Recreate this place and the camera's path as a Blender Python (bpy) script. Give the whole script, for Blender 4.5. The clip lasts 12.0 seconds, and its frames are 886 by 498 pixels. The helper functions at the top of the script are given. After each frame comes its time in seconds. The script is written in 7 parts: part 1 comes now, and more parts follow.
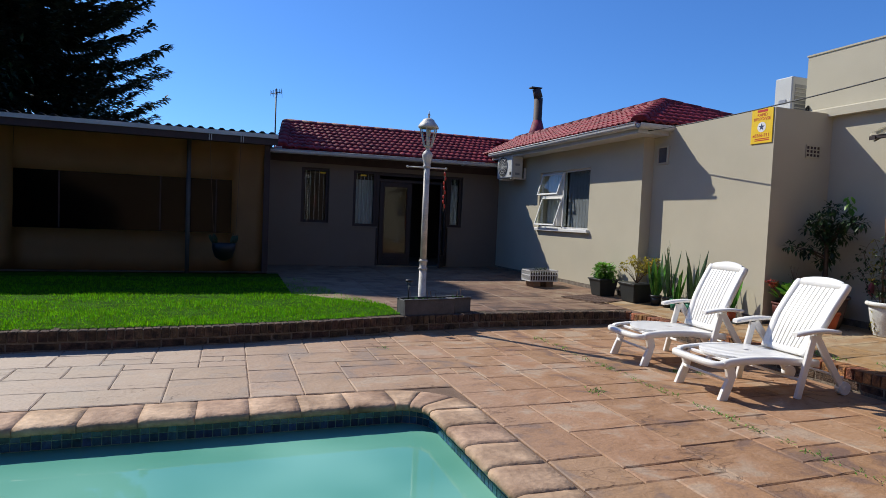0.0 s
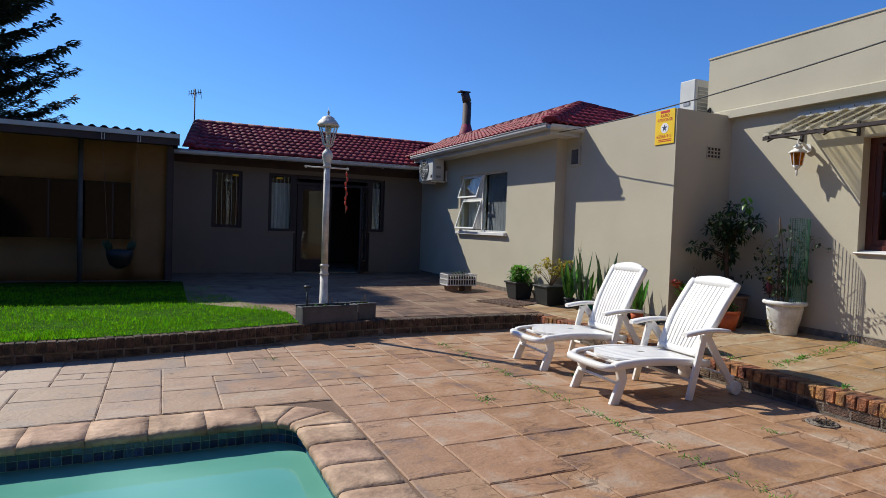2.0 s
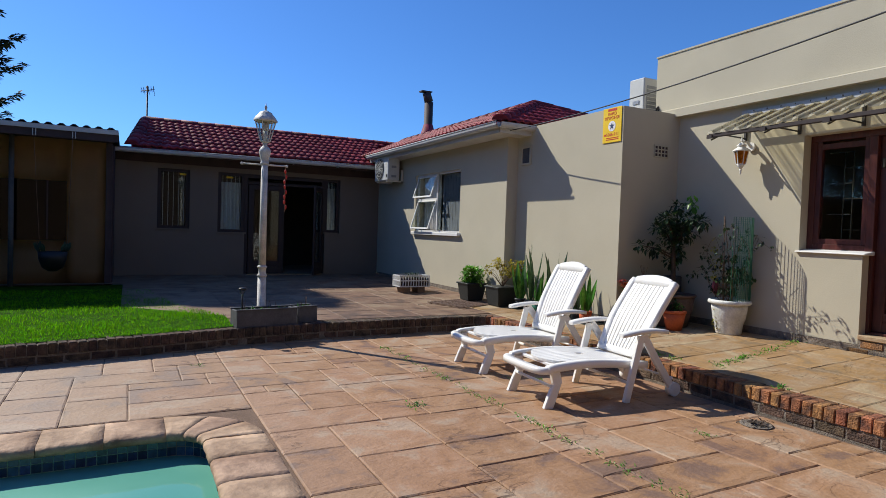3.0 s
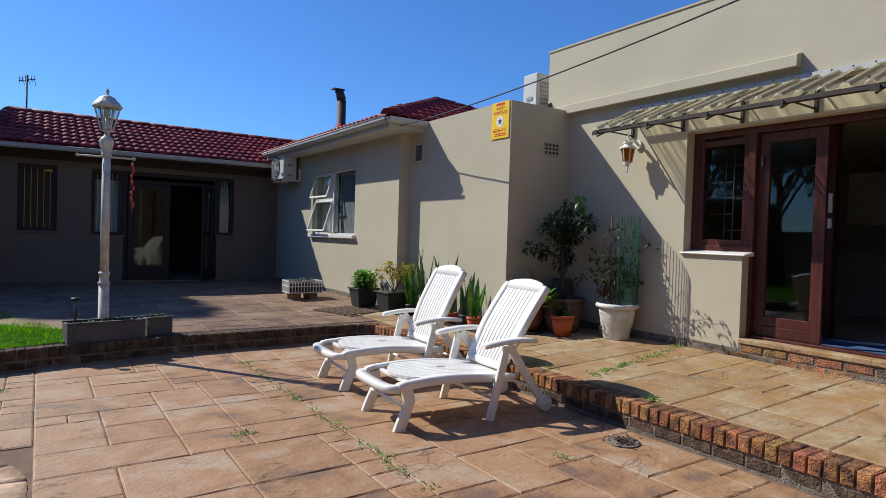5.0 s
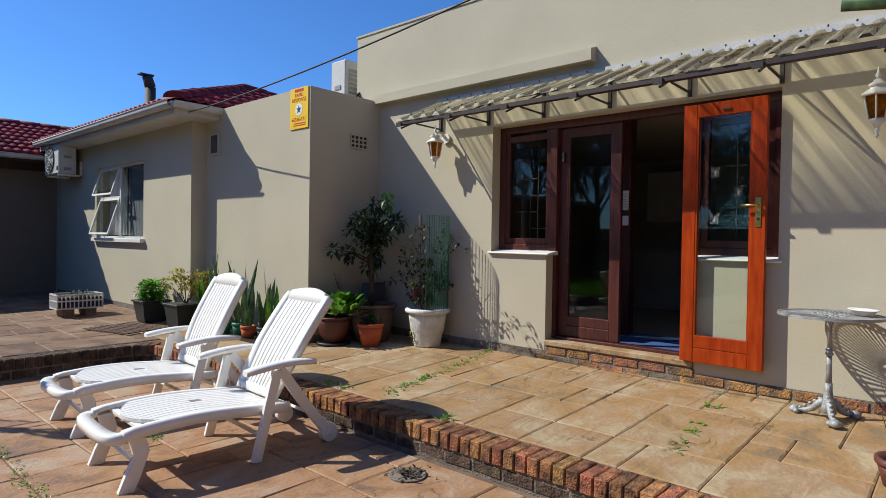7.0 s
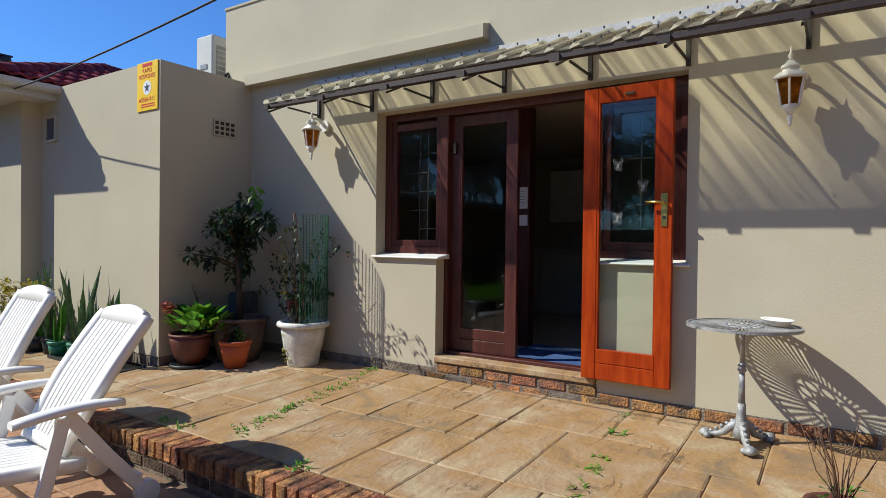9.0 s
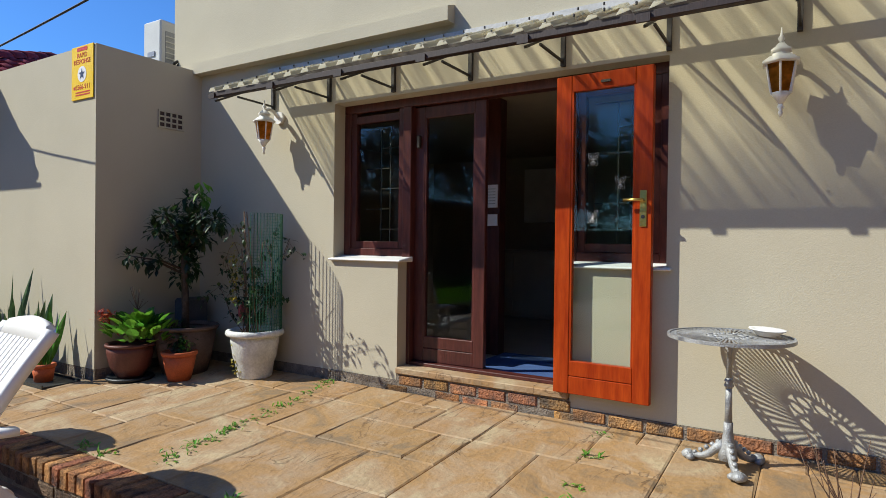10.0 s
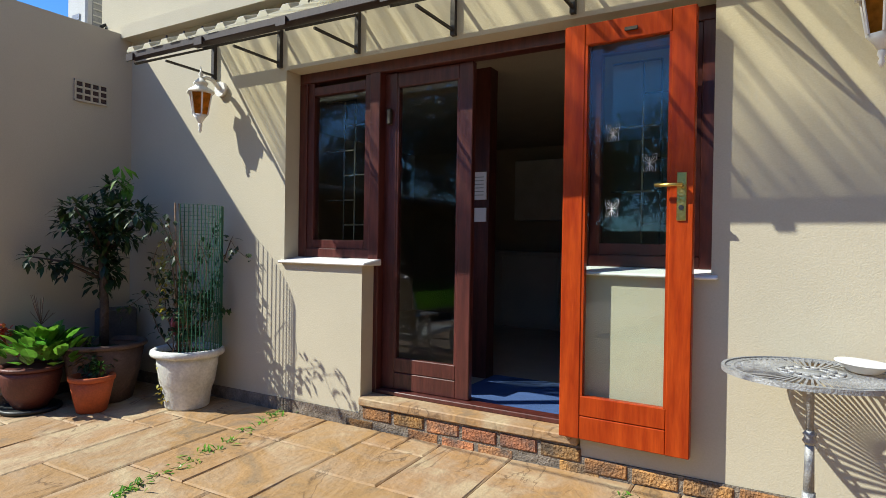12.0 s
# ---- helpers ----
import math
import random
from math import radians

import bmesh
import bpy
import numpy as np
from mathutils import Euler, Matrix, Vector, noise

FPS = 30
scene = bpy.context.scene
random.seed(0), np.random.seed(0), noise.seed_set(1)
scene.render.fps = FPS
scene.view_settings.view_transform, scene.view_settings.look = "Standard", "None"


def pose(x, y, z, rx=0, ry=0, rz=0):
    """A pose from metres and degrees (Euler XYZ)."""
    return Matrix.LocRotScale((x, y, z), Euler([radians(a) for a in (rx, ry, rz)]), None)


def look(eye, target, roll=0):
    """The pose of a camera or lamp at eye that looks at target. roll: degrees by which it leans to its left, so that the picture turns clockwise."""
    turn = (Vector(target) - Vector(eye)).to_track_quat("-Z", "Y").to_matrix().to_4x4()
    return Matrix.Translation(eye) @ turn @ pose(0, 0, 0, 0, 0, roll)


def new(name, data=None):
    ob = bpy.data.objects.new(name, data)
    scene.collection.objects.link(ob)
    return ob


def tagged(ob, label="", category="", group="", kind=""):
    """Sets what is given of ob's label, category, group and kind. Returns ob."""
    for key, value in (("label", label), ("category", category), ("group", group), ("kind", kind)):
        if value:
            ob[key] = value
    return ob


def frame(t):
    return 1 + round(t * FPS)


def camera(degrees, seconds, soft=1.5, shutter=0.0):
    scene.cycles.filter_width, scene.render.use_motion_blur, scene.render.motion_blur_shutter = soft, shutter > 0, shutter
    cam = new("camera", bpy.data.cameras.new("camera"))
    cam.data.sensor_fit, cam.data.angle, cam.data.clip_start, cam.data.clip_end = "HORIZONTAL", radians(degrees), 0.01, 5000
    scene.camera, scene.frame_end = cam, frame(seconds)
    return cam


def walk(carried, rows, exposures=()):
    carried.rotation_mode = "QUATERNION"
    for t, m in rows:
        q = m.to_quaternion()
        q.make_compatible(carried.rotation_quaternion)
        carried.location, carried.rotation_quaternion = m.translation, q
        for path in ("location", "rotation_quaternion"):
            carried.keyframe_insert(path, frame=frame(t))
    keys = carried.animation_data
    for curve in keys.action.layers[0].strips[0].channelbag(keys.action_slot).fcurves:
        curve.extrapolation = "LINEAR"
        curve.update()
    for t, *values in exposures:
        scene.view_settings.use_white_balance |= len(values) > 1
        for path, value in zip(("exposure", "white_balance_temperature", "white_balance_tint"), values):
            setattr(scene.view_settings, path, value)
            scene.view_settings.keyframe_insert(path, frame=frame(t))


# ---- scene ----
cam = camera(72.8, 12.0, soft=0.8)
PATH = [
    (0, (-0.023, -0.013, 1.448), (0.647, 1.869, 1.35), 2.4),
    (0.5, (0.09, -0.017, 1.426), (0.761, 1.864, 1.333), 2.2),
    (1, (0.231, 0.057, 1.43), (0.922, 1.932, 1.342), 2.2),
    (1.5, (0.377, 0.095, 1.436), (1.133, 1.945, 1.354), 2.1),
    (2, (0.575, 0.086, 1.42), (1.417, 1.898, 1.349), 2.0),
    (2.5, (0.761, 0.075, 1.408), (1.64, 1.869, 1.342), 2.0),
    (3, (0.984, 0.128, 1.403), (1.911, 1.899, 1.341), 1.9),
    (3.2, (1.067, 0.138, 1.395), (2.014, 1.899, 1.342), 2.2),
    (5, (1.853, 0.297, 1.396), (2.969, 1.956, 1.353), 1.8),
    (5.5, (2.068, 0.319, 1.389), (3.288, 1.904, 1.352), 1.6),
    (6, (2.335, 0.355, 1.391), (3.648, 1.863, 1.362), 1.4),
    (6.5, (2.51, 0.409, 1.409), (3.897, 1.85, 1.378), 1.2),
    (7, (2.686, 0.479, 1.425), (4.177, 1.812, 1.393), 0.9),
    (7.2, (2.764, 0.506, 1.42), (4.285, 1.804, 1.39), 0.9),
    (9, (3.466, 0.73, 1.432), (5.131, 1.838, 1.41), 0.7),
    (9.5, (3.662, 0.777, 1.44), (5.353, 1.844, 1.42), 0.7),
    (10, (3.866, 0.843, 1.44), (5.569, 1.891, 1.421), 0.7),
    (10.5, (4.059, 0.977, 1.437), (5.772, 2.01, 1.419), 0.8),
    (11, (4.256, 1.092, 1.443), (5.982, 2.102, 1.421), 0.8),
    (11.5, (4.483, 1.155, 1.451), (6.21, 2.164, 1.426), 0.8),
    (12, (4.69, 1.277, 1.432), (6.418, 2.284, 1.416), 0.9),
]
walk(cam, [(t, look(eye, target, roll)) for t, eye, target, roll in PATH],
     exposures=[(0, 0.03, 6490, 9.5), (3, 0.03, 6490, 8.5), (6, 0.06, 6480, 7.5), (9, 0.2, 6480, 6), (10.5, 0.34, 6470, 5), (12, 0.58, 6470, 4.5)])
import random

rng = random.Random(7)
SUN = Vector((0.622, -0.897, -1.0)).normalized()   # the way the sunlight goes

# ---- light ----
world = bpy.data.worlds.new("sky")
scene.world = world
world.use_nodes = True
wn = world.node_tree.nodes
sky = wn.new("ShaderNodeTexSky")
sky.sky_type = "NISHITA"
sky.sun_disc = False
sky.sun_elevation = math.asin(-SUN.z)
sky.sun_rotation = math.atan2(-SUN.x, -SUN.y)
sky.air_density, sky.dust_density, sky.ozone_density = 1.0, 0.3, 2.5
tintn = wn.new("ShaderNodeMix")
tintn.data_type, tintn.blend_type = "RGBA", "MULTIPLY"
tintn.inputs[0].default_value = 1.0
tintn.inputs[7].default_value = (0.47, 0.86, 1.45, 1)
world.node_tree.links.new(sky.outputs[0], tintn.inputs[6])
world.node_tree.links.new(tintn.outputs[2], wn["Background"].inputs[0])
wn["Background"].inputs[1].default_value = 0.1
sun_data = bpy.data.lights.new("sun", "SUN")
sun_data.energy, sun_data.angle, sun_data.color = 5.0, radians(0.5), (1.0, 0.96, 0.875)
sun = new("sun", sun_data)
sun.matrix_world = look((0, 0, 30), tuple(Vector((0, 0, 30)) + SUN))


# ---- materials ----
def mat(name, colour, rough=0.7, metal=0.0, vary=0.12, scale=4.0, fine=60.0, bump=0.15, tint=None, piece=0.0,
        transmission=0.0, spec=0.5, sheen=0.0, island=0.0, streak=None):
    """A surface with a coarse and a fine variation of its colour, fine relief, and a change from piece to piece."""
    m = bpy.data.materials.new(name)
    m.use_nodes = True
    nt = m.node_tree
    n, l = nt.nodes, nt.links
    p = n["Principled BSDF"]
    p.inputs["Roughness"].default_value = rough
    p.inputs["Metallic"].default_value = metal
    p.inputs["Specular IOR Level"].default_value = spec
    p.inputs["Transmission Weight"].default_value = transmission
    co = n.new("ShaderNodeTexCoord")
    geo = n.new("ShaderNodeNewGeometry")
    big = n.new("ShaderNodeTexNoise")
    big.inputs["Scale"].default_value, big.inputs["Detail"].default_value = scale, 6
    small = n.new("ShaderNodeTexNoise")
    small.inputs["Scale"].default_value, small.inputs["Detail"].default_value = fine, 5
    src = geo.outputs["Position"]
    if streak:
        mp = n.new("ShaderNodeMapping")
        mp.inputs["Scale"].default_value = streak
        l.new(src, mp.inputs[0])
        src = mp.outputs[0]
    l.new(src, big.inputs["Vector"])
    l.new(src, small.inputs["Vector"])
    ramp = n.new("ShaderNodeValToRGB")
    dark = [c * (1 - vary) for c in colour]
    light = [min(1, c * (1 + vary)) for c in (tint or colour)]
    ramp.color_ramp.elements[0].position, ramp.color_ramp.elements[1].position = 0.32, 0.68
    ramp.color_ramp.elements[0].color = (*dark, 1)
    ramp.color_ramp.elements[1].color = (*light, 1)
    l.new(big.outputs[0], ramp.inputs[0])
    hsv = n.new("ShaderNodeHueSaturation")
    l.new(ramp.outputs[0], hsv.inputs["Color"])
    mr = n.new("ShaderNodeMapRange")
    mr.inputs[1].default_value, mr.inputs[2].default_value = 0.3, 0.7
    mr.inputs[3].default_value, mr.inputs[4].default_value = 1 - vary * 0.7, 1 + vary * 0.7
    l.new(small.outputs[0], mr.inputs[0])
    val = mr.outputs[0]
    for amount, out in ((piece, "obj"), (island, "isl")):
        if amount:
            info = n.new("ShaderNodeObjectInfo") if out == "obj" else geo
            r = info.outputs["Random"] if out == "obj" else geo.outputs["Random Per Island"]
            k = n.new("ShaderNodeMapRange")
            k.inputs[3].default_value, k.inputs[4].default_value = 1 - amount, 1 + amount
            l.new(r, k.inputs[0])
            mu = n.new("ShaderNodeMath")
            mu.operation = "MULTIPLY"
            l.new(val, mu.inputs[0])
            l.new(k.outputs[0], mu.inputs[1])
            val = mu.outputs[0]
            hk = n.new("ShaderNodeMapRange")
            hk.inputs[3].default_value, hk.inputs[4].default_value = 0.5 - amount * 0.06, 0.5 + amount * 0.06
            wn2 = n.new("ShaderNodeTexWhiteNoise")
            wn2.noise_dimensions = "1D"
            l.new(r, wn2.inputs["W"])
            l.new(wn2.outputs[0], hk.inputs[0])
            l.new(hk.outputs[0], hsv.inputs["Hue"])
    l.new(val, hsv.inputs["Value"])
    l.new(hsv.outputs[0], p.inputs["Base Color"])
    if bump:
        b = n.new("ShaderNodeBump")
        b.inputs["Strength"].default_value, b.inputs["Distance"].default_value = bump, 0.02
        ad = n.new("ShaderNodeMath")
        ad.operation = "ADD"
        l.new(big.outputs[0], ad.inputs[0])
        l.new(small.outputs[0], ad.inputs[1])
        l.new(ad.outputs[0], b.inputs["Height"])
        l.new(b.outputs[0], p.inputs["Normal"])
    return m


def leafy(name, colour, tint, through_=0.35, rough=0.5):
    m = mat(name, colour, rough, vary=0.3, scale=9, fine=40, bump=0.0, tint=tint, island=0.35)
    n, l = m.node_tree.nodes, m.node_tree.links
    t = n.new("ShaderNodeBsdfTranslucent")
    hs = [x for x in n if x.type == "HUE_SAT"][0]
    l.new(hs.outputs[0], t.inputs[0])
    mx = n.new("ShaderNodeMixShader")
    mx.inputs[0].default_value = through_
    l.new(n["Principled BSDF"].outputs[0], mx.inputs[1])
    l.new(t.outputs[0], mx.inputs[2])
    l.new(mx.outputs[0], n["Material Output"].inputs[0])
    return m


def glass(name, tint=(0.9, 0.95, 0.93), rough=0.0):
    m = bpy.data.materials.new(name)
    m.use_nodes = True
    n, l = m.node_tree.nodes, m.node_tree.links
    tr = n.new("ShaderNodeBsdfTransparent")
    tr.inputs[0].default_value = (*tint, 1)
    gl = n.new("ShaderNodeBsdfGlossy")
    gl.inputs["Roughness"].default_value = rough
    lw = n.new("ShaderNodeLayerWeight")
    lw.inputs[0].default_value = 0.5
    steep = n.new("ShaderNodeMath")
    steep.operation = "POWER"
    steep.inputs[1].default_value = 5.0
    l.new(lw.outputs["Facing"], steep.inputs[0])
    fr = n.new("ShaderNodeMath")
    fr.operation = "MULTIPLY_ADD"
    fr.inputs[1].default_value, fr.inputs[2].default_value = 0.96, 0.035
    l.new(steep.outputs[0], fr.inputs[0])
    mx = n.new("ShaderNodeMixShader")
    l.new(fr.outputs[0], mx.inputs[0])
    l.new(tr.outputs[0], mx.inputs[1])
    l.new(gl.outputs[0], mx.inputs[2])
    l.new(mx.outputs[0], n["Material Output"].inputs[0])
    return m


M = {}
M["plaster"] = mat("plaster", (0.505, 0.458, 0.345), 0.92, vary=0.045, scale=1.3, fine=140, bump=0.12, spec=0.2)
# far facade: its shade is put into this darker taupe
M["plaster_far_shaded"] = mat("plaster_far_shaded", (0.20, 0.157, 0.118), 0.92, vary=0.05, scale=1.1, fine=120, bump=0.12, spec=0.2)


def stamped(name, shades, rough=0.72, piece=0.05):
    """Stamped concrete: broad blotches of several oxide tints that change from slab to slab, fine grain and a slate-like relief."""
    m = mat(name, shades[1], rough, vary=0.09, scale=2.4, fine=34, bump=0.32, piece=piece)
    n, l = m.node_tree.nodes, m.node_tree.links
    ramp = [x for x in n if x.type == "VALTORGB"][0]
    big, small = [x for x in n if x.type == "TEX_NOISE"]
    big.inputs["Detail"].default_value, big.inputs["Roughness"].default_value, big.inputs["Distortion"].default_value = 7, 0.62, 0.6
    cr = ramp.color_ramp
    while len(cr.elements) < len(shades):
        cr.elements.new(0.5)
    for k, c in enumerate(shades):
        cr.elements[k].position = 0.36 + 0.28 * k / (len(shades) - 1)
        cr.elements[k].color = (*c, 1)
    info = n.new("ShaderNodeObjectInfo")
    shift = n.new("ShaderNodeMapRange")
    shift.inputs[3].default_value, shift.inputs[4].default_value = -0.05, 0.05
    l.new(info.outputs["Random"], shift.inputs[0])
    add = n.new("ShaderNodeMath")
    add.operation = "ADD"
    l.new(big.outputs[0], add.inputs[0])
    l.new(shift.outputs[0], add.inputs[1])
    l.new(add.outputs[0], ramp.inputs[0])
    return m


M["slab"] = stamped("stamped_concrete", ((0.20, 0.115, 0.075), (0.32, 0.17, 0.080), (0.36, 0.205, 0.112), (0.38, 0.265, 0.175)))
M["slab_patio"] = stamped("stamped_concrete_ochre", ((0.23, 0.155, 0.085), (0.335, 0.195, 0.078), (0.34, 0.225, 0.125), (0.40, 0.305, 0.18)))


def bleach(m, colour, x0, x1):
    """Lets the sun-bleached concrete take over towards the pool's far side, with a ragged border, and cracks the surface a little."""
    n, l = m.node_tree.nodes, m.node_tree.links
    ramp = [x for x in n if x.type == "VALTORGB"][0]
    hs = [x for x in n if x.type == "HUE_SAT"][0]
    geo = [x for x in n if x.type == "NEW_GEOMETRY"][0]
    big = [x for x in n if x.type == "TEX_NOISE"][0]
    sep = n.new("ShaderNodeSeparateXYZ")
    l.new(geo.outputs["Position"], sep.inputs[0])
    wob = n.new("ShaderNodeMath")
    wob.operation = "MULTIPLY_ADD"
    l.new(big.outputs[0], wob.inputs[0])
    wob.inputs[1].default_value = 3.0
    l.new(sep.outputs[0], wob.inputs[2])
    k = n.new("ShaderNodeMapRange")
    k.inputs[1].default_value, k.inputs[2].default_value = x0 + 1.5, x1 + 1.5
    k.inputs[3].default_value, k.inputs[4].default_value = 0.85, 0.0
    l.new(wob.outputs[0], k.inputs[0])
    mx = n.new("ShaderNodeMix")
    mx.data_type = "RGBA"
    mx.inputs[7].default_value = (*colour, 1)
    l.new(k.outputs[0], mx.inputs[0])
    l.new(ramp.outputs[0], mx.inputs[6])
    l.new(mx.outputs[2], hs.inputs["Color"])


def cracked(m, scale=3.0, depth=0.9):
    """Thin wandering cracks and slate-like ridges in the relief and the colour."""
    n, l = m.node_tree.nodes, m.node_tree.links
    geo = [x for x in n if x.type == "NEW_GEOMETRY"][0]
    hs = [x for x in n if x.type == "HUE_SAT"][0]
    p = n["Principled BSDF"]
    w = n.new("ShaderNodeTexNoise")
    w.inputs["Scale"].default_value, w.inputs["Detail"].default_value, w.inputs["Distortion"].default_value = scale, 8, 0.8
    mp = n.new("ShaderNodeMapping")
    mp.inputs["Scale"].default_value = (0.7, 1.6, 1)
    l.new(geo.outputs["Position"], mp.inputs[0])
    l.new(mp.outputs[0], w.inputs["Vector"])
    r = n.new("ShaderNodeValToRGB")
    r.color_ramp.elements[0].position, r.color_ramp.elements[0].color = 0.478, (1, 1, 1, 1)
    e = r.color_ramp.elements.new(0.50)
    e.color = (0.45, 0.42, 0.40, 1)
    r.color_ramp.elements[2].position, r.color_ramp.elements[2].color = 0.512, (1, 1, 1, 1)
    l.new(w.outputs[0], r.inputs[0])
    mask = n.new("ShaderNodeTexNoise")
    mask.inputs["Scale"].default_value = 1.9
    l.new(geo.outputs["Position"], mask.inputs["Vector"])
    mk = n.new("ShaderNodeMapRange")
    mk.inputs[1].default_value, mk.inputs[2].default_value = 0.52, 0.62
    l.new(mask.outputs[0], mk.inputs[0])
    mx = n.new("ShaderNodeMix")
    mx.data_type, mx.blend_type = "RGBA", "MULTIPLY"
    l.new(mk.outputs[0], mx.inputs[0])
    l.new(hs.outputs[0], mx.inputs[6])
    l.new(r.outputs[0], mx.inputs[7])
    l.new(mx.outputs[2], p.inputs["Base Color"])
    b = n.new("ShaderNodeBump")
    b.inputs["Strength"].default_value, b.inputs["Distance"].default_value = depth, 0.02
    l.new(w.outputs[0], b.inputs["Height"])
    old = [x for x in n if x.type == "BUMP" and x is not b][0]
    l.new(old.outputs[0], b.inputs["Normal"])
    l.new(b.outputs[0], p.inputs["Normal"])


bleach(M["slab"], (0.42, 0.34, 0.265), -1.5, 2.6)
cracked(M["slab"])
cracked(M["slab_patio"])
# browner slabs, darkened further so the colour carries shade on the far path
M["slab_far"] = stamped("stamped_concrete_brown_shaded", ((0.11, 0.066, 0.043), (0.18, 0.10, 0.058), (0.21, 0.13, 0.078), (0.25, 0.17, 0.105)))
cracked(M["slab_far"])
M["joint"] = mat("joint_mortar", (0.16, 0.10, 0.065), 0.95, vary=0.3, scale=5, fine=80)
M["coping"] = mat("coping_stone", (0.33, 0.195, 0.115), 0.78, vary=0.25, scale=3, fine=22, bump=0.55, tint=(0.43, 0.29, 0.19), piece=0.09)
M["brick"] = mat("brick", (0.13, 0.062, 0.038), 0.92, vary=0.42, scale=13, fine=80, bump=0.9, tint=(0.33, 0.145, 0.055), piece=0.35)
M["brick_dark"] = mat("weathered_dark_brick", (0.055, 0.040, 0.030), 0.95, vary=0.4, scale=13, fine=80, bump=0.9, tint=(0.11, 0.07, 0.045), piece=0.3)
M["brick_worn"] = mat("worn_brick", (0.20, 0.135, 0.095), 0.95, vary=0.35, scale=9, fine=70, bump=0.9, tint=(0.36, 0.165, 0.06), piece=0.3)
M["mortar"] = mat("mortar", (0.20, 0.165, 0.13), 0.95, vary=0.3, scale=14, fine=90, bump=0.7)
M["soil"] = mat("soil", (0.05, 0.035, 0.025), 0.95, vary=0.4, scale=12, fine=120, bump=0.9)
M["earth"] = mat("earth", (0.12, 0.13, 0.06), 0.95, vary=0.4, scale=0.6, fine=20, bump=0.4)
M["turf"] = mat("turf", (0.035, 0.10, 0.006), 0.95, spec=0.05, vary=0.4, scale=6, fine=160, bump=0.8)
M["grass"] = leafy("grass", (0.085, 0.27, 0.004), (0.16, 0.42, 0.008), 0.5, 0.9)
M["grass"].node_tree.nodes["Principled BSDF"].inputs["Specular IOR Level"].default_value = 0.08
M["tile_blue"] = mat("pool_tile", (0.03, 0.09, 0.17), 0.15, vary=0.3, scale=30, fine=90, bump=0.05, island=0.5)
M["grout"] = mat("grout", (0.35, 0.36, 0.34), 0.9)
M["pool_plaster"] = mat("pool_plaster", (0.30, 0.55, 0.48), 0.8, vary=0.08)
M["roof_tile"] = mat("roof_tile", (0.18, 0.016, 0.028), 0.6, spec=0.22, vary=0.28, scale=5, fine=70, bump=0.25, tint=(0.24, 0.028, 0.042), piece=0.22, island=0.22)
M["white_paint"] = mat("white_paint", (0.72, 0.71, 0.68), 0.5, vary=0.06, scale=3, fine=60, bump=0.05)
M["post_paint"] = mat("chipped_white_paint", (0.56, 0.54, 0.49), 0.55, vary=0.2, scale=9, fine=70, bump=0.3)
M["plastic"] = mat("white_plastic", (0.82, 0.80, 0.755), 0.35, vary=0.025, scale=5, fine=90, bump=0.02)
M["varnish"] = mat("orange_varnished_wood", (0.31, 0.031, 0.004), 0.3, spec=0.2, vary=0.14, scale=3, fine=14, bump=0.06, streak=(9, 9, 1.2), tint=(0.36, 0.049, 0.006))
M["mahogany"] = mat("mahogany_stain", (0.065, 0.016, 0.013), 0.35, vary=0.2, scale=3, fine=14, bump=0.06, streak=(9, 9, 1.2), tint=(0.085, 0.022, 0.017))
M["brown_wood"] = mat("brown_wood", (0.026, 0.013, 0.011), 0.6, vary=0.2, scale=3, fine=14, bump=0.08, streak=(9, 9, 1.2))
M["glass"] = glass("window_glass")
M["sheet"] = mat("awning_sheet", (0.25, 0.24, 0.20), 0.55, vary=0.15, scale=4, fine=60, bump=0.1)
M["iron"] = mat("dark_iron", (0.05, 0.045, 0.042), 0.55, metal=0.3, vary=0.2)
M["brass"] = mat("brass", (0.60, 0.42, 0.12), 0.3, metal=1.0, vary=0.15)
M["cast"] = mat("silver_cast_iron", (0.33, 0.335, 0.335), 0.5, metal=0.3, vary=0.18, scale=14, fine=120, bump=0.35)
M["amber"] = leafy("amber_glass", (0.60, 0.37, 0.05), (0.70, 0.46, 0.08), 0.8, 0.2)
M["lamp_glass"] = glass("lantern_glass", (0.75, 0.8, 0.8), 0.1)
M["terracotta"] = mat("terracotta", (0.46, 0.095, 0.025), 0.7, vary=0.18, scale=8, fine=80, bump=0.2)
M["terracotta_dark"] = mat("glazed_brown_pot", (0.12, 0.036, 0.026), 0.5, vary=0.2, scale=8, fine=80, bump=0.2)
M["pot_brown"] = mat("weathered_brown_pot", (0.14, 0.085, 0.06), 0.8, vary=0.25, scale=6, fine=70, bump=0.3)
M["pot_black"] = mat("black_plastic_pot", (0.02, 0.024, 0.024), 0.5, vary=0.2)
M["pot_green"] = mat("green_plastic_pot", (0.015, 0.16, 0.09), 0.45, vary=0.15)
M["pot_white"] = mat("weathered_white_pot", (0.62, 0.62, 0.57), 0.65, vary=0.16, scale=7, fine=60, bump=0.25, tint=(0.72, 0.72, 0.68))
M["grey_box"] = mat("grey_planter", (0.085, 0.085, 0.09), 0.8, vary=0.2, scale=6, fine=60, bump=0.25)
M["canvas"] = mat("tan_canvas", (0.43, 0.235, 0.10), 0.85, vary=0.1, scale=1.5, fine=150, bump=0.1)
M["clear_pvc"] = glass("clear_vinyl", (0.5, 0.5, 0.48), 0.06)
M["dark_steel"] = mat("dark_roof_sheet", (0.03, 0.03, 0.036), 0.6, vary=0.2)
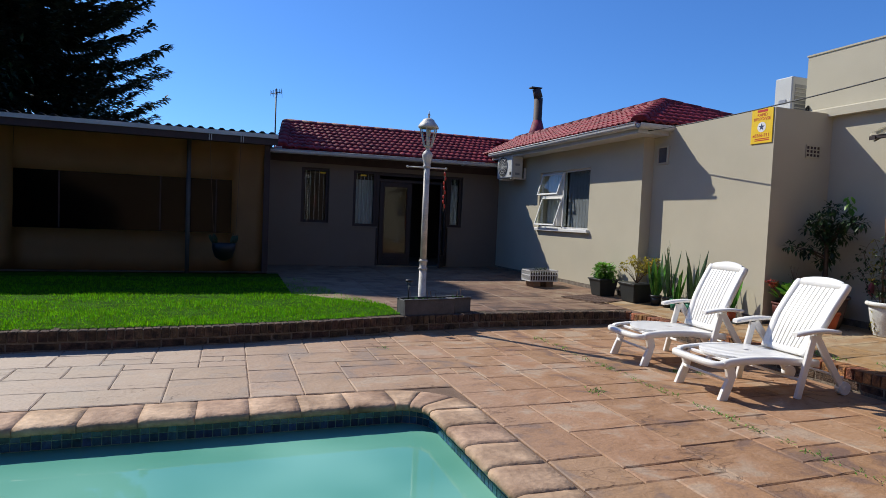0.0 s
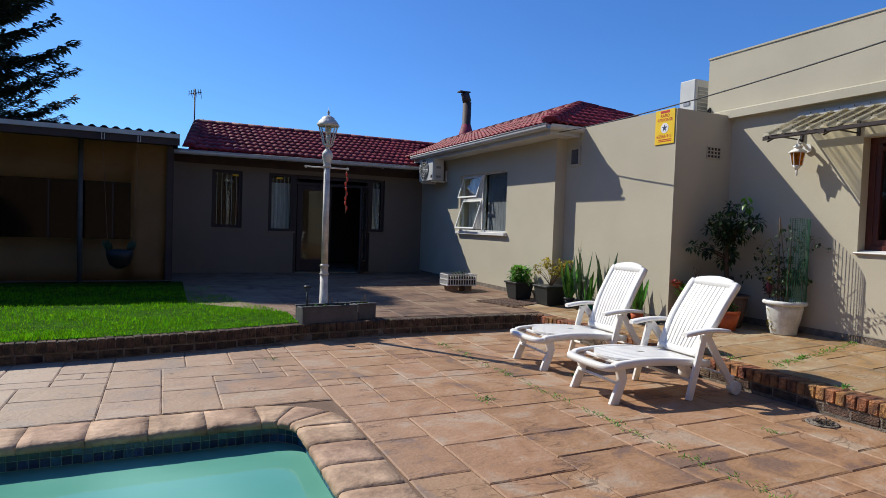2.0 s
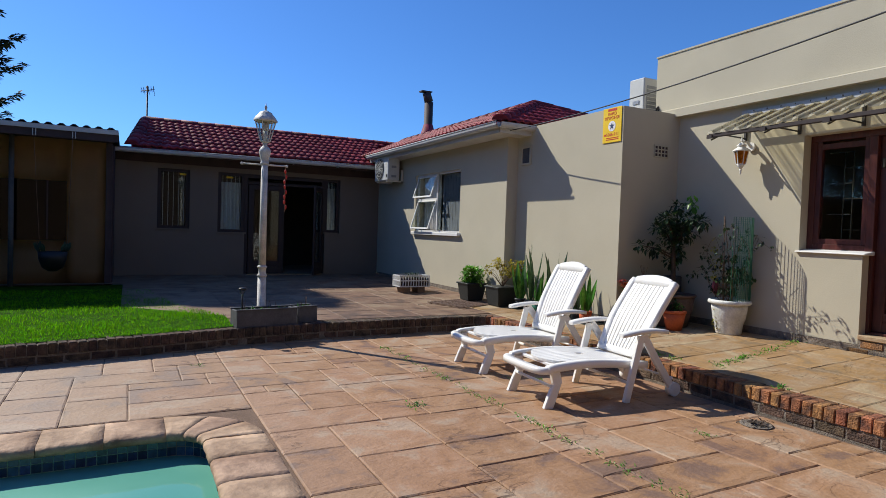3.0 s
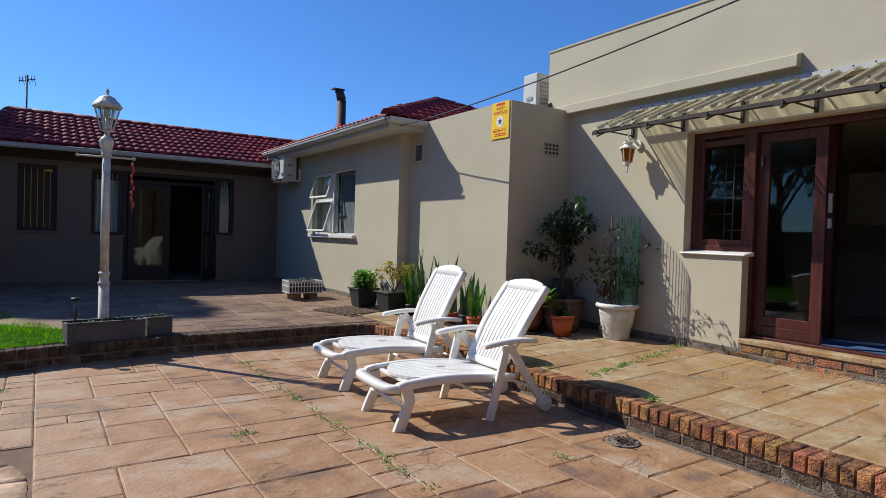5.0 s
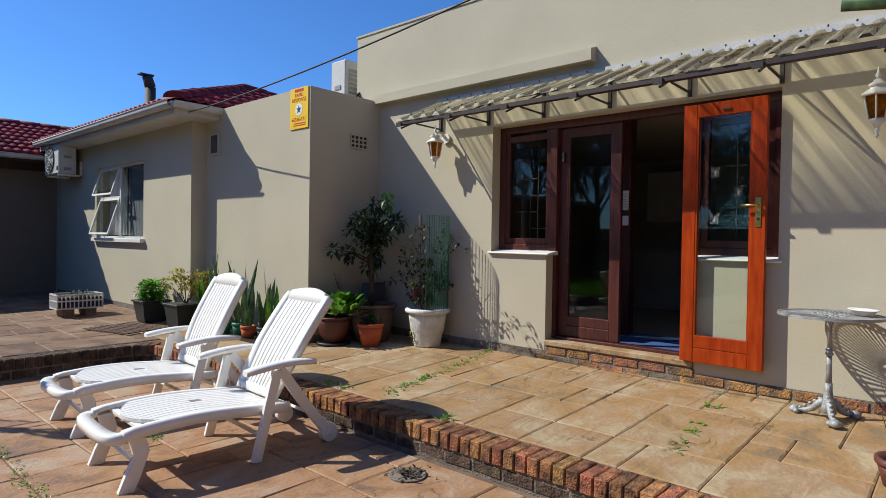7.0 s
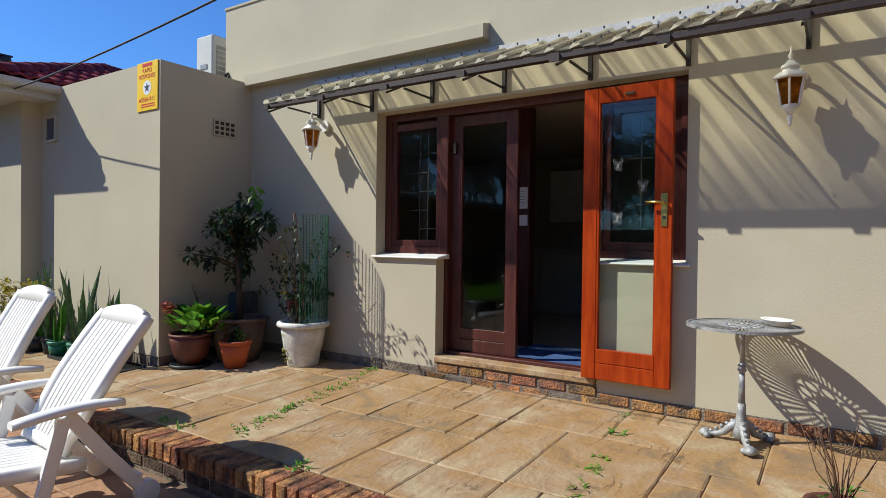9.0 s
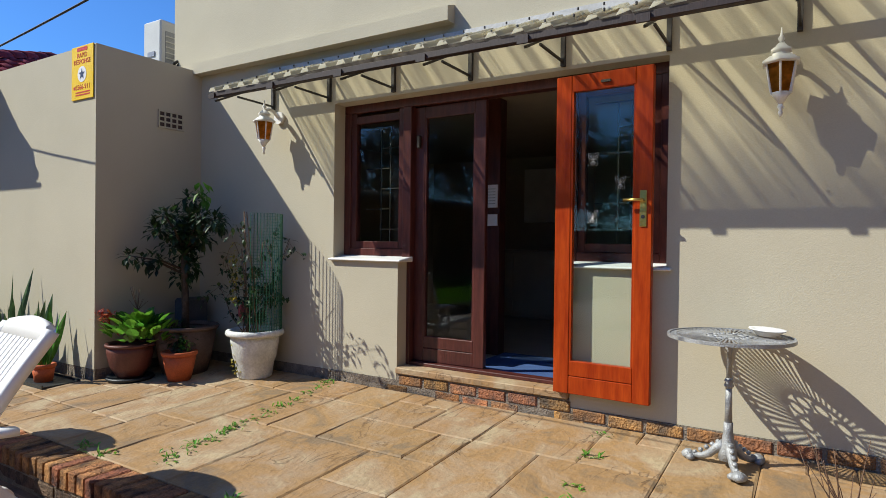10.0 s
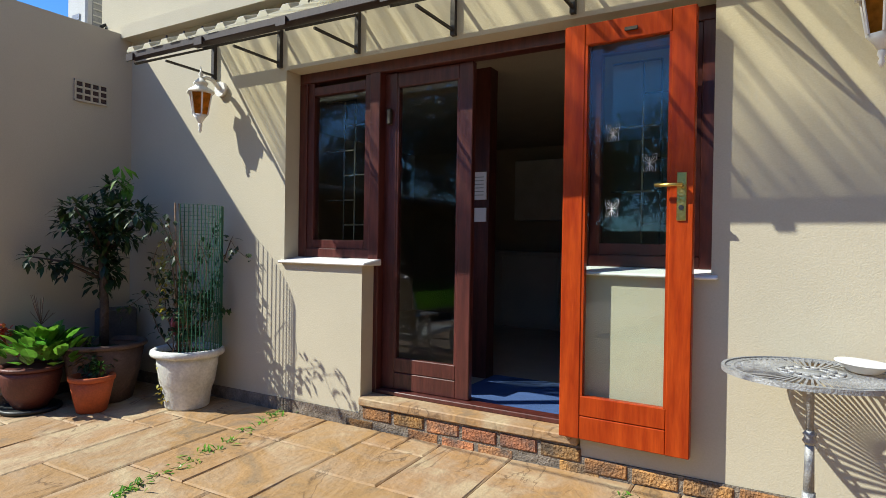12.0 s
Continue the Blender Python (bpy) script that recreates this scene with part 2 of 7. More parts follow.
M["galv"] = mat("galvanised_steel", (0.30, 0.31, 0.33), 0.45, metal=0.6, vary=0.15)
M["gutter"] = mat("gutter_paint", (0.52, 0.51, 0.49), 0.5, vary=0.1, scale=3, fine=50)
M["soffit"] = mat("soffit_board", (0.58, 0.56, 0.52), 0.8, vary=0.06)
M["dark_board"] = mat("dark_fascia_board", (0.055, 0.03, 0.028), 0.7, vary=0.2)
M["ac"] = mat("aircon_casing", (0.55, 0.55, 0.52), 0.5, vary=0.05)
M["black"] = mat("black_plastic", (0.012, 0.012, 0.013), 0.5, vary=0.1)
M["yellow"] = mat("yellow_sign", (0.86, 0.56, 0.01), 0.5, vary=0.05)
M["red_ink"] = mat("red_ink", (0.55, 0.03, 0.015), 0.5, vary=0.05)
M["white_ink"] = mat("white_ink", (0.8, 0.8, 0.8), 0.5, vary=0.03)
M["blue_ink"] = mat("blue_ink", (0.02, 0.04, 0.10), 0.5, vary=0.03)
M["leaf_dark"] = leafy("dark_leaf", (0.013, 0.033, 0.008), (0.028, 0.066, 0.016), 0.25, 0.55)
M["leaf_mid"] = leafy("green_leaf", (0.05, 0.15, 0.018), (0.09, 0.24, 0.03), 0.35, 0.4)
M["leaf_bright"] = leafy("bright_leaf", (0.09, 0.24, 0.025), (0.15, 0.36, 0.04), 0.4, 0.35)
M["leaf_yellow"] = leafy("yellow_leaf", (0.28, 0.24, 0.03), (0.40, 0.34, 0.05), 0.35)
M["leaf_snake"] = leafy("snake_plant_leaf", (0.03, 0.075, 0.03), (0.07, 0.13, 0.05), 0.15, 0.4)
M["pine"] = leafy("conifer_needles", (0.011, 0.024, 0.013), (0.02, 0.04, 0.02), 0.10, 0.75)
M["bark"] = mat("bark", (0.08, 0.055, 0.04), 0.95, vary=0.3, scale=9, fine=50, bump=0.8)
M["twig"] = mat("twig", (0.15, 0.085, 0.05), 0.9, vary=0.3, scale=9, fine=50)
M["flower"] = leafy("orange_flower", (0.55, 0.10, 0.03), (0.65, 0.16, 0.06), 0.3)
M["mesh_green"] = mat("green_plastic_mesh", (0.012, 0.09, 0.045), 0.6, vary=0.1)
M["room"] = mat("room_wall", (0.40, 0.34, 0.26), 0.9, vary=0.05)
# darker copy of the room paint, holding the unlit far room's shade
M["far_room"] = mat("room_wall_darkened", (0.07, 0.055, 0.045), 0.9, vary=0.08)
M["room_floor"] = mat("room_floor_tile", (0.34, 0.29, 0.23), 0.4, vary=0.08)
M["mat_blue"] = mat("blue_mat", (0.04, 0.09, 0.24), 0.95, vary=0.15, fine=200, bump=0.4)
M["paper"] = mat("paper", (0.72, 0.70, 0.76), 0.8, vary=0.03)
M["crate"] = mat("white_crate_plastic", (0.62, 0.62, 0.60), 0.5, vary=0.08)
M["wood_block"] = mat("weathered_wood", (0.20, 0.12, 0.07), 0.85, vary=0.25, streak=(2, 12, 12))
M["blind"] = mat("grey_window_blind", (0.19, 0.19, 0.215), 0.9, vary=0.12)
M["curtain"] = mat("net_curtain", (0.55, 0.53, 0.50), 0.9, vary=0.1)


# ---- mesh helpers ----
def box(bm, a, b, bevel=0.0, m=None):
    """A box from corner a to corner b, with chamfered edges if bevel is given."""
    r = bmesh.ops.create_cube(bm, size=1)
    vs = r["verts"]
    for v in vs:
        v.co = Vector([a[i] + (v.co[i] + 0.5) * (b[i] - a[i]) for i in range(3)])
    if bevel:
        es = list({e for v in vs for e in v.link_edges})
        out = bmesh.ops.bevel(bm, geom=es, offset=bevel, segments=1, affect="EDGES", profile=0.7)
        vs = list({v for f in out["faces"] for v in f.verts} | {v for v in vs if v.is_valid})
    if m is not None:
        bmesh.ops.transform(bm, matrix=m, verts=vs)
    return vs


def tube(bm, p, q, r0, r1=None, n=8, caps=True):
    """A tapered round bar from p to q."""
    p, q = Vector(p), Vector(q)
    r1 = r0 if r1 is None else r1
    z = (q - p).normalized()
    x = z.orthogonal().normalized()
    y = z.cross(x)
    rings = []
    for c, r in ((p, r0), (q, r1)):
        rings.append([bm.verts.new(c + r * (math.cos(t) * x + math.sin(t) * y)) for t in (2 * math.pi * i / n for i in range(n))])
    for i in range(n):
        bm.faces.new((rings[0][i], rings[0][(i + 1) % n], rings[1][(i + 1) % n], rings[1][i])).smooth = n > 5
    if caps:
        bm.faces.new(list(reversed(rings[0])))
        bm.faces.new(rings[1])


def path_tube(bm, pts, r, n=6, r_end=None):
    """A round bar along a line of points."""
    k = len(pts) - 1
    prev = None
    for j, p in enumerate(pts):
        p = Vector(p)
        d = (Vector(pts[min(j + 1, k)]) - Vector(pts[max(j - 1, 0)])).normalized()
        x = d.orthogonal().normalized() if abs(d.z) > 0.9 else d.cross(Vector((0, 0, 1))).normalized()
        y = d.cross(x)
        rr = r if r_end is None else r + (r_end - r) * j / k
        ring = [bm.verts.new(p + rr * (math.cos(t) * x + math.sin(t) * y)) for t in (2 * math.pi * i / n for i in range(n))]
        if prev:
            for i in range(n):
                bm.faces.new((prev[i], prev[(i + 1) % n], ring[(i + 1) % n], ring[i])).smooth = True
        else:
            bm.faces.new(list(reversed(ring)))
        prev = ring
    bm.faces.new(prev)


def lathe(bm, profile, c=(0, 0, 0), n=24, flute=0.0, close=True):
    """A turned body round a vertical axis: profile rows are (radius, height)."""
    prev = None
    for r, z in profile:
        ring = []
        for i in range(n):
            t = 2 * math.pi * i / n
            rr = r * (1 - flute * (i % 2))
            ring.append(bm.verts.new((c[0] + rr * math.cos(t), c[1] + rr * math.sin(t), c[2] + z)))
        if prev:
            for i in range(n):
                bm.faces.new((prev[i], prev[(i + 1) % n], ring[(i + 1) % n], ring[i])).smooth = True
        elif close:
            bm.faces.new(list(reversed(ring)))
        prev = ring
    if close:
        bm.faces.new(prev)


def prism(bm, outline, axis, a, b):
    """An outline of (u, v) pairs drawn out along an axis from a to b. u and v are the other two axes in order."""
    def at(u, v, w):
        c = [u, v]
        c.insert(axis, w)
        return bm.verts.new(c)
    lo = [at(u, v, a) for u, v in outline]
    hi = [at(u, v, b) for u, v in outline]
    k = len(outline)
    bm.faces.new(lo)
    bm.faces.new(list(reversed(hi)))
    for i in range(k):
        bm.faces.new((lo[i], hi[i], hi[(i + 1) % k], lo[(i + 1) % k]))


def mesh_of(name, bm, material):
    bmesh.ops.recalc_face_normals(bm, faces=bm.faces[:])
    me = bpy.data.meshes.new(name)
    bm.to_mesh(me)
    bm.free()
    me.materials.append(material)
    return me


def part(name, bm, material, parent=None, label=""):
    ob = new(name, mesh_of(name, bm, material))
    ob.parent = parent
    return tagged(ob, label) if label else ob


def thing(name, label, category, at=(0, 0, 0), turn=0, group="", kind=""):
    ob = new(name)
    ob.matrix_basis = pose(*at, 0, 0, turn)
    return tagged(ob, label, category, group, kind)


def solid(name, boxes, material, parent=None, label="", bevel=0.0):
    bm = bmesh.new()
    for a, b in boxes:
        box(bm, a, b, bevel)
    return part(name, bm, material, parent, label)


def structure(name, boxes, material, label="", bevel=0.0):
    return tagged(solid(name, boxes, material, None, label, bevel), kind="structure")


def upper_z(x, y):
    """Height of the raised paving: it falls a little from the houses to the kerb."""
    return 0.20 + 0.04 * max(0, x - 5.6) + 0.01 * max(0, y - 7.4)


def leaf(bm, base, way, up, length, width, bend=0.3, seg=2):
    """A pointed leaf, folded along its middle and bent downward."""
    way, up = Vector(way).normalized(), Vector(up)
    side = way.cross(up)
    side = side.normalized() if side.length > 1e-4 else way.orthogonal().normalized()
    nrm = side.cross(way)
    base = Vector(base)
    ws = (0.15, 1.0, 0.0) if seg == 2 else (0.3, 0.9, 1.0, 0.7, 0.0)
    rows = []
    for j, w in enumerate(ws):
        t = j / (len(ws) - 1)
        c = base + way * length * t - nrm * bend * length * t * t
        if w == 0:
            rows.append([bm.verts.new(c)])
        else:
            o = side * width * 0.5 * w
            rows.append([bm.verts.new(c - o + nrm * 0.1 * width), bm.verts.new(c), bm.verts.new(c + o + nrm * 0.1 * width)])
    for a, b in zip(rows, rows[1:]):
        if len(b) == 3:
            bm.faces.new((a[0], a[1], b[1], b[0]))
            bm.faces.new((a[1], a[2], b[2], b[1]))
        else:
            bm.faces.new((a[0], a[1], b[0]))
            bm.faces.new((a[1], a[2], b[0]))


def rand_dir(r, zmin=-1.0):
    while True:
        v = Vector((r.uniform(-1, 1), r.uniform(-1, 1), r.uniform(zmin, 1)))
        if 0.1 < v.length < 1:
            return v.normalized()


# ---- ground, pool, paving beds ----
POOL = (-6.0, 0.75, 1.49, 4.47)          # x0, y0, x1, y1 of the water


def ring_sheet(name, hole, outer, z, material, label):
    bm = bmesh.new()
    (a, b, c, d), (e, f, g, h) = hole, outer
    for q in (((e, f), (g, f), (g, b), (e, b)), ((e, d), (g, d), (g, h), (e, h)), ((e, b), (a, b), (a, d), (e, d)), ((c, b), (g, b), (g, d), (c, d))):
        bm.faces.new([bm.verts.new((x, y, z)) for x, y in q])
    bmesh.ops.remove_doubles(bm, verts=bm.verts[:], dist=1e-4)
    return tagged(part(name, bm, material, None, label), kind="structure")


ring_sheet("ground", (-6.3, 0.45, 1.8, 4.8), (-600, -600, 600, 600), -0.06, M["earth"], "bare earth and dry grass")
deck = ring_sheet("deck", (-6.05, 0.70, 1.52, 4.50), (-11, -5, 5.6, 7.6), -0.012, M["joint"], "brown stamped concrete pool deck with weedy joints")

bm = bmesh.new()
x0, y0, x1, y1 = POOL
box(bm, (x0 - 0.25, y0 - 0.25, -1.6), (x1 + 0.25, y1 + 0.25, -1.4))
box(bm, (x0 - 0.25, y0 - 0.25, -1.4), (x0, y1 + 0.25, -0.055))
box(bm, (x1, y0 - 0.25, -1.4), (x1 + 0.25, y1 + 0.25, -0.055))
box(bm, (x0, y0 - 0.25, -1.4), (x1, y0, -0.055))
box(bm, (x0, y1, -1.4), (x1, y1 + 0.25, -0.055))
pool = tagged(part("pool", bm, M["pool_plaster"], None, "plastered swimming pool with blue mosaic waterline"), kind="structure")
# rounded inner corner of the basin
bm = bmesh.new()
pts = [(x1, y1), (x1 - 0.26, y1)] + [(x1 - 0.26 + 0.26 * math.sin(t), y1 - 0.26 + 0.26 * math.cos(t)) for t in (0.2, 0.5, 0.8, 1.1, 1.4)] + [(x1, y1 - 0.26)]
prism(bm, pts, 2, -1.4, -0.055)
part("basin_corner", bm, M["grout"], pool)

water_m = bpy.data.materials.new("milky_pool_water")
water_m.use_nodes = True
wnt = water_m.node_tree
wp = wnt.nodes["Principled BSDF"]
wp.inputs["Roughness"].default_value = 0.03
wp.inputs["IOR"].default_value = 1.33
wg = wnt.nodes.new("ShaderNodeNewGeometry")
wz = wnt.nodes.new("ShaderNodeTexNoise")
wz.inputs["Scale"].default_value = 0.7
wr = wnt.nodes.new("ShaderNodeValToRGB")
wr.color_ramp.elements[0].color, wr.color_ramp.elements[1].color = (0.10, 0.32, 0.24, 1), (0.20, 0.47, 0.37, 1)
wr.color_ramp.elements[0].position, wr.color_ramp.elements[1].position = 0.35, 0.65
wnt.links.new(wg.outputs["Position"], wz.inputs["Vector"])
wnt.links.new(wz.outputs[0], wr.inputs[0])
wnt.links.new(wr.outputs[0], wp.inputs["Base Color"])
wb = wnt.nodes.new("ShaderNodeTexNoise")
wb.inputs["Scale"].default_value, wb.inputs["Detail"].default_value = 2.2, 2
wbb = wnt.nodes.new("ShaderNodeBump")
wbb.inputs["Strength"].default_value, wbb.inputs["Distance"].default_value = 0.05, 0.02
wnt.links.new(wg.outputs["Position"], wb.inputs["Vector"])
wnt.links.new(wb.outputs[0], wbb.inputs["Height"])
wnt.links.new(wbb.outputs[0], wp.inputs["Normal"])
bm = bmesh.new()
bm.faces.new([bm.verts.new((x, y, -0.165)) for x, y in ((x0, y0), (x1, y0), (x1, y1), (x0, y1))])
tagged(part("water", bm, water_m, None, "milky turquoise pool water"), kind="structure")

# waterline mosaic: one row of small blue tiles round the visible sides
bm = bmesh.new()
rnd = random.Random(3)


def mosaic(p, way, inward, count, pitch=0.058):
    for i in range(count):
        for row in range(2):
            c = Vector(p) + Vector(way) * pitch * (i + 0.5) + Vector((0, 0, -0.075 - 0.058 * row))
            w, n2 = Vector(way) * (pitch / 2 - 0.003), Vector(inward) * 0.006
            u = Vector((0, 0, 0.026))
            f = [c - w - u, c + w - u, c + w + u, c - w + u]
            a = [bm.verts.new(v) for v in f]
            b = [bm.verts.new(v + n2) for v in f]
            bm.faces.new(b)
            for k in range(4):
                bm.faces.new((a[k], a[(k + 1) % 4], b[(k + 1) % 4], b[k]))


mosaic((x1 - 0.26, y1, 0), (-1, 0, 0), (0, -1, 0), 100)
mosaic((x1, y1 - 0.26, 0), (0, -1, 0), (-1, 0, 0), 58)
for k in range(7):
    t = (k + 0.5) / 7 * math.pi / 2
    c = (x1 - 0.26 + 0.26 * math.sin(t), y1 - 0.26 + 0.26 * math.cos(t), 0)
    w = Vector((math.cos(t), -math.sin(t), 0))
    mosaic(Vector(c) - w * 0.029, w, (-math.sin(t), -math.cos(t), 0), 1)
tagged(part("waterline_tiles", bm, M["tile_blue"], pool, "dark blue mosaic tiles"), kind="stuff")

# raised terrace and patio bed under the slabs
bm = bmesh.new()
xs = [2.05, 3.2, 4.5, 5.55, 5.62, 6.45, 6.66, 7.69]
ys = [-4.0, 1.0, 3.0, 5.0, 6.5, 7.5, 8.4, 10.0, 12.0, 14.1]
grid = {}
for i, x in enumerate(xs):
    for j, y in enumerate(ys):
        grid[i, j] = bm.verts.new((x, y, upper_z(x, y) - 0.012))
for i in range(len(xs) - 1):
    for j in range(len(ys) - 1):
        if xs[i] >= 5.61 or ys[j] >= 7.49:
            bm.faces.new((grid[i, j], grid[i + 1, j], grid[i + 1, j + 1], grid[i, j + 1]))
terrace = tagged(part("terrace", bm, M["joint"], None, "raised ochre stamped concrete patio"), kind="structure")

# lawn
LAWN = [(-12, 6.75), (-2.1, 6.80), (-1, 6.84), (0, 6.94), (1.2, 7.16), (2.08, 7.42), (2.1, 8.3), (1.6, 9.6), (1.1, 12.6), (-12, 12.6)]
bm = bmesh.new()
vs = [bm.verts.new((x, y, 0.205)) for x, y in LAWN]
bm.faces.new(vs)
lawn = tagged(part("lawn", bm, M["turf"], None, "freshly cut bright green lawn"), kind="structure")
bm = bmesh.new()
bm.faces.new([bm.verts.new(p) for p in ((0.9, 9.0, 0.2), (2.215, 8.0, 0.203), (2.215, 14.1, 0.262), (-12, 14.1, 0.25), (-12, 12.5, 0.2), (0.9, 12.5, 0.235))])
tagged(part("pavement", bm, M["slab_far"], None, "concrete path beside the lawn with shade in its brown"), kind="structure")


def inside(x, y, poly):
    r = False
    for (ax, ay), (bx, by) in zip(poly, poly[1:] + poly[:1]):
        if (ay > y) != (by > y) and x < (bx - ax) * (y - ay) / (by - ay) + ax:
            r = not r
    return r


rnd = random.Random(11)
verts, faces = [], []
made = 0
while made < 60000:
    y = 6.75 + (rnd.random() ** 1.5) * 5.0
    x = rnd.uniform(-5.5, 2.15)
    if not inside(x, y, LAWN):
        continue
    made += 1
    h = rnd.uniform(0.025, 0.06) * (0.8 + 0.4 * math.sin(x * 3.1) * math.sin(y * 4.3))
    a = rnd.uniform(0, 6.283)
    w = rnd.uniform(0.003, 0.006)
    dx, dy = math.cos(a), math.sin(a)
    k = len(verts)
    lx, ly = rnd.uniform(-0.025, 0.025), rnd.uniform(-0.025, 0.025)
    verts += [(x - dx * w, y - dy * w, 0.2), (x + dx * w, y + dy * w, 0.2), (x + lx, y + ly, 0.2 + h)]
    faces.append((k, k + 1, k + 2))
me = bpy.data.meshes.new("grass")
me.from_pydata(verts, [], faces)
me.materials.append(M["grass"])
tagged(new("grass", me), "short bright green lawn grass", "grass", kind="stuff")


# ---- houses ----
WX, BX, RX = 6.45, 6.66, 7.69          # faces of the window wing, the box and the door wall
FY = 14.1                              # face of the far wall
END = 8.4                              # end of the window wing


def wall_x(name, x, thick, y0, y1, z0, z1, holes, material, label):
    """A wall facing -x with openings (y0, y1, z0, z1)."""
    bm = bmesh.new()
    ys = sorted({y0, y1, *[v for h in holes for v in h[:2]]})
    for a, b in zip(ys, ys[1:]):
        zs = [(z0, z1)]
        for h in holes:
            if h[0] <= a and b <= h[1]:
                zs = [q for s, e in zs for q in ((s, min(e, h[2])), (max(s, h[3]), e)) if q[1] > q[0] + 1e-4]
        for s, e in zs:
            box(bm, (x, a, s), (x + thick, b, e))
    bmesh.ops.remove_doubles(bm, verts=bm.verts[:], dist=1e-4)
    return tagged(part(name, bm, material, None, label), kind="structure")


def wall_y(name, y, thick, x0, x1, z0, z1, holes, material, label):
    bm = bmesh.new()
    xs = sorted({x0, x1, *[v for h in holes for v in h[:2]]})
    for a, b in zip(xs, xs[1:]):
        zs = [(z0, z1)]
        for h in holes:
            if h[0] <= a and b <= h[1]:
                zs = [q for s, e in zs for q in ((s, min(e, h[2])), (max(s, h[3]), e)) if q[1] > q[0] + 1e-4]
        for s, e in zs:
            box(bm, (a, y, s), (b, y + thick, e))
    return tagged(part(name, bm, material, None, label), kind="structure")


DOOR = (1.60, 4.28)                    # the wide door opening, along y
SILL = 1.30
wall_east = wall_x("wall_east", RX, 0.24, -4.5, 6.47, 0.365, 3.97,
                   [(DOOR[0], DOOR[1], SILL, 2.60), (2.20, 3.61, 0.365, 2.60)], M["plaster"], "beige plastered house wall")
structure("wall_east_side", [((RX + 0.24, 6.23, 3.0), (12.5, 6.47, 3.97)), ((12.3, -4.5, 0.2), (12.5, 6.23, 3.97)), ((RX + 0.24, -4.5, 0.2), (12.3, -4.3, 3.97))], M["plaster"], "beige plastered parapet wall")
structure("roof_slab_east", [((RX + 0.24, -4.3, 3.5), (12.3, 6.23, 3.65))], M["plaster"], "flat concrete roof")
structure("parapet_cap", [((RX - 0.012, -4.5, 3.97), (RX + 0.26, 6.482, 3.992))], M["plaster"], "thin plaster parapet cap")
# projecting band high on the wall
bm = bmesh.new()
prism(bm, [(RX - 0.10, 3.06), (RX, 3.06), (RX, 3.20), (RX - 0.10, 3.165)], 1, 3.12, 6.47)
tagged(part("wall_band", bm, M["plaster"], None, "beige plaster band projecting from the wall"), kind="structure")
# box-shaped annexe
structure("wall_annexe_west", [((BX, 6.03, 0.33), (BX + 0.22, END + 0.2, 3.10))], M["plaster"], "beige plastered annexe wall")
structure("wall_annexe_south", [((BX + 0.22, 6.03, 0.345), (RX, 6.25, 3.10))], M["plaster"], "beige plastered annexe wall in shade")
structure("roof_slab_annexe", [((BX + 0.22, 6.25, 2.88), (9.6, END + 0.2, 3.0)), ((9.4, 6.47, 3.0), (9.6, END + 0.2, 3.1))], M["plaster"], "flat annexe roof")
# window wing
WIN = (9.95, 11.92, 1.36, 2.56)
wall_x("wall_wing", WX, 0.22, END, FY + 0.2, 0.33, 3.0, [WIN], M["plaster"], "beige plastered wing wall with a window")
structure("wall_wing_end", [((WX + 0.22, END, 0.33), (BX + 0.4, END + 0.2, 3.05))], M["plaster"], "beige plastered wall end")
# far wall
FHOLES = [(1.50, 2.13, 1.26, 2.52), (2.70, 3.27, 1.21, 2.52), (3.27, 5.10, 0.28, 2.52), (5.10, 5.46, 1.26, 2.52)]
# wall colour already holds the facade's shade
wall_y("wall_north", FY, 0.22, 0.66, WX, 0.24, 2.62, FHOLES, M["plaster_far_shaded"], "taupe plastered far wall with shade in its colour")
structure("fascia_north", [((0.66, FY - 0.02, 2.62), (WX, FY + 0.2, 2.80)), ((0.7, 13.62, 2.74), (6.10, 13.66, 2.86))], M["dark_board"], "dark stained fascia board")
structure("soffit_north", [((0.7, 13.66, 2.80), (WX, FY + 0.1, 2.83))], M["dark_board"], "dark eave soffit")
structure("pilaster", [((0.68, FY - 0.10, 0.22), (0.92, FY - 0.004, 2.62))], M["plaster_far_shaded"], "taupe plastered pilaster with shade in its colour")

# footings: bare brickwork under the plaster
footing = tagged(thing("footing", "exposed brick footing with rough mortar", "footing"), kind="structure")
for run in [((RX - 0.008, -4.5, 0.2), (RX + 0.2, 2.2, 0.363)), ((RX - 0.008, 2.2, 0.2), (RX + 0.2, 3.61, 0.418)), ((RX - 0.008, 3.61, 0.2), (RX + 0.2, 6.03, 0.363)), ((BX + 0.006, 6.036, 0.2), (RX + 0.1, 6.2, 0.343)), ((BX + 0.004, 6.2, 0.2), (BX + 0.2, END + 0.1, 0.328)), ((WX + 0.004, END + 0.006, 0.2), (WX + 0.2, FY, 0.328)), ((1.0, FY + 0.02, 0.1), (WX, FY + 0.2, 0.26))]:
    solid("mortar_bed", [run], M["mortar"], footing)

# rooms behind the openings
structure("room_floor", [((RX + 0.02, -0.6, 0.30), (12.2, 6.2, 0.46))], M["room_floor"], "beige tiled room floor")
structure("room_wall", [((12.1, -0.6, 0.46), (12.2, 6.2, 2.9)), ((RX + 0.24, -0.7, 0.46), (12.2, -0.6, 2.9)), ((RX + 0.24, 6.1, 0.46), (12.1, 6.2, 2.9))], M["room"], "dim painted room walls")
structure("room_ceiling", [((RX + 0.24, -0.6, 2.72), (12.2, 6.2, 2.8))], M["room"], "dim room ceiling")
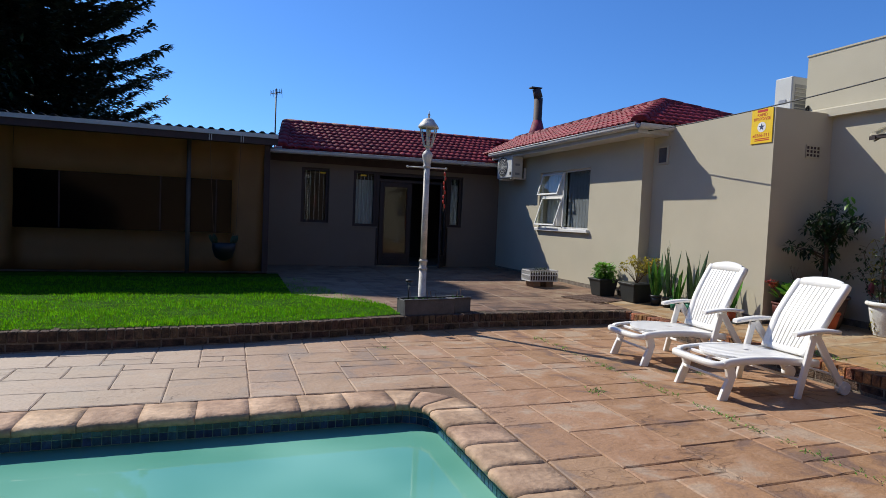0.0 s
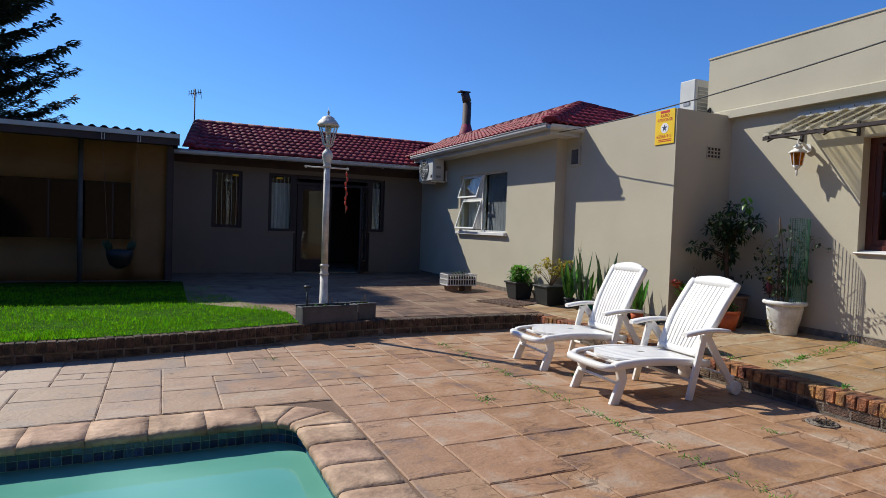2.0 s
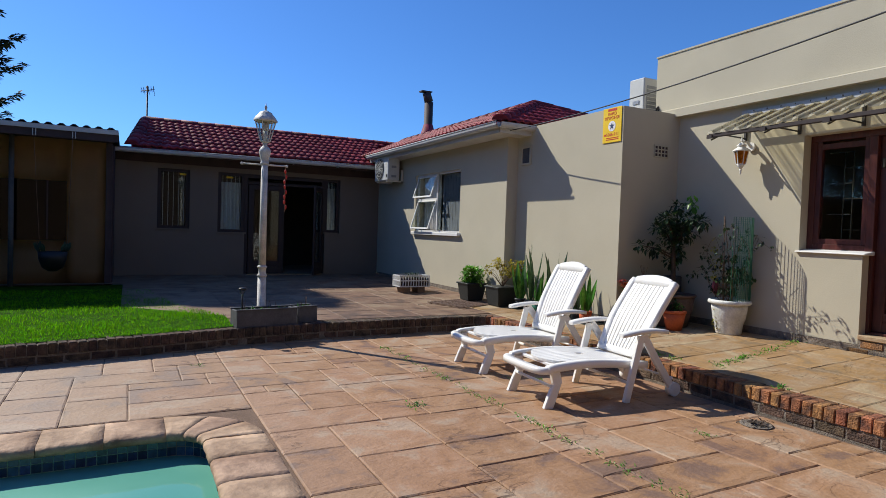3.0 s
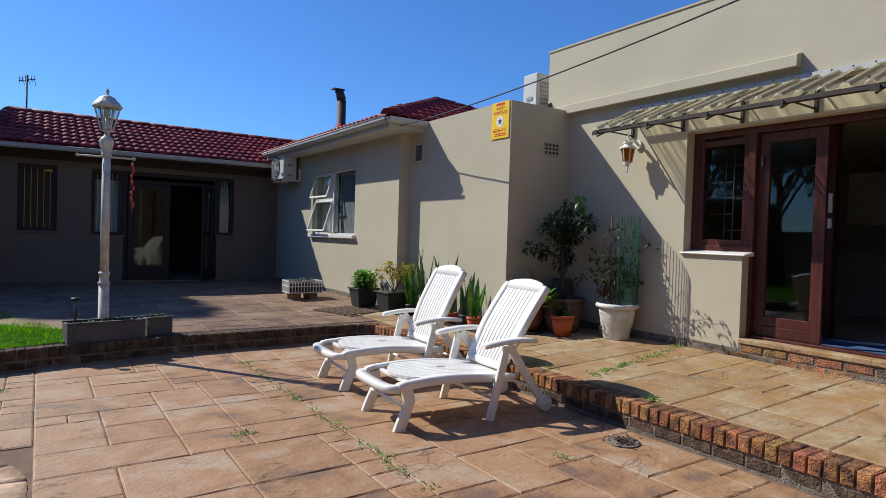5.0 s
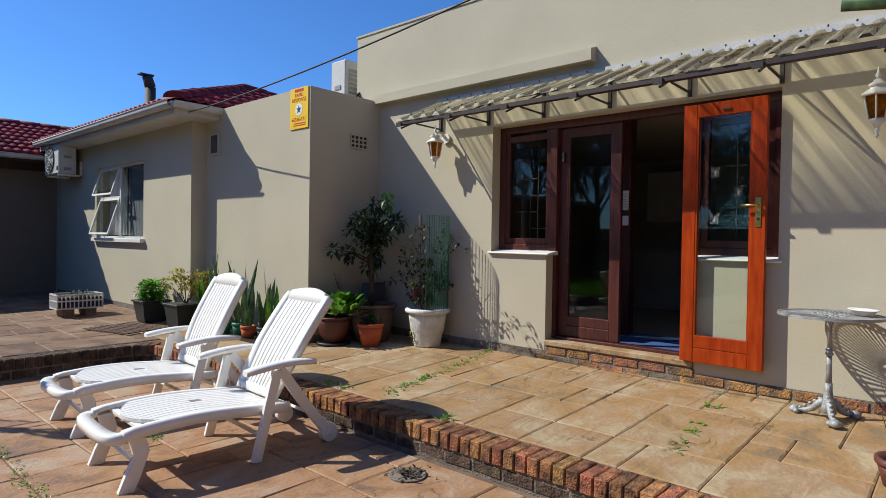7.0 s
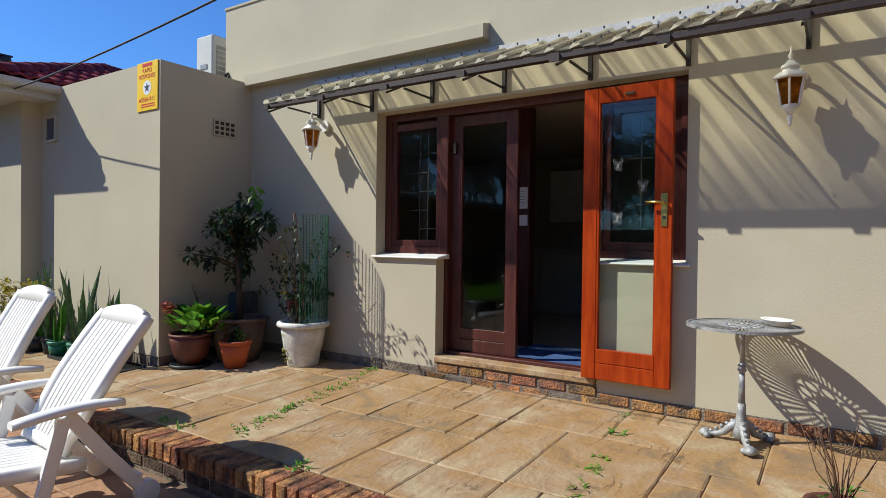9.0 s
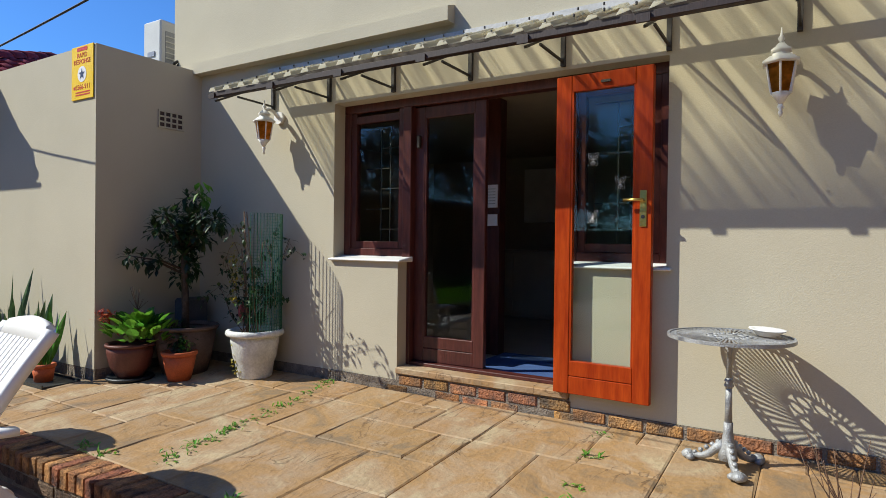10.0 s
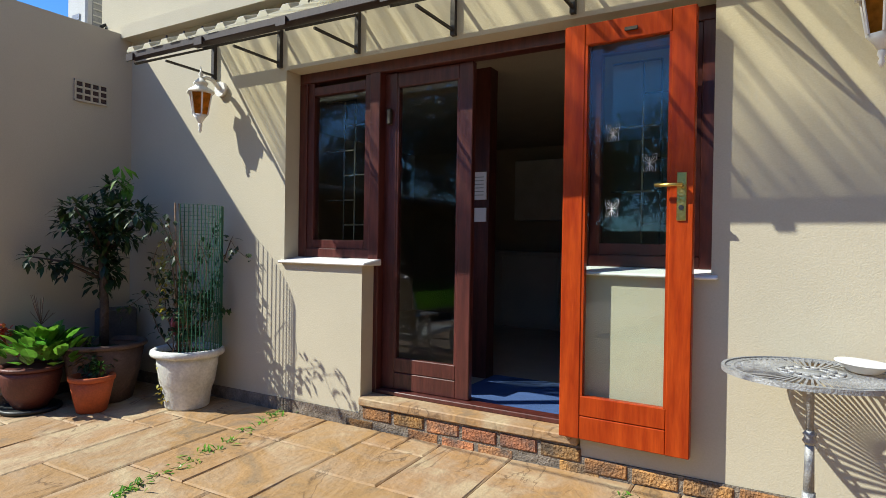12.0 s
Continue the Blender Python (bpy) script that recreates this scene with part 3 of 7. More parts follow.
structure("far_room_floor", [((0.9, FY + 0.02, 0.15), (6.3, 17.5, 0.27))], M["room_floor"], "tiled floor of a dim room")
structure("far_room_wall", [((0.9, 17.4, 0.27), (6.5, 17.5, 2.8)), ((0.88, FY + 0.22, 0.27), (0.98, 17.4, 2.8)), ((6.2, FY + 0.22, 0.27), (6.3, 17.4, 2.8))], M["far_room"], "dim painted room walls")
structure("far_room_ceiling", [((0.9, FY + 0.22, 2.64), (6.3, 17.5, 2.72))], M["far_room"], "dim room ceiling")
structure("wing_room_wall", [((9.2, END + 0.2, 0.3), (9.3, FY, 3.0)), ((WX + 0.22, FY - 0.6, 0.3), (9.2, FY - 0.5, 3.0)), ((WX + 0.22, END + 0.25, 0.3), (9.2, END + 0.33, 3.0))], M["room"], "dim painted bedroom walls")
structure("wing_room_ceiling", [((WX + 0.05, END + 0.05, 3.0), (9.3, FY, 3.05))], M["room"], "dim bedroom ceiling")
structure("wing_room_floor", [((WX + 0.22, END + 0.2, 0.3), (9.2, FY, 0.36))], M["room_floor"], "bedroom floor")

# ---- roofs ----
EAVE_X, EAVE_Y, EAVE_Z = 6.06, 8.05, 3.12
PK = (8.3, 10.25, 4.03)
FE = (13.55, 2.87)                     # far eave: y and z
FR = (16.2, 3.80)                      # far ridge


def slope(name, pts, parent, material):
    bm = bmesh.new()
    top = [bm.verts.new(p) for p in pts]
    low = [bm.verts.new((p[0], p[1], p[2] - 0.06)) for p in pts]
    bm.faces.new(top)
    bm.faces.new(low[::-1])
    for i in range(len(pts)):
        j = (i + 1) % len(pts)
        bm.faces.new((top[i], low[i], low[j], top[j]))
    return part(name, bm, material, parent)


far_roof = thing("roof_north", "glossy dark red tiled roof with low pitch", "roof", kind="structure")
slope("roof_deck", [(1.0, FE[0], FE[1]), (9.0, FE[0], FE[1]), (9.0, *FR), (1.30, *FR)], far_roof, M["roof_tile"])
slope("back_slope", [(1.30, *FR), (9.0, *FR), (9.0, 19.5, 2.9), (1.0, 19.5, 2.9)], far_roof, M["roof_tile"])
slope("hip_slope", [(1.0, FE[0], FE[1]), (1.30, *FR), (1.0, 19.5, 2.9)], far_roof, M["roof_tile"])
wing_roof = thing("roof_wing", "dark red tiled hipped roof over the wing", "roof", kind="structure")
slope("west_slope", [(EAVE_X, EAVE_Y, EAVE_Z), PK, (PK[0], 17.0, PK[2]), (EAVE_X, 17.0, EAVE_Z)], wing_roof, M["roof_tile"])
slope("hip_slope", [(EAVE_X, EAVE_Y, EAVE_Z), (10.54, EAVE_Y, EAVE_Z), PK], wing_roof, M["roof_tile"])
slope("east_slope", [(10.54, EAVE_Y, EAVE_Z), (10.54, 17.0, EAVE_Z), (PK[0], 17.0, PK[2]), PK], wing_roof, M["roof_tile"])

# eaves of the wing: soffit, fascia, gutter
structure("soffit_wing", [((EAVE_X + 0.022, EAVE_Y + 0.05, 2.96), (WX, FY, 2.985)), ((WX, EAVE_Y + 0.02, 2.96), (BX + 0.02, END, 2.985))], M["soffit"], "pale painted eave soffit")
gut = thing("gutter_wing", "white painted metal gutter along the eave", "gutter", kind="structure")


def gutter_run(p, q, parent, r=0.065, material="gutter"):
    """A half-round gutter with a rolled lip between two points on one level."""
    bm = bmesh.new()
    p, q = Vector(p), Vector(q)
    d = (q - p).normalized()
    s = d.cross(Vector((0, 0, 1)))
    prof = [(math.cos(t) * r, math.sin(t) * r) for t in [math.pi + math.pi * i / 8 for i in range(9)]]
    prof = [(-r, 0.02)] + prof + [(r, 0.02)]
    inner = [(u * 0.9, v * 0.9 + 0.002) for u, v in prof[::-1]]
    ring = prof + inner
    a = [bm.verts.new(p + s * u + Vector((0, 0, v))) for u, v in ring]
    b = [bm.verts.new(q + s * u + Vector((0, 0, v))) for u, v in ring]
    for i in range(len(ring)):
        j = (i + 1) % len(ring)
        bm.faces.new((a[i], a[j], b[j], b[i]))
    tube(bm, p - s * r + Vector((0, 0, 0.02)), q - s * r + Vector((0, 0, 0.02)), 0.011, n=6)
    part("trough", bm, M[material], parent)


gutter_run((EAVE_X - 0.055, EAVE_Y - 0.06, 3.08), (EAVE_X - 0.055, 13.7, 3.08), gut)
gutter_run((EAVE_X - 0.05, EAVE_Y - 0.055, 3.08), (BX + 0.0, EAVE_Y - 0.055, 3.08), gut)
solid("fascia", [((EAVE_X + 0.0, EAVE_Y + 0.0, 2.955), (EAVE_X + 0.02, 13.7, 3.10)), ((EAVE_X + 0.02, EAVE_Y + 0.0, 2.955), (BX, EAVE_Y + 0.045, 3.10))], M["gutter"], gut)
gut2 = thing("gutter_north", "grey painted gutter under the tiled eave", "gutter", kind="structure")
gutter_run((6.1, 13.55, 2.84), (0.72, 13.55, 2.80), gut2, 0.06)
for x in (1.2, 2.2, 3.2, 4.2, 5.2):
    solid("gutter_bracket", [((x, 13.49, 2.76), (x + 0.02, 13.63, 2.775))], M["gutter"], gut2)


# ---- roof tiles ----
def tile_mesh(w, l):
    """One interlocking roof tile with two rolls, a rounded nose and a thickness."""
    bm = bmesh.new()
    n = 8
    top0, top1, low0 = [], [], []
    for i in range(n + 1):
        u = i / n
        h = 0.030 * (0.5 - 0.5 * math.cos(4 * math.pi * u))
        x = u * w
        low0.append(bm.verts.new((x, 0, h - 0.004)))
        top0.append(bm.verts.new((x, 0.0, h + 0.022)))
        top1.append(bm.verts.new((x, l * 1.06, h)))
    for i in range(n):
        bm.faces.new((top0[i], top0[i + 1], top1[i + 1], top1[i])).smooth = True
        bm.faces.new((low0[i], low0[i + 1], top0[i + 1], top0[i]))
    return mesh_of("roof_tile", bm, M["roof_tile"])


def lay_tiles(parent, origin, along, up, cols, rows, inside_fn, w=0.30, l=0.335, limit=300):
    """Courses of tiles on a slope; the first ones are single tiles, the rest one joined part."""
    along, up, origin = Vector(along).normalized(), Vector(up).normalized(), Vector(origin)
    nrm = along.cross(up)
    base = Matrix((along, up, nrm)).transposed().to_4x4()
    me = tile_mesh(w, l)
    rest, count = bmesh.new(), 0
    r = random.Random(cols)
    for j in range(rows):
        for i in range(cols):
            c = origin + along * (i + 0.5) * w + up * (j + 0.5) * l
            if not inside_fn(c):
                continue
            m = Matrix.Translation(origin + along * i * w + up * j * l + nrm * (0.004 + r.uniform(0, 0.004))) @ base
            if count < limit:
                ob = new("roof_tile", me)
                ob.parent = parent
                ob.matrix_basis = m
            else:
                k = len(rest.verts)
                rest.from_mesh(me)
                rest.verts.ensure_lookup_table()
                bmesh.ops.transform(rest, matrix=m, verts=rest.verts[k:])
            count += 1
    if len(rest.verts):
        tagged(part("roof_tiles", rest, M["roof_tile"], parent), kind="stuff")
    else:
        rest.free()


up = Vector((0, FR[0] - FE[0], FR[1] - FE[1]))
lay_tiles(far_roof, (1.0, FE[0] - 0.05, FE[1] - 0.01), (1, 0, 0), up, 24, int(up.length / 0.335) + 1,
          lambda c: c.y < FR[0] and c.x > 1.0 + 0.30 * (c.y - FE[0]) / (FR[0] - FE[0]) and not (c.x > EAVE_X and c.z < EAVE_Z + (c.x - EAVE_X) * 0.446 - 0.02))
up = Vector((PK[0] - EAVE_X, 0, PK[2] - EAVE_Z))
lay_tiles(wing_roof, (EAVE_X - 0.04, 17.0, EAVE_Z + 0.002), (0, -1, 0), up, 30, int(up.length / 0.335) + 1,
          lambda c: c.y > EAVE_Y and (c.y - EAVE_Y) > (c.x - EAVE_X) * 0.98, limit=200)
up = Vector((0, PK[1] - EAVE_Y, PK[2] - EAVE_Z))
lay_tiles(wing_roof, (EAVE_X, EAVE_Y - 0.04, EAVE_Z + 0.002), (1, 0, 0), up, 15, int(up.length / 0.335) + 1,
          lambda c: abs(c.x - PK[0]) < (PK[1] - c.y) * 1.02, limit=100)


def ridge_caps(parent, p, q, n):
    """Half-round ridge tiles in a row."""
    p, q = Vector(p), Vector(q)
    d = (q - p) / n
    for i in range(n):
        bm = bmesh.new()
        a, b = p + d * i, p + d * (i + 1.06)
        x = d.normalized().cross(Vector((0, 0, 1))).normalized()
        y = x.cross(d.normalized())
        ra = [bm.verts.new(a + (math.cos(t) * x * 0.13 + math.sin(t) * y * 0.09)) for t in (math.pi * k / 6 for k in range(7))]
        rb = [bm.verts.new(b + (math.cos(t) * x * 0.12 + math.sin(t) * y * 0.08)) for t in (math.pi * k / 6 for k in range(7))]
        for k in range(6):
            bm.faces.new((ra[k], ra[k + 1], rb[k + 1], rb[k])).smooth = True
        bm.faces.new(ra)
        part("ridge_tile", bm, M["roof_tile"], parent)


ridge_caps(far_roof, (1.30, *FR), (8.6, *FR), 19)
ridge_caps(far_roof, (1.0, FE[0], FE[1] + 0.02), (1.30, *FR), 7)
ridge_caps(wing_roof, (EAVE_X - 0.03, EAVE_Y - 0.03, EAVE_Z + 0.02), (PK[0], PK[1], PK[2] + 0.01), 9)
ridge_caps(wing_roof, (10.5, EAVE_Y, EAVE_Z + 0.02), (PK[0], PK[1], PK[2] + 0.01), 9)
ridge_caps(wing_roof, (PK[0], PK[1], PK[2] + 0.01), (PK[0], 16.9, PK[2] + 0.01), 16)


# ---- the wide glazed door ----
def leaf_frame(name, w, h, t, stile, bottom, wood, parent=None):
    """A glazed door leaf in its own frame: x across from the hinge, y thickness, z up."""
    ob = new(name)
    ob.parent = parent
    for a in (0, w - stile):
        solid("stile", [((a, 0, 0), (a + stile, t, h))], wood, ob, bevel=0.004)
    solid("top_rail", [((stile, 0.002, h - stile), (w - stile, t - 0.002, h))], wood, ob, bevel=0.004)
    solid("bottom_rail", [((stile, 0.002, 0), (w - stile, t - 0.002, bottom * 0.53)), ((stile, 0.002, bottom * 0.53 + 0.003), (w - stile, t - 0.002, bottom))], wood, ob, bevel=0.004)
    for b in (((stile, 0.004, bottom), (stile + 0.012, t - 0.004, h - stile)), ((w - stile - 0.012, 0.004, bottom), (w - stile, t - 0.004, h - stile))):
        solid("glazing_bead", [b], wood, ob)
    pane = solid("pane", [((stile + 0.012, t * 0.45, bottom), (w - stile - 0.012, t * 0.55, h - stile))], M["glass"], ob, "clear glass pane")
    pane.visible_shadow = False
    return ob


FX = RX + 0.13                         # outer face of the joinery
frame_ob = thing("door_frame", "dark mahogany door and sidelight frame set in the wall", "door frame", kind="structure")
J = M["mahogany"]
solid("head", [((FX, DOOR[0], 2.53), (FX + 0.09, DOOR[1], 2.60))], J, frame_ob, bevel=0.004)
for y in (DOOR[0], DOOR[1] - 0.07):
    solid("jamb", [((FX, y, SILL + 0.03), (FX + 0.09, y + 0.07, 2.53))], J, frame_ob, bevel=0.004)
for y in (2.215, 3.58):
    solid("post", [((FX - 0.01, y, 0.47), (FX + 0.09, y + 0.08, 2.53))], J, frame_ob, bevel=0.004)
for a, b in ((1.67, 2.215), (3.66, 4.21)):
    solid("sidelight_sill", [((FX, a, SILL + 0.03), (FX + 0.09, b, SILL + 0.09))], J, frame_ob, bevel=0.004)
    for c in (a, b - 0.055):
        solid("sash_stile", [((FX + 0.012, c, SILL + 0.09), (FX + 0.07, c + 0.055, 2.53))], J, frame_ob, bevel=0.003)
    for z in (SILL + 0.09, 2.44):
        solid("sash_rail", [((FX + 0.012, a + 0.055, z), (FX + 0.07, b - 0.055, z + 0.06))], J, frame_ob, bevel=0.003)
    pane = solid("pane", [((FX + 0.035, a + 0.055, SILL + 0.15), (FX + 0.04, b - 0.055, 2.44))], M["glass"], frame_ob, "clear glass pane")
    pane.visible_shadow = False
    # burglar bars in a stepped pattern behind the pane
    bm = bmesh.new()
    c0, c1 = a + 0.09, b - 0.09
    for y in (c0 + (c1 - c0) * 0.30, c0 + (c1 - c0) * 0.55):
        box(bm, (FX + 0.10, y, SILL + 0.15), (FX + 0.108, y + 0.008, 2.40))
    for k in range(6):
        z = SILL + 0.25 + 0.17 * k
        lo, hi = ((c0, c0 + (c1 - c0) * 0.55), (c0 + (c1 - c0) * 0.30, c1))[k % 2]
        box(bm, (FX + 0.10, lo, z), (FX + 0.108, hi, z + 0.008))
    part("burglar_bars", bm, M["iron"], frame_ob)
for a, b in ((DOOR[0] - 0.03, 2.24), (3.57, DOOR[1] + 0.03)):
    sl = tagged(solid("window_sill", [((RX - 0.035, a, SILL - 0.012), (FX + 0.02, b, SILL + 0.032))], M["white_paint"], None, "white painted window sill on a plastered pier", bevel=0.006), kind="structure")
    for v in sl.data.vertices:
        if v.co.z > SILL + 0.01:
            v.co.z -= 0.028 * min(1, max(0, (FX + 0.02 - v.co.x) / (FX + 0.055 - RX)))
structure("threshold", [((RX - 0.03, 2.205, 0.42), (RX + 0.2, 3.605, 0.468))], M["slab_patio"], "worn ochre cement threshold", bevel=0.006)
solid("threshold_bar", [((FX - 0.01, 2.295, 0.468), (FX + 0.09, 3.58, 0.495))], J, frame_ob, bevel=0.004)

shut = thing("door_1", "closed dark mahogany glazed door leaf", "door", (FX + 0.05, 3.58, 0.497), -90, kind="structure")
leaf_frame("leaf", 0.64, 2.03, 0.045, 0.095, 0.20, M["mahogany"], shut)
solid("door_catch", [((0.03, -0.03, 1.70), (0.06, 0.0, 1.80))], M["iron"], shut, bevel=0.004)

hung = thing("door_2", "open orange varnished glazed door leaf folded back to the wall", "door", (RX - 0.035, 2.285, 0.475), -92, kind="structure")
lf = leaf_frame("leaf", 0.62, 2.055, 0.045, 0.105, 0.215, M["varnish"], hung)
lf.matrix_basis = pose(0, -0.045, 0)
solid("lock_plate", [((0.548, -0.052, 1.08), (0.590, -0.046, 1.30))], M["brass"], hung, "worn brass lock plate", bevel=0.002)
bm = bmesh.new()
tube(bm, (0.569, -0.05, 1.24), (0.569, -0.09, 1.24), 0.010)
path_tube(bm, [(0.58, -0.09, 1.24), (0.53, -0.092, 1.242), (0.46, -0.088, 1.24)], 0.009)
part("door_handle", bm, M["brass"], hung, "brass lever handle")
# small black disc painted for the dark inside of the lock hole
bm = bmesh.new()
tube(bm, (0.569, -0.05, 1.14), (0.569, -0.056, 1.14), 0.012)
part("keyhole", bm, M["black"], hung)
solid("top_catch", [((0.30, -0.058, 1.985), (0.36, -0.045, 2.0))], M["iron"], hung)


def butterfly():
    """A small outline butterfly of bent wire, flat in x and z."""
    bm = bmesh.new()
    for s in (-1, 1):
        for pts in ([(0, 0), (0.5, 0.95), (1, 1.0), (0.9, 0.35), (0, 0)], [(0, 0), (0.75, 0.1), (0.85, -0.75), (0.45, -0.8), (0, 0)], [(0.1, 0.1), (0.7, 0.7)], [(0.1, -0.1), (0.6, -0.5)]):
            path_tube(bm, [(s * u * 0.033, 0, v * 0.046) for u, v in pts], 0.0009, 4)
    tube(bm, (0, 0, -0.035), (0, 0, 0.03), 0.0014, n=5)
    return bm


for x, z in ((0.245, 1.505), (0.42, 1.35), (0.245, 1.14)):
    part("butterfly", butterfly(), M["white_ink"], hung, "white outline butterfly sticker").matrix_basis = pose(x, -0.026, z)

# inside the room
mat_ob = thing("door_mat", "blue woven mat on the tiled floor inside the door", "mat", (8.35, 2.75, 0.46))
bm = bmesh.new()
box(bm, (-0.38, -0.42, 0), (0.38, 0.42, 0.014), 0.005)
part("mat_body", bm, M["mat_blue"], mat_ob)
cup = thing("kitchen_cabinet", "dim wooden kitchen cabinet inside the room", "cabinet", (11.6, 3.6, 0.46))
solid("body", [((-0.3, -1.4, 0), (0.5, 1.4, 0.86))], M["room"], cup, bevel=0.006)
solid("worktop", [((-0.34, -1.42, 0.86), (0.5, 1.42, 0.90))], M["room_floor"], cup, bevel=0.004)
for k in range(4):
    solid("door", [((-0.32, -1.38 + 0.69 * k, 0.06), (-0.302, -0.72 + 0.69 * k, 0.84))], M["room"], cup, bevel=0.004)
up_c = thing("wall_cabinet", "pale wall cabinet hanging in the dim room", "cabinet", (11.9, 3.9, 1.75))
solid("body", [((-0.15, -0.45, 0), (0.2, 0.45, 0.75))], M["curtain"], up_c, bevel=0.006)
for z, h, nm, lab in ((1.60, 0.10, "light_switch", "white light switch plate beside the door"), (1.76, 0.20, "notice", "pale notice sheet on the door post")):
    nb = thing(nm, lab, "switch" if nm == "light_switch" else "notice", (8.60, 3.27, z))
    solid("plate", [((-0.006, -0.07, 0), (0.006, 0.07, h))], M["paper"], nb)
    if nm == "notice":
        for k in range(6):
            solid("print_line", [((-0.0075, -0.05, 0.03 + 0.026 * k), (-0.0062, 0.045, 0.036 + 0.026 * k))], M["galv"], nb)
structure("room_post", [((8.62, 3.19, 0.46), (8.74, 3.36, 2.72))], M["mahogany"], "dark wooden post inside the room")

# ---- awning ----
AX, AZ, BZ = 7.03, 2.635, 2.94          # outer edge, its height, height at the wall
A0, A1 = 0.55, 5.02
awning = thing("awning", "weathered corrugated awning on iron brackets over the door", "awning")
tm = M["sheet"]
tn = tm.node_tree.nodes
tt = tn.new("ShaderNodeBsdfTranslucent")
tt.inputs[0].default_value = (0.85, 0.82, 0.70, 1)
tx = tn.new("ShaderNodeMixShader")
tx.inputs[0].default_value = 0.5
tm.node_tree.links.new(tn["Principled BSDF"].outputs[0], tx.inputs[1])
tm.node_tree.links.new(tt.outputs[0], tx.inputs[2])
# clearness grows from outer edge to wall, in bands, to shape the shade below
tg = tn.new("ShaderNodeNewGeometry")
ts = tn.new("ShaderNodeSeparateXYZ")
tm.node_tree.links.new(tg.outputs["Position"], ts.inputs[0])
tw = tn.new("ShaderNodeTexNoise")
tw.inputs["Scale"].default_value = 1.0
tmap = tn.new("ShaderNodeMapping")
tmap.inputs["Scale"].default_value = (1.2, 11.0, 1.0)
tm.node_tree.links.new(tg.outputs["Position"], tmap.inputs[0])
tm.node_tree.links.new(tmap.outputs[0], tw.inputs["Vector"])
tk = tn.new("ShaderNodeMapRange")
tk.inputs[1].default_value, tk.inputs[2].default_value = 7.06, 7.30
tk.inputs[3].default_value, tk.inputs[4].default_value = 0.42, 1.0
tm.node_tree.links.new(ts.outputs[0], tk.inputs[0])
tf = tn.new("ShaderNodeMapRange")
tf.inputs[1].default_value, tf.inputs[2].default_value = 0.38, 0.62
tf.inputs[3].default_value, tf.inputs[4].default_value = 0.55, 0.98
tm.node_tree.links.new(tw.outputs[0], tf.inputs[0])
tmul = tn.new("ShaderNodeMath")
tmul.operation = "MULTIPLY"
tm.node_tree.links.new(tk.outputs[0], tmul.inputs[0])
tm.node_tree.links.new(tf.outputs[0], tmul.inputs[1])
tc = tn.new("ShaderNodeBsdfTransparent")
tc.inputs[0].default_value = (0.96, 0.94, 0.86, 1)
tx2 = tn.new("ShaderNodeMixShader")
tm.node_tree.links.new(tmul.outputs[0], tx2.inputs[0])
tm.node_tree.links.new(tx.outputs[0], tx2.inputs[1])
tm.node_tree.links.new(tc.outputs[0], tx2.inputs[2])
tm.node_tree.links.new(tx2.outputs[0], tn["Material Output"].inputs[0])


def corrugated(bm, x0, z0, x1, z1, y0, y1, pitch, depth, thick=0.004, flat=0.5):
    """A sheet with trapezium ribs that runs down from (x1, z1) to (x0, z0)."""
    ys = []
    y = y0
    while y < y1 - 1e-3:
        for f, h in ((0.0, 0), (flat, 0), (flat + 0.12, 1), (0.88, 1)):
            if y + f * pitch <= y1:
                ys.append((y + f * pitch, h * depth))
        y += pitch
    nx = 4
    for off, flip in ((0, False), (-thick, True)):
        rows = []
        for i in range(nx + 1):
            t = i / nx
            rows.append([bm.verts.new((x0 + (x1 - x0) * t, yy, z0 + (z1 - z0) * t + h + off + 0.012 * math.sin(yy * 2.3) * (1 - t))) for yy, h in ys])
        for a, b in zip(rows, rows[1:]):
            for k in range(len(ys) - 1):
                q = (a[k], a[k + 1], b[k + 1], b[k])
                bm.faces.new(q[::-1] if flip else q)


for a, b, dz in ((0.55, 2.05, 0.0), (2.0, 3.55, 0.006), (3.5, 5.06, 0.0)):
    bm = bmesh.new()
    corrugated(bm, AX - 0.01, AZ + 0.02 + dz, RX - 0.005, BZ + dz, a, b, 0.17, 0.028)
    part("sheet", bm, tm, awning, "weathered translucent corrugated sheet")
solid("front_beam", [((AX, A0, AZ - 0.035), (AX + 0.05, A1, AZ + 0.008))], M["brown_wood"], awning, "red-brown timber beam", bevel=0.004)
solid("middle_beam", [((AX + 0.48, A0, AZ + 0.180), (AX + 0.52, A1, AZ + 0.220))], M["brown_wood"], awning, bevel=0.004)
solid("wall_flashing", [((RX - 0.03, A0, BZ - 0.01), (RX - 0.001, A1 + 0.04, BZ + 0.05))], M["gutter"], awning)
for y in (5.00, 4.33, 3.66, 2.97, 2.27, 1.60, 0.92):
    br = new("bracket")
    br.parent = awning
    solid("upright", [((RX - 0.03, y - 0.014, 2.62), (RX - 0.001, y + 0.014, 2.88))], M["iron"], br)
    bm = bmesh.new()
    tube(bm, (RX - 0.02, y, 2.86), (AX + 0.03, y, AZ - 0.06), 0.011, n=4)
    part("arm", bm, M["iron"], br)
    bm = bmesh.new()
    tube(bm, (RX - 0.02, y, 2.65), (AX + 0.25, y, AZ + 0.02), 0.010, n=4)
    part("strut", bm, M["iron"], br)
    solid("end_plate", [((AX - 0.012, y - 0.035, AZ - 0.05), (AX - 0.001, y + 0.035, AZ - 0.005))], M["brown_wood"], br)
bm = bmesh.new()
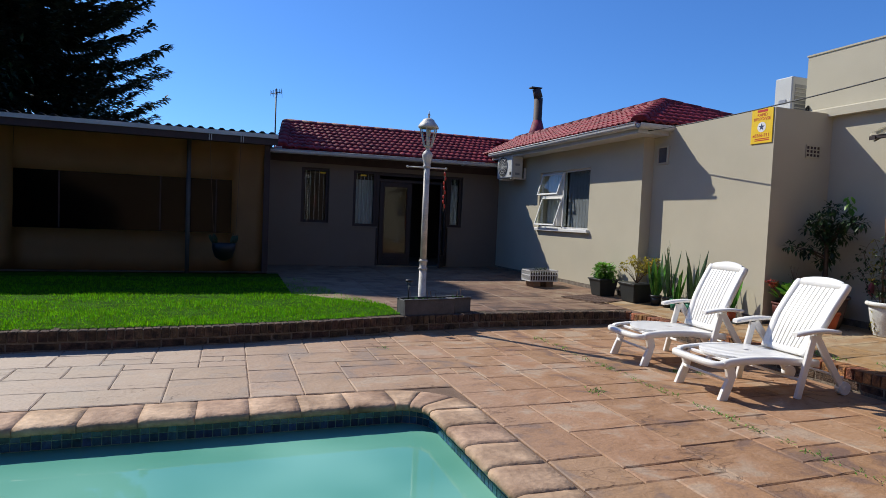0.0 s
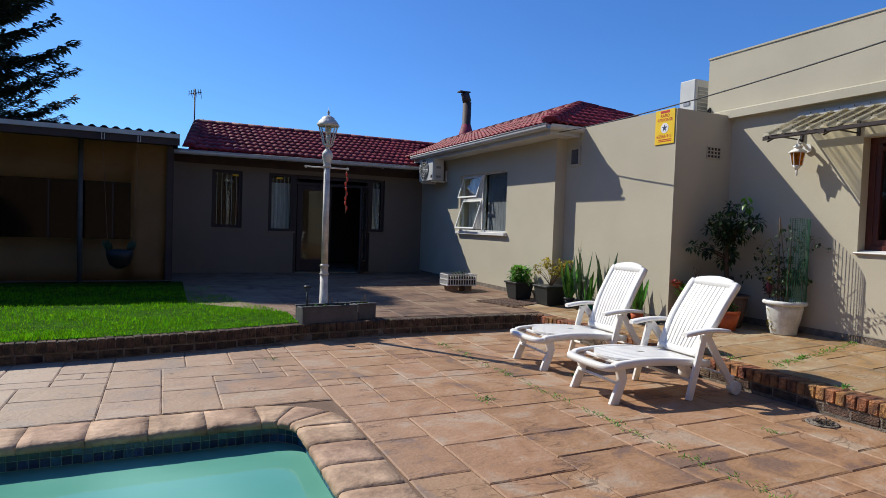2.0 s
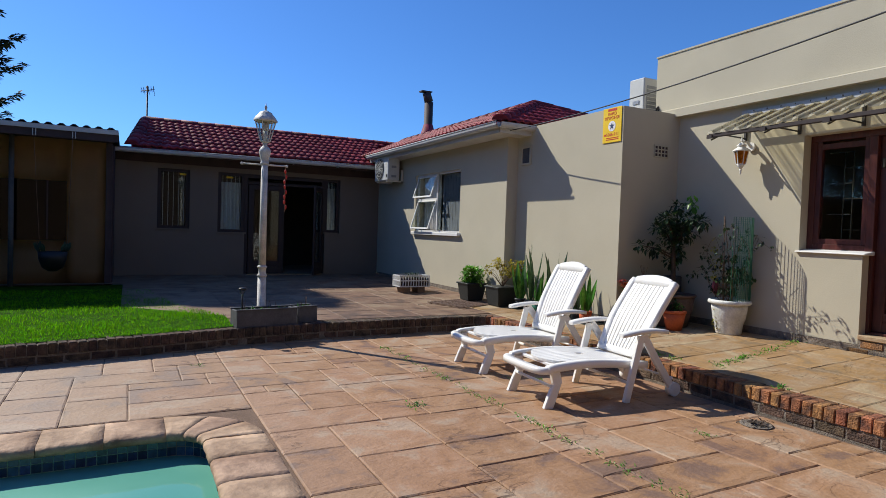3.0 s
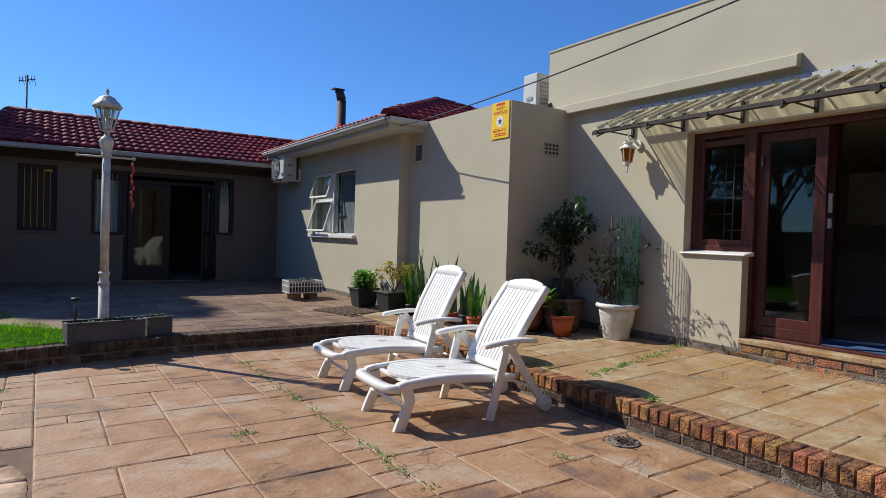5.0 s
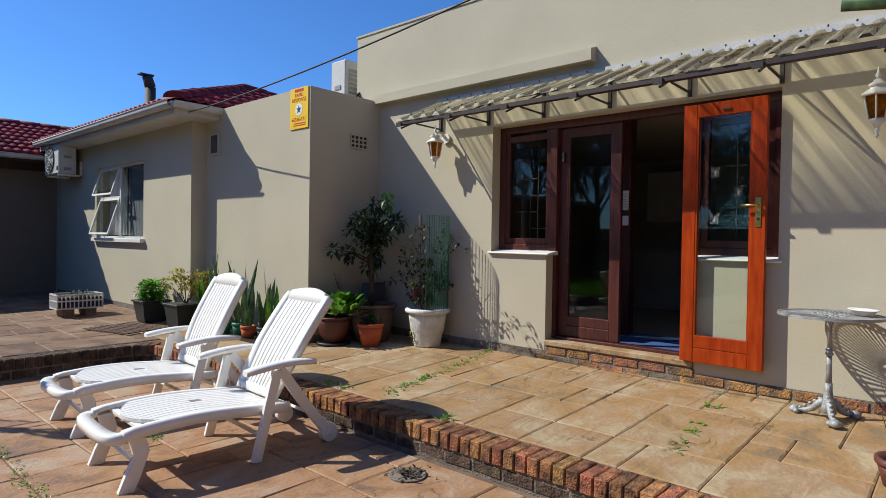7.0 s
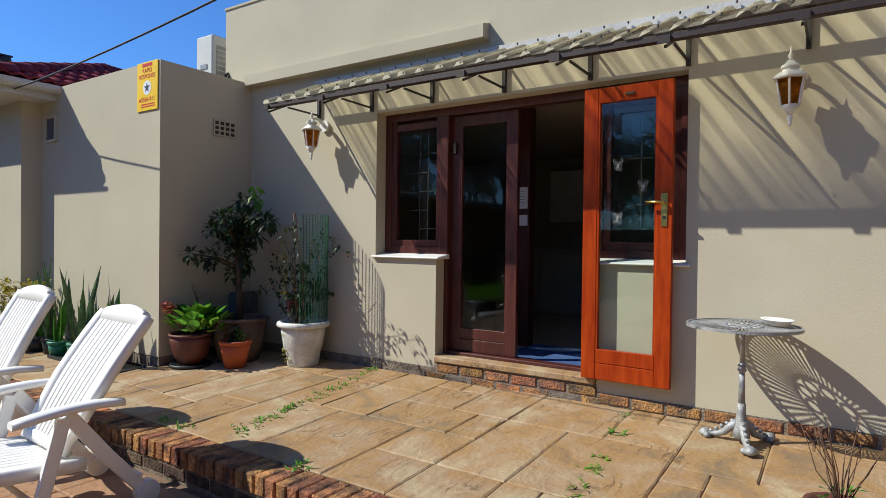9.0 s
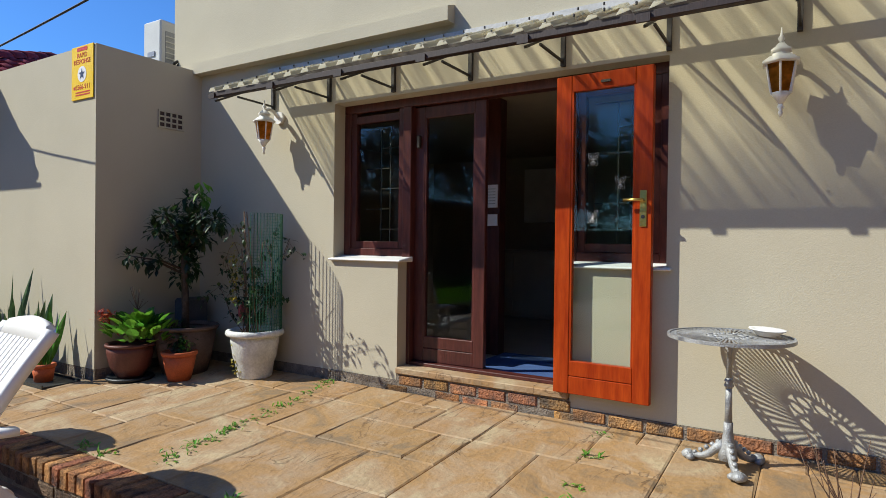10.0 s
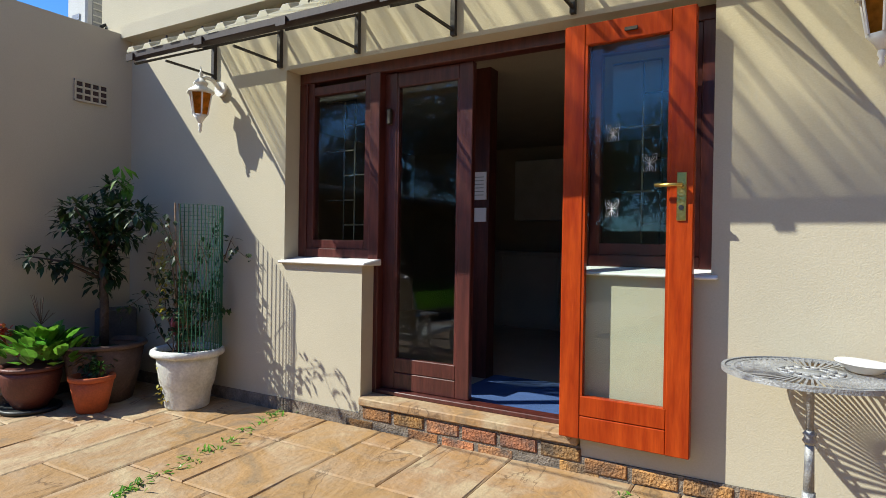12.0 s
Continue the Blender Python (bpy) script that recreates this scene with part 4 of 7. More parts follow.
for k in range(26):
    y = A0 + 0.08 + 0.17 * k
    for t in (0.08, 0.92):
        x = AX + (RX - AX) * t
        tube(bm, (x, y, AZ + (BZ - AZ) * t + 0.045), (x, y, AZ + (BZ - AZ) * t + 0.06), 0.007, n=5)
tagged(part("roofing_screws", bm, M["iron"], awning), kind="stuff")


# ---- wall lanterns ----
def wall_lantern(y, z):
    ob = thing("wall_lantern", "white wall lantern with amber panes on the beige wall", "lantern", (RX - 0.19, y, z), group="wall lanterns by the door")
    W = M["white_paint"]
    bm = bmesh.new()
    lathe(bm, [(0.012, -0.02), (0.03, 0.01), (0.055, 0.04)], n=6)
    part("base_cup", bm, W, ob)
    bm = bmesh.new()
    lathe(bm, [(0.004, -0.085), (0.013, -0.065), (0.008, -0.05), (0.016, -0.035), (0.012, -0.02)], n=10)
    part("drop_finial", bm, W, ob)
    for k in range(6):
        t = 2 * math.pi * k / 6
        u = 2 * math.pi * (k + 1) / 6
        bm = bmesh.new()
        tube(bm, (0.052 * math.cos(t), 0.052 * math.sin(t), 0.04), (0.078 * math.cos(t), 0.078 * math.sin(t), 0.19), 0.006, n=5)
        part("frame_bar", bm, W, ob)
        bm = bmesh.new()
        q = [bm.verts.new(v) for v in ((0.048 * math.cos(t), 0.048 * math.sin(t), 0.04), (0.048 * math.cos(u), 0.048 * math.sin(u), 0.04), (0.074 * math.cos(u), 0.074 * math.sin(u), 0.19), (0.074 * math.cos(t), 0.074 * math.sin(t), 0.19))]
        r = bmesh.ops.solidify(bm, geom=[bm.faces.new(q)], thickness=0.003)
        part("pane", bm, M["amber"], ob, "amber glass pane")
    bm = bmesh.new()
    lathe(bm, [(0.086, 0.19), (0.100, 0.192), (0.099, 0.203), (0.060, 0.232), (0.048, 0.236), (0.044, 0.252), (0.056, 0.256), (0.054, 0.266), (0.032, 0.282), (0.018, 0.30)], n=6)
    part("cap", bm, W, ob)
    bm = bmesh.new()
    lathe(bm, [(0.016, 0.30), (0.008, 0.31), (0.018, 0.325), (0.007, 0.345), (0.002, 0.385)], n=10)
    part("finial", bm, W, ob)
    bm = bmesh.new()
    path_tube(bm, [(0.0, 0, 0.285), (0.04, 0, 0.315), (0.10, 0, 0.31), (0.16, 0, 0.26)], 0.014, 8)
    part("arm", bm, W, ob)
    bm = bmesh.new()
    tube(bm, (0.16, 0, 0.26), (0.189, 0, 0.26), 0.055, n=14)
    part("wall_plate", bm, W, ob)
    return ob


wall_lantern(4.92, 2.28)
wall_lantern(1.00, 2.215)


# ---- far facade joinery ----
def barred_window(name, x0, x1, z0, z1, label, curtain=True):
    w = thing(name, label, "window", kind="structure")
    B = M["brown_wood"]
    y = FY + 0.06
    for a in (x0, x1 - 0.07):
        solid("window_frame", [((a, y, z0), (a + 0.07, y + 0.08, z1))], B, w)
    for z in (z0, z1 - 0.06):
        solid("window_rail", [((x0 + 0.07, y, z), (x1 - 0.07, y + 0.08, z + 0.06))], B, w)
    p = solid("pane", [((x0 + 0.07, y + 0.04, z0 + 0.06), (x1 - 0.07, y + 0.046, z1 - 0.06))], M["glass"], w)
    p.visible_shadow = False
    n = 5
    for k in range(n):
        x = x0 + 0.11 + (x1 - x0 - 0.22) * k / (n - 1)
        bm = bmesh.new()
        tube(bm, (x, y + 0.075, z0 + 0.06), (x, y + 0.075, z1 - 0.06), 0.005, n=5)
        part("burglar_bar", bm, M["white_paint"], w)
    if curtain:
        bm = bmesh.new()
        prev = None
        for i in range(25):
            x = x0 + 0.05 + (x1 - x0 - 0.1) * i / 24
            yy = y + 0.16 + 0.02 * math.sin(i * 1.7)
            cur = (bm.verts.new((x, yy, z0 + 0.05)), bm.verts.new((x, yy, z1 - 0.2)))
            if prev:
                bm.faces.new((prev[0], cur[0], cur[1], prev[1]))
            prev = cur
        part("curtain", bm, M["curtain"], w, "pale net curtain")
    tagged(solid("window_sill", [((x0 - 0.03, FY - 0.03, z0 - 0.03), (x1 + 0.03, FY + 0.10, z0))], M["plaster_far_shaded"], w), "taupe cement sill with shade in its colour")
    return w


barred_window("window_1", 1.50, 2.13, 1.26, 2.52, "dark brown window with white burglar bars", False)
barred_window("window_2", 2.70, 3.27, 1.21, 2.52, "dark brown sidelight with bars and net curtain")
barred_window("window_3", 5.10, 5.46, 1.26, 2.52, "narrow dark brown sidelight with net curtain")
fd = thing("door_frame", "dark brown frame of the far door", "door frame", kind="structure")
for x in (3.27, 5.03):
    solid("post", [((x, FY + 0.05, 0.28), (x + 0.07, FY + 0.14, 2.52))], M["brown_wood"], fd)
solid("head", [((3.34, FY + 0.05, 2.44), (5.03, FY + 0.14, 2.52))], M["brown_wood"], fd)
solid("transom", [((3.34, FY + 0.06, 2.30), (5.03, FY + 0.13, 2.36))], M["brown_wood"], fd)
d3 = thing("door_3", "closed dark brown glazed far door leaf", "door", (3.36, FY + 0.07, 0.29), 0, kind="structure")
leaf_frame("leaf", 0.80, 2.0, 0.045, 0.11, 0.28, M["brown_wood"], d3)
d4 = thing("door_4", "open dark brown glazed far door leaf", "door", (5.02, FY + 0.06, 0.29), -118, kind="structure")
leaf_frame("leaf", 0.80, 2.0, 0.045, 0.11, 0.28, M["brown_wood"], d4)
structure("far_step", [((3.30, FY - 0.12, 0.2), (5.06, FY + 0.05, 0.285))], M["slab_patio"], "low cement door step", bevel=0.006)

# wing window with two top-hung sashes
wv = thing("window_4", "white steel window with two sashes pushed open", "window", kind="structure")
wy0, wy1, wz0, wz1 = WIN
WP = M["white_paint"]
xx = WX + 0.05
for y in (wy0, wy1 - 0.035, 10.98):
    solid("window_frame", [((xx, y, wz0), (xx + 0.04, y + 0.035, wz1))], WP, wv)
for z in (wz0, wz1 - 0.035):
    solid("window_rail", [((xx, wy0 + 0.035, z), (xx + 0.04, wy1 - 0.035, z + 0.035))], WP, wv)
zm = (wz0 + wz1) / 2 + 0.06
solid("window_rail", [((xx, 11.015, zm), (xx + 0.04, wy1 - 0.035, zm + 0.035))], WP, wv)
p = solid("pane", [((xx + 0.018, wy0 + 0.035, wz0 + 0.035), (xx + 0.022, 10.98, wz1 - 0.035))], M["glass"], wv)
p.visible_shadow = False
for z0_, z1_ in ((wz0 + 0.035, zm), (zm + 0.035, wz1 - 0.035)):
    h = z1_ - z0_
    sash = new("sash")
    sash.parent = wv
    sash.matrix_basis = pose(xx - 0.005, 0, z1_, 0, 17, 0)
    for a, b in (((0, 11.02, -h), (0.025, 11.05, 0)), ((0, wy1 - 0.07, -h), (0.025, wy1 - 0.04, 0)), ((0, 11.05, -h), (0.025, wy1 - 0.07, -h + 0.03)), ((0, 11.05, -0.03), (0.025, wy1 - 0.07, 0))):
        solid("sash_bar", [(a, b)], WP, sash)
    p = solid("pane", [((0.010, 11.05, -h + 0.03), (0.014, wy1 - 0.07, -0.03))], M["glass"], sash)
    p.visible_shadow = False
tagged(solid("window_sill", [((WX - 0.07, wy0 - 0.06, wz0 - 0.06), (WX + 0.05, wy1 + 0.06, wz0))], WP, wv, bevel=0.006), "white painted sill")
bm = bmesh.new()
prev = None
for i in range(30):
    y = 11.1 + 0.8 * i / 29
    cur = (bm.verts.new((WX + 0.2 + 0.025 * math.sin(i * 1.4), y, wz0 + 0.05)), bm.verts.new((WX + 0.2 + 0.025 * math.sin(i * 1.4), y, wz1)))
    if prev:
        bm.faces.new((prev[0], cur[0], cur[1], prev[1]))
    prev = cur
tagged(part("curtain", bm, M["curtain"], wv), "pale bedroom curtain")
bm = bmesh.new()
for k in range(9):
    y = 10.0 + 0.108 * k
    box(bm, (WX + 0.17, y, wz0 + 0.02), (WX + 0.178, y + 0.10, wz1 - 0.03))
part("blind", bm, M["blind"], wv, "drawn grey vertical blind")
# small extractor window high on the annexe
sv = thing("window_5", "small square bathroom vent window", "window", kind="structure")
for a, b in (((BX - 0.03, 8.02, 2.50), (BX - 0.002, 8.05, 2.80)), ((BX - 0.03, 8.25, 2.50), (BX - 0.002, 8.28, 2.80)), ((BX - 0.03, 8.05, 2.50), (BX - 0.002, 8.25, 2.53)), ((BX - 0.03, 8.05, 2.77), (BX - 0.002, 8.25, 2.80))):
    solid("window_frame", [(a, b)], M["plaster"], sv)
solid("pane", [((BX - 0.014, 8.05, 2.53), (BX - 0.004, 8.25, 2.77))], M["grey_box"], sv)
# air brick on the annexe
av = thing("air_brick", "terracotta air brick with small holes in the shaded wall", "vent", kind="structure")
for i in range(4):
    for j in range(3):
        # flat dark plates carry the shade of the holes
        solid("hole", [((7.24 + i * 0.062, 6.024, 2.50 + j * 0.05), (7.285 + i * 0.062, 6.0285, 2.535 + j * 0.05))], M["dark_board"], av)
for i in range(5):
    solid("upright", [((7.225 + i * 0.062, 6.018, 2.485), (7.240 + i * 0.062, 6.029, 2.65))], M["plaster"], av)
for j in range(4):
    solid("bar", [((7.225, 6.016, 2.485 + j * 0.05), (7.488, 6.0289, 2.50 + j * 0.05))], M["plaster"], av)


# ---- sun loungers ----
def lounger(tilt):
    """A moulded plastic lounger: x runs from the foot end to the back, y across, z up."""
    ob = thing("sun_lounger", "white plastic sun lounger with raised slatted back on the deck", "sun lounger", group="pair of sun loungers")
    P = M["plastic"]
    hw = 0.32

    def seat_z(x):
        return 0.335 + 0.022 * math.sin((x - 0.1) * 4.2) - 0.035 * max(0, 0.12 - x) / 0.12

    # side rails, swept along the seat
    for s in (-1, 1):
        bm = bmesh.new()
        prev = None
        for k in range(19):
            x = 0.10 + 1.02 * k / 18
            z = seat_z(x)
            ring = [bm.verts.new((x, s * (hw + dy), z + dz)) for dy, dz in ((-0.06, 0.012), (-0.012, 0.016), (0, 0.0), (0, -0.044), (-0.012, -0.05), (-0.022, -0.044), (-0.022, -0.012), (-0.06, -0.012))]
            if prev:
                for i in range(8):
                    bm.faces.new((prev[i], prev[(i + 1) % 8], ring[(i + 1) % 8], ring[i])).smooth = True
            else:
                bm.faces.new(ring)
            prev = ring
        bm.faces.new(prev)
        part("side_rail", bm, P, ob)
    # rounded foot bow
    bm = bmesh.new()
    prev = None
    for k in range(17):
        t = -math.pi / 2 + math.pi * k / 16
        cx = 0.12 - 0.13 * max(0, math.cos(t)) ** 0.6
        cy = hw * math.copysign(abs(math.sin(t)) ** 0.55, math.sin(t))
        n = Vector((-math.cos(t), math.sin(t) * 0.5, 0)).normalized()
        c = Vector((cx, cy, seat_z(0.08)))
        w = 0.075
        ring = [bm.verts.new(c - n * w + Vector((0, 0, 0.008))), bm.verts.new(c - n * 0.012 + Vector((0, 0, 0.012))), bm.verts.new(c), bm.verts.new(c + Vector((0, 0, -0.04))), bm.verts.new(c - n * 0.02 + Vector((0, 0, -0.042))), bm.verts.new(c - n * w + Vector((0, 0, -0.008)))]
        if prev:
            for i in range(6):
                bm.faces.new((prev[i], prev[(i + 1) % 6], ring[(i + 1) % 6], ring[i])).smooth = True
        else:
            bm.faces.new(ring)
        prev = ring
    bm.faces.new(prev)
    part("foot_bow", bm, P, ob)
    # moulded seat strips run lengthwise to an arched front edge and leave a small square hole
    n = 11
    inner = hw - 0.058

    def front(y):
        return 0.185 + 0.12 * (y / inner) ** 2

    for i in range(n):
        y0_ = -inner + 2 * inner * i / n
        y1_ = y0_ + 2 * inner / n - 0.0016
        runs = [(None, 1.10)] if i != n // 2 else [(None, 0.58), (0.66, 1.10)]
        for a, b in runs:
            bm = bmesh.new()
            prev = None
            for k in range(15):
                xa, xb = [(st := front(y) if a is None else a) + (b - st) * k / 14 for y in (y0_, y1_)]
                za, zb = seat_z(xa) + 0.006, seat_z(xb) + 0.006
                ring = [bm.verts.new(v) for v in ((xa, y0_, za + 0.002), (xa, y0_ + 0.003, za + 0.006), (xb, y1_ - 0.003, zb + 0.006), (xb, y1_, zb + 0.002), (xb, y1_, zb - 0.014), (xa, y0_, za - 0.014))]
                if prev:
                    for q in range(6):
                        bm.faces.new((prev[q], prev[(q + 1) % 6], ring[(q + 1) % 6], ring[q]))
                else:
                    bm.faces.new(ring)
                prev = ring
            bm.faces.new(prev)
            part("seat_strip", bm, P, ob)
    # cross ribs under the seat
    for x in (0.22, 0.56, 0.68, 1.08):
        solid("cross_rib", [((x - 0.02, -hw + 0.02, seat_z(x) - 0.035), (x + 0.02, hw - 0.02, seat_z(x) - 0.012))], P, ob, bevel=0.003)
    # backrest in its own frame: u across, w up the back
    back = new("backrest")
    back.parent = ob
    back.matrix_basis = pose(1.03, 0, 0.345, 0, tilt, 0)
    L = 0.84
    bw = 0.29

    def outline(w):
        k = min(1, (L - w) / 0.10)
        return bw * (0.86 + 0.14 * min(1, w / 0.35)) * (1 - 0.28 * (1 - k) ** 2.2)

    def bulge(w, y):
        return 0.02 * math.sin(w * 4) + 0.10 * (y * y)

    steps = 20
    for side in (-1, 1):
        bm = bmesh.new()
        prev = None
        for k in range(steps + 1):
            w = (L - 0.06) * k / steps
            o = outline(w)
            ring = []
            for dy, dx in ((0.0, -0.035), (0.0, 0.012), (-0.018, 0.022), (-0.074, 0.012), (-0.074, -0.006), (-0.02, -0.035)):
                y = side * (o + dy)
                ring.append(bm.verts.new((-dx - bulge(w, y), y, w)))
            if prev:
                for q in range(6):
                    bm.faces.new((prev[q], prev[(q + 1) % 6], ring[(q + 1) % 6], ring[q])).smooth = True
            else:
                bm.faces.new(ring)
            prev = ring
        bm.faces.new(prev)
        part("back_frame", bm, P, back)
    for nm, lo, hi in (("head_panel", L - 0.12, L), ("lower_panel", 0.0, 0.06)):
        bm = bmesh.new()
        prev = None
        for k in range(15):
            y = -1 + 2 * k / 14
            ring = []
            for w, dx in ((lo, 0.012), (hi - 0.01, 0.02), (hi, 0.006), (hi, -0.03), (hi - 0.02, -0.03), (lo, -0.006)):
                yy = y * (outline(w) - 0.004)
                ww = w - (0.035 * y * y if w > 0.5 and w >= L - 0.03 else 0)
                ring.append(bm.verts.new((-dx - bulge(w, yy), yy, ww)))
            if prev:
                for q in range(6):
                    bm.faces.new((prev[q], prev[(q + 1) % 6], ring[(q + 1) % 6], ring[q])).smooth = True
            else:
                bm.faces.new(ring)
            prev = ring
        bm.faces.new(prev)
        part(nm, bm, P, back)
    m = 9
    for i in range(m):
        f0 = -1 + 2 * i / m
        f1 = -1 + 2 * (i + 1) / m
        bm = bmesh.new()
        prev = None
        for k in range(9):
            w = 0.05 + (L - 0.16) * k / 8
            o = outline(w) - 0.072
            gap = 0.0045 if w < 0.27 else 0.0026
            ya, yb = f0 * o + gap, f1 * o - gap
            ring = [bm.verts.new(v) for v in ((-0.004 - bulge(w, ya), ya, w), (-0.010 - bulge(w, ya), ya + 0.004, w), (-0.010 - bulge(w, yb), yb - 0.004, w), (-0.004 - bulge(w, yb), yb, w), (0.008 - bulge(w, yb), yb, w), (0.008 - bulge(w, ya), ya, w))]
            if prev:
                for q in range(6):
                    bm.faces.new((prev[q], prev[(q + 1) % 6], ring[(q + 1) % 6], ring[q]))
            else:
                bm.faces.new(ring)
            prev = ring
        bm.faces.new(prev)
        part("back_slat", bm, P, back)

    def bar(name, pts, w, d):
        """A flat moulded bar through points in x and z, at one side."""
        bm = bmesh.new()
        prev = None
        for (x, y, z), (ax, az) in pts:
            v = Vector((ax, 0, az)).normalized() * d
            ring = [bm.verts.new((x + v.x * sx, y + w * sy, z + v.z * sx)) for sx, sy in ((-1, -0.7), (-0.8, -1), (0.8, -1), (1, -0.7), (1, 0.7), (0.8, 1), (-0.8, 1), (-1, 0.7))]
            if prev:
                for q in range(8):
                    bm.faces.new((prev[q], prev[(q + 1) % 8], ring[(q + 1) % 8], ring[q]))
            else:
                bm.faces.new(ring)
            prev = ring
        bm.faces.new(prev)
        part(name, bm, P, ob)

    for s in (-1, 1):
        y = s * (hw - 0.035)
        bar("front_leg", [((0.17, y, 0.31), (1, 0.1)), ((0.20, y, 0.20), (1, 0.3)), ((0.16, y, 0.10), (1, -0.1)), ((0.12, y, 0.0), (1, -0.1))], 0.022, 0.042)
        ya = s * (hw + 0.03)
        bar("rear_leg", [((0.86, ya, 0.0), (1, -0.25)), ((0.93, ya, 0.28), (1, -0.25)), ((1.00, ya, 0.56), (1, -0.2))], 0.018, 0.032)
        yw = s * (hw - 0.02)
        bar("brace_leg", [((1.42, yw, 0.07), (0.6, 0.8)), ((1.21, (ya + yw) / 2, 0.32), (0.7, 0.7)), ((1.02, ya, 0.57), (0.7, 0.7))], 0.016, 0.034)
        # armrest: flat, curved, wider at the front
        bm = bmesh.new()
        prev = None
        for k in range(11):
            x = 0.78 + 0.50 * k / 10
            z = 0.575 + 0.03 * math.sin((k / 10) * 2.6)
            w = 0.044 * (0.72 if k in (0, 10) else 1.0)
            ring = [bm.verts.new((x, ya + dy * w, z + dz)) for dy, dz in ((-1, 0), (-0.75, 0.014), (0.75, 0.014), (1, 0), (0.9, -0.02), (-0.9, -0.02))]
            if prev:
                for q in range(6):
                    bm.faces.new((prev[q], prev[(q + 1) % 6], ring[(q + 1) % 6], ring[q])).smooth = True
            else:
                bm.faces.new(ring)
            prev = ring
        bm.faces.new(prev)
        part("armrest", bm, P, ob)
        bm = bmesh.new()
        tube(bm, (1.43, yw - 0.03, 0.062), (1.43, yw + 0.03, 0.062), 0.062, n=20)
        wheel = part("wheel", bm, P, ob)
        bm = bmesh.new()
        tube(bm, (1.43, yw - 0.036, 0.062), (1.43, yw + 0.036, 0.062), 0.02, n=12)
        part("hub", bm, P, wheel)
    bm = bmesh.new()
    tube(bm, (0.16, -hw + 0.04, 0.17), (0.16, hw - 0.04, 0.17), 0.014, n=8)
    part("front_stretcher", bm, P, ob)
    bm = bmesh.new()
    tube(bm, (0.90, -hw - 0.02, 0.16), (0.90, hw + 0.02, 0.16), 0.014, n=8)
    part("rear_stretcher", bm, P, ob)
    bm = bmesh.new()
    tube(bm, (1.38, -hw - 0.02, 0.17), (1.38, hw + 0.02, 0.17), 0.012, n=8)
    part("axle_stretcher", bm, P, ob)
    return ob


lounger(33).matrix_basis = pose(3.885, 4.255, 0.0, 0, 0, -3.5)
lounger(25.5).matrix_basis = pose(4.005, 5.45, 0.0, 0, 0, -3.5)


# ---- garden lamp post ----
def lamp_post(at):
    ob = thing("street_lamp", "white cast-iron garden lamp post with fluted shaft and lantern", "lamp post", at)
    W = M["post_paint"]
    bm = bmesh.new()
    lathe(bm, [(0.068, 0.0), (0.068, 0.06), (0.056, 0.08), (0.052, 0.62)], n=24, flute=0.08)
    part("base_shaft", bm, W, ob)
    bm = bmesh.new()
    lathe(bm, [(0.052, 0.62), (0.062, 0.625), (0.062, 0.64), (0.048, 0.65), (0.048, 0.725), (0.060, 0.732), (0.060, 0.746), (0.045, 0.76)], n=20)
    part("collar", bm, W, ob)
    bm = bmesh.new()
    lathe(bm, [(0.045, 0.76), (0.041, 2.02)], n=24, flute=0.12)
    part("shaft", bm, W, ob)
    bm = bmesh.new()
    lathe(bm, [(0.041, 2.02), (0.052, 2.03), (0.052, 2.05), (0.044, 2.06), (0.053, 2.10), (0.066, 2.15), (0.072, 2.19), (0.066, 2.21), (0.05, 2.235), (0.03, 2.25), (0.026, 2.27), (0.03, 2.30)], n=20)
    part("capital", bm, W, ob)
    bm = bmesh.new()
    tube(bm, (-0.27, 0.02, 2.02), (0.27, -0.02, 2.02), 0.010, n=8)
    for s in (-1, 1):
        lathe(bm, [(0.005, -0.018), (0.018, -0.01), (0.018, 0.01), (0.005, 0.018)], (0.27 * s, -0.02 * s, 2.02), n=8)
    part("ladder_bar", bm, W, ob)
    head = new("lantern")
    head.parent = ob
    bm = bmesh.new()
    lathe(bm, [(0.03, 2.29), (0.06, 2.305), (0.055, 2.32)], n=6)
    part("lantern_cup", bm, W, head)
    for k in range(6):
        t, u = 2 * math.pi * k / 6, 2 * math.pi * (k + 1) / 6
        bm = bmesh.new()
        tube(bm, (0.058 * math.cos(t), 0.058 * math.sin(t), 2.31), (0.125 * math.cos(t), 0.125 * math.sin(t), 2.56), 0.008, n=5)
        part("frame_bar", bm, W, head)
        bm = bmesh.new()
        q = [bm.verts.new(v) for v in ((0.055 * math.cos(t), 0.055 * math.sin(t), 2.32), (0.055 * math.cos(u), 0.055 * math.sin(u), 2.32), (0.12 * math.cos(u), 0.12 * math.sin(u), 2.56), (0.12 * math.cos(t), 0.12 * math.sin(t), 2.56))]
        bm.faces.new(q)
        part("pane", bm, M["lamp_glass"], head)
    bm = bmesh.new()
    lathe(bm, [(0.145, 2.555), (0.15, 2.575), (0.12, 2.62), (0.085, 2.655), (0.08, 2.67), (0.05, 2.685), (0.02, 2.695)], n=6)
    part("cap", bm, W, head)
    bm = bmesh.new()
    lathe(bm, [(0.02, 2.69), (0.01, 2.71), (0.02, 2.735), (0.006, 2.76), (0.002, 2.80)], n=10)
    part("finial", bm, W, head)
    bm = bmesh.new()
    tube(bm, (0, 0, 2.32), (0, 0, 2.44), 0.022, n=10)
    lathe(bm, [(0.02, 2.44), (0.035, 2.48), (0.03, 2.53), (0.01, 2.55)], n=12)
    part("bulb", bm, M["white_paint"], head)
    return ob


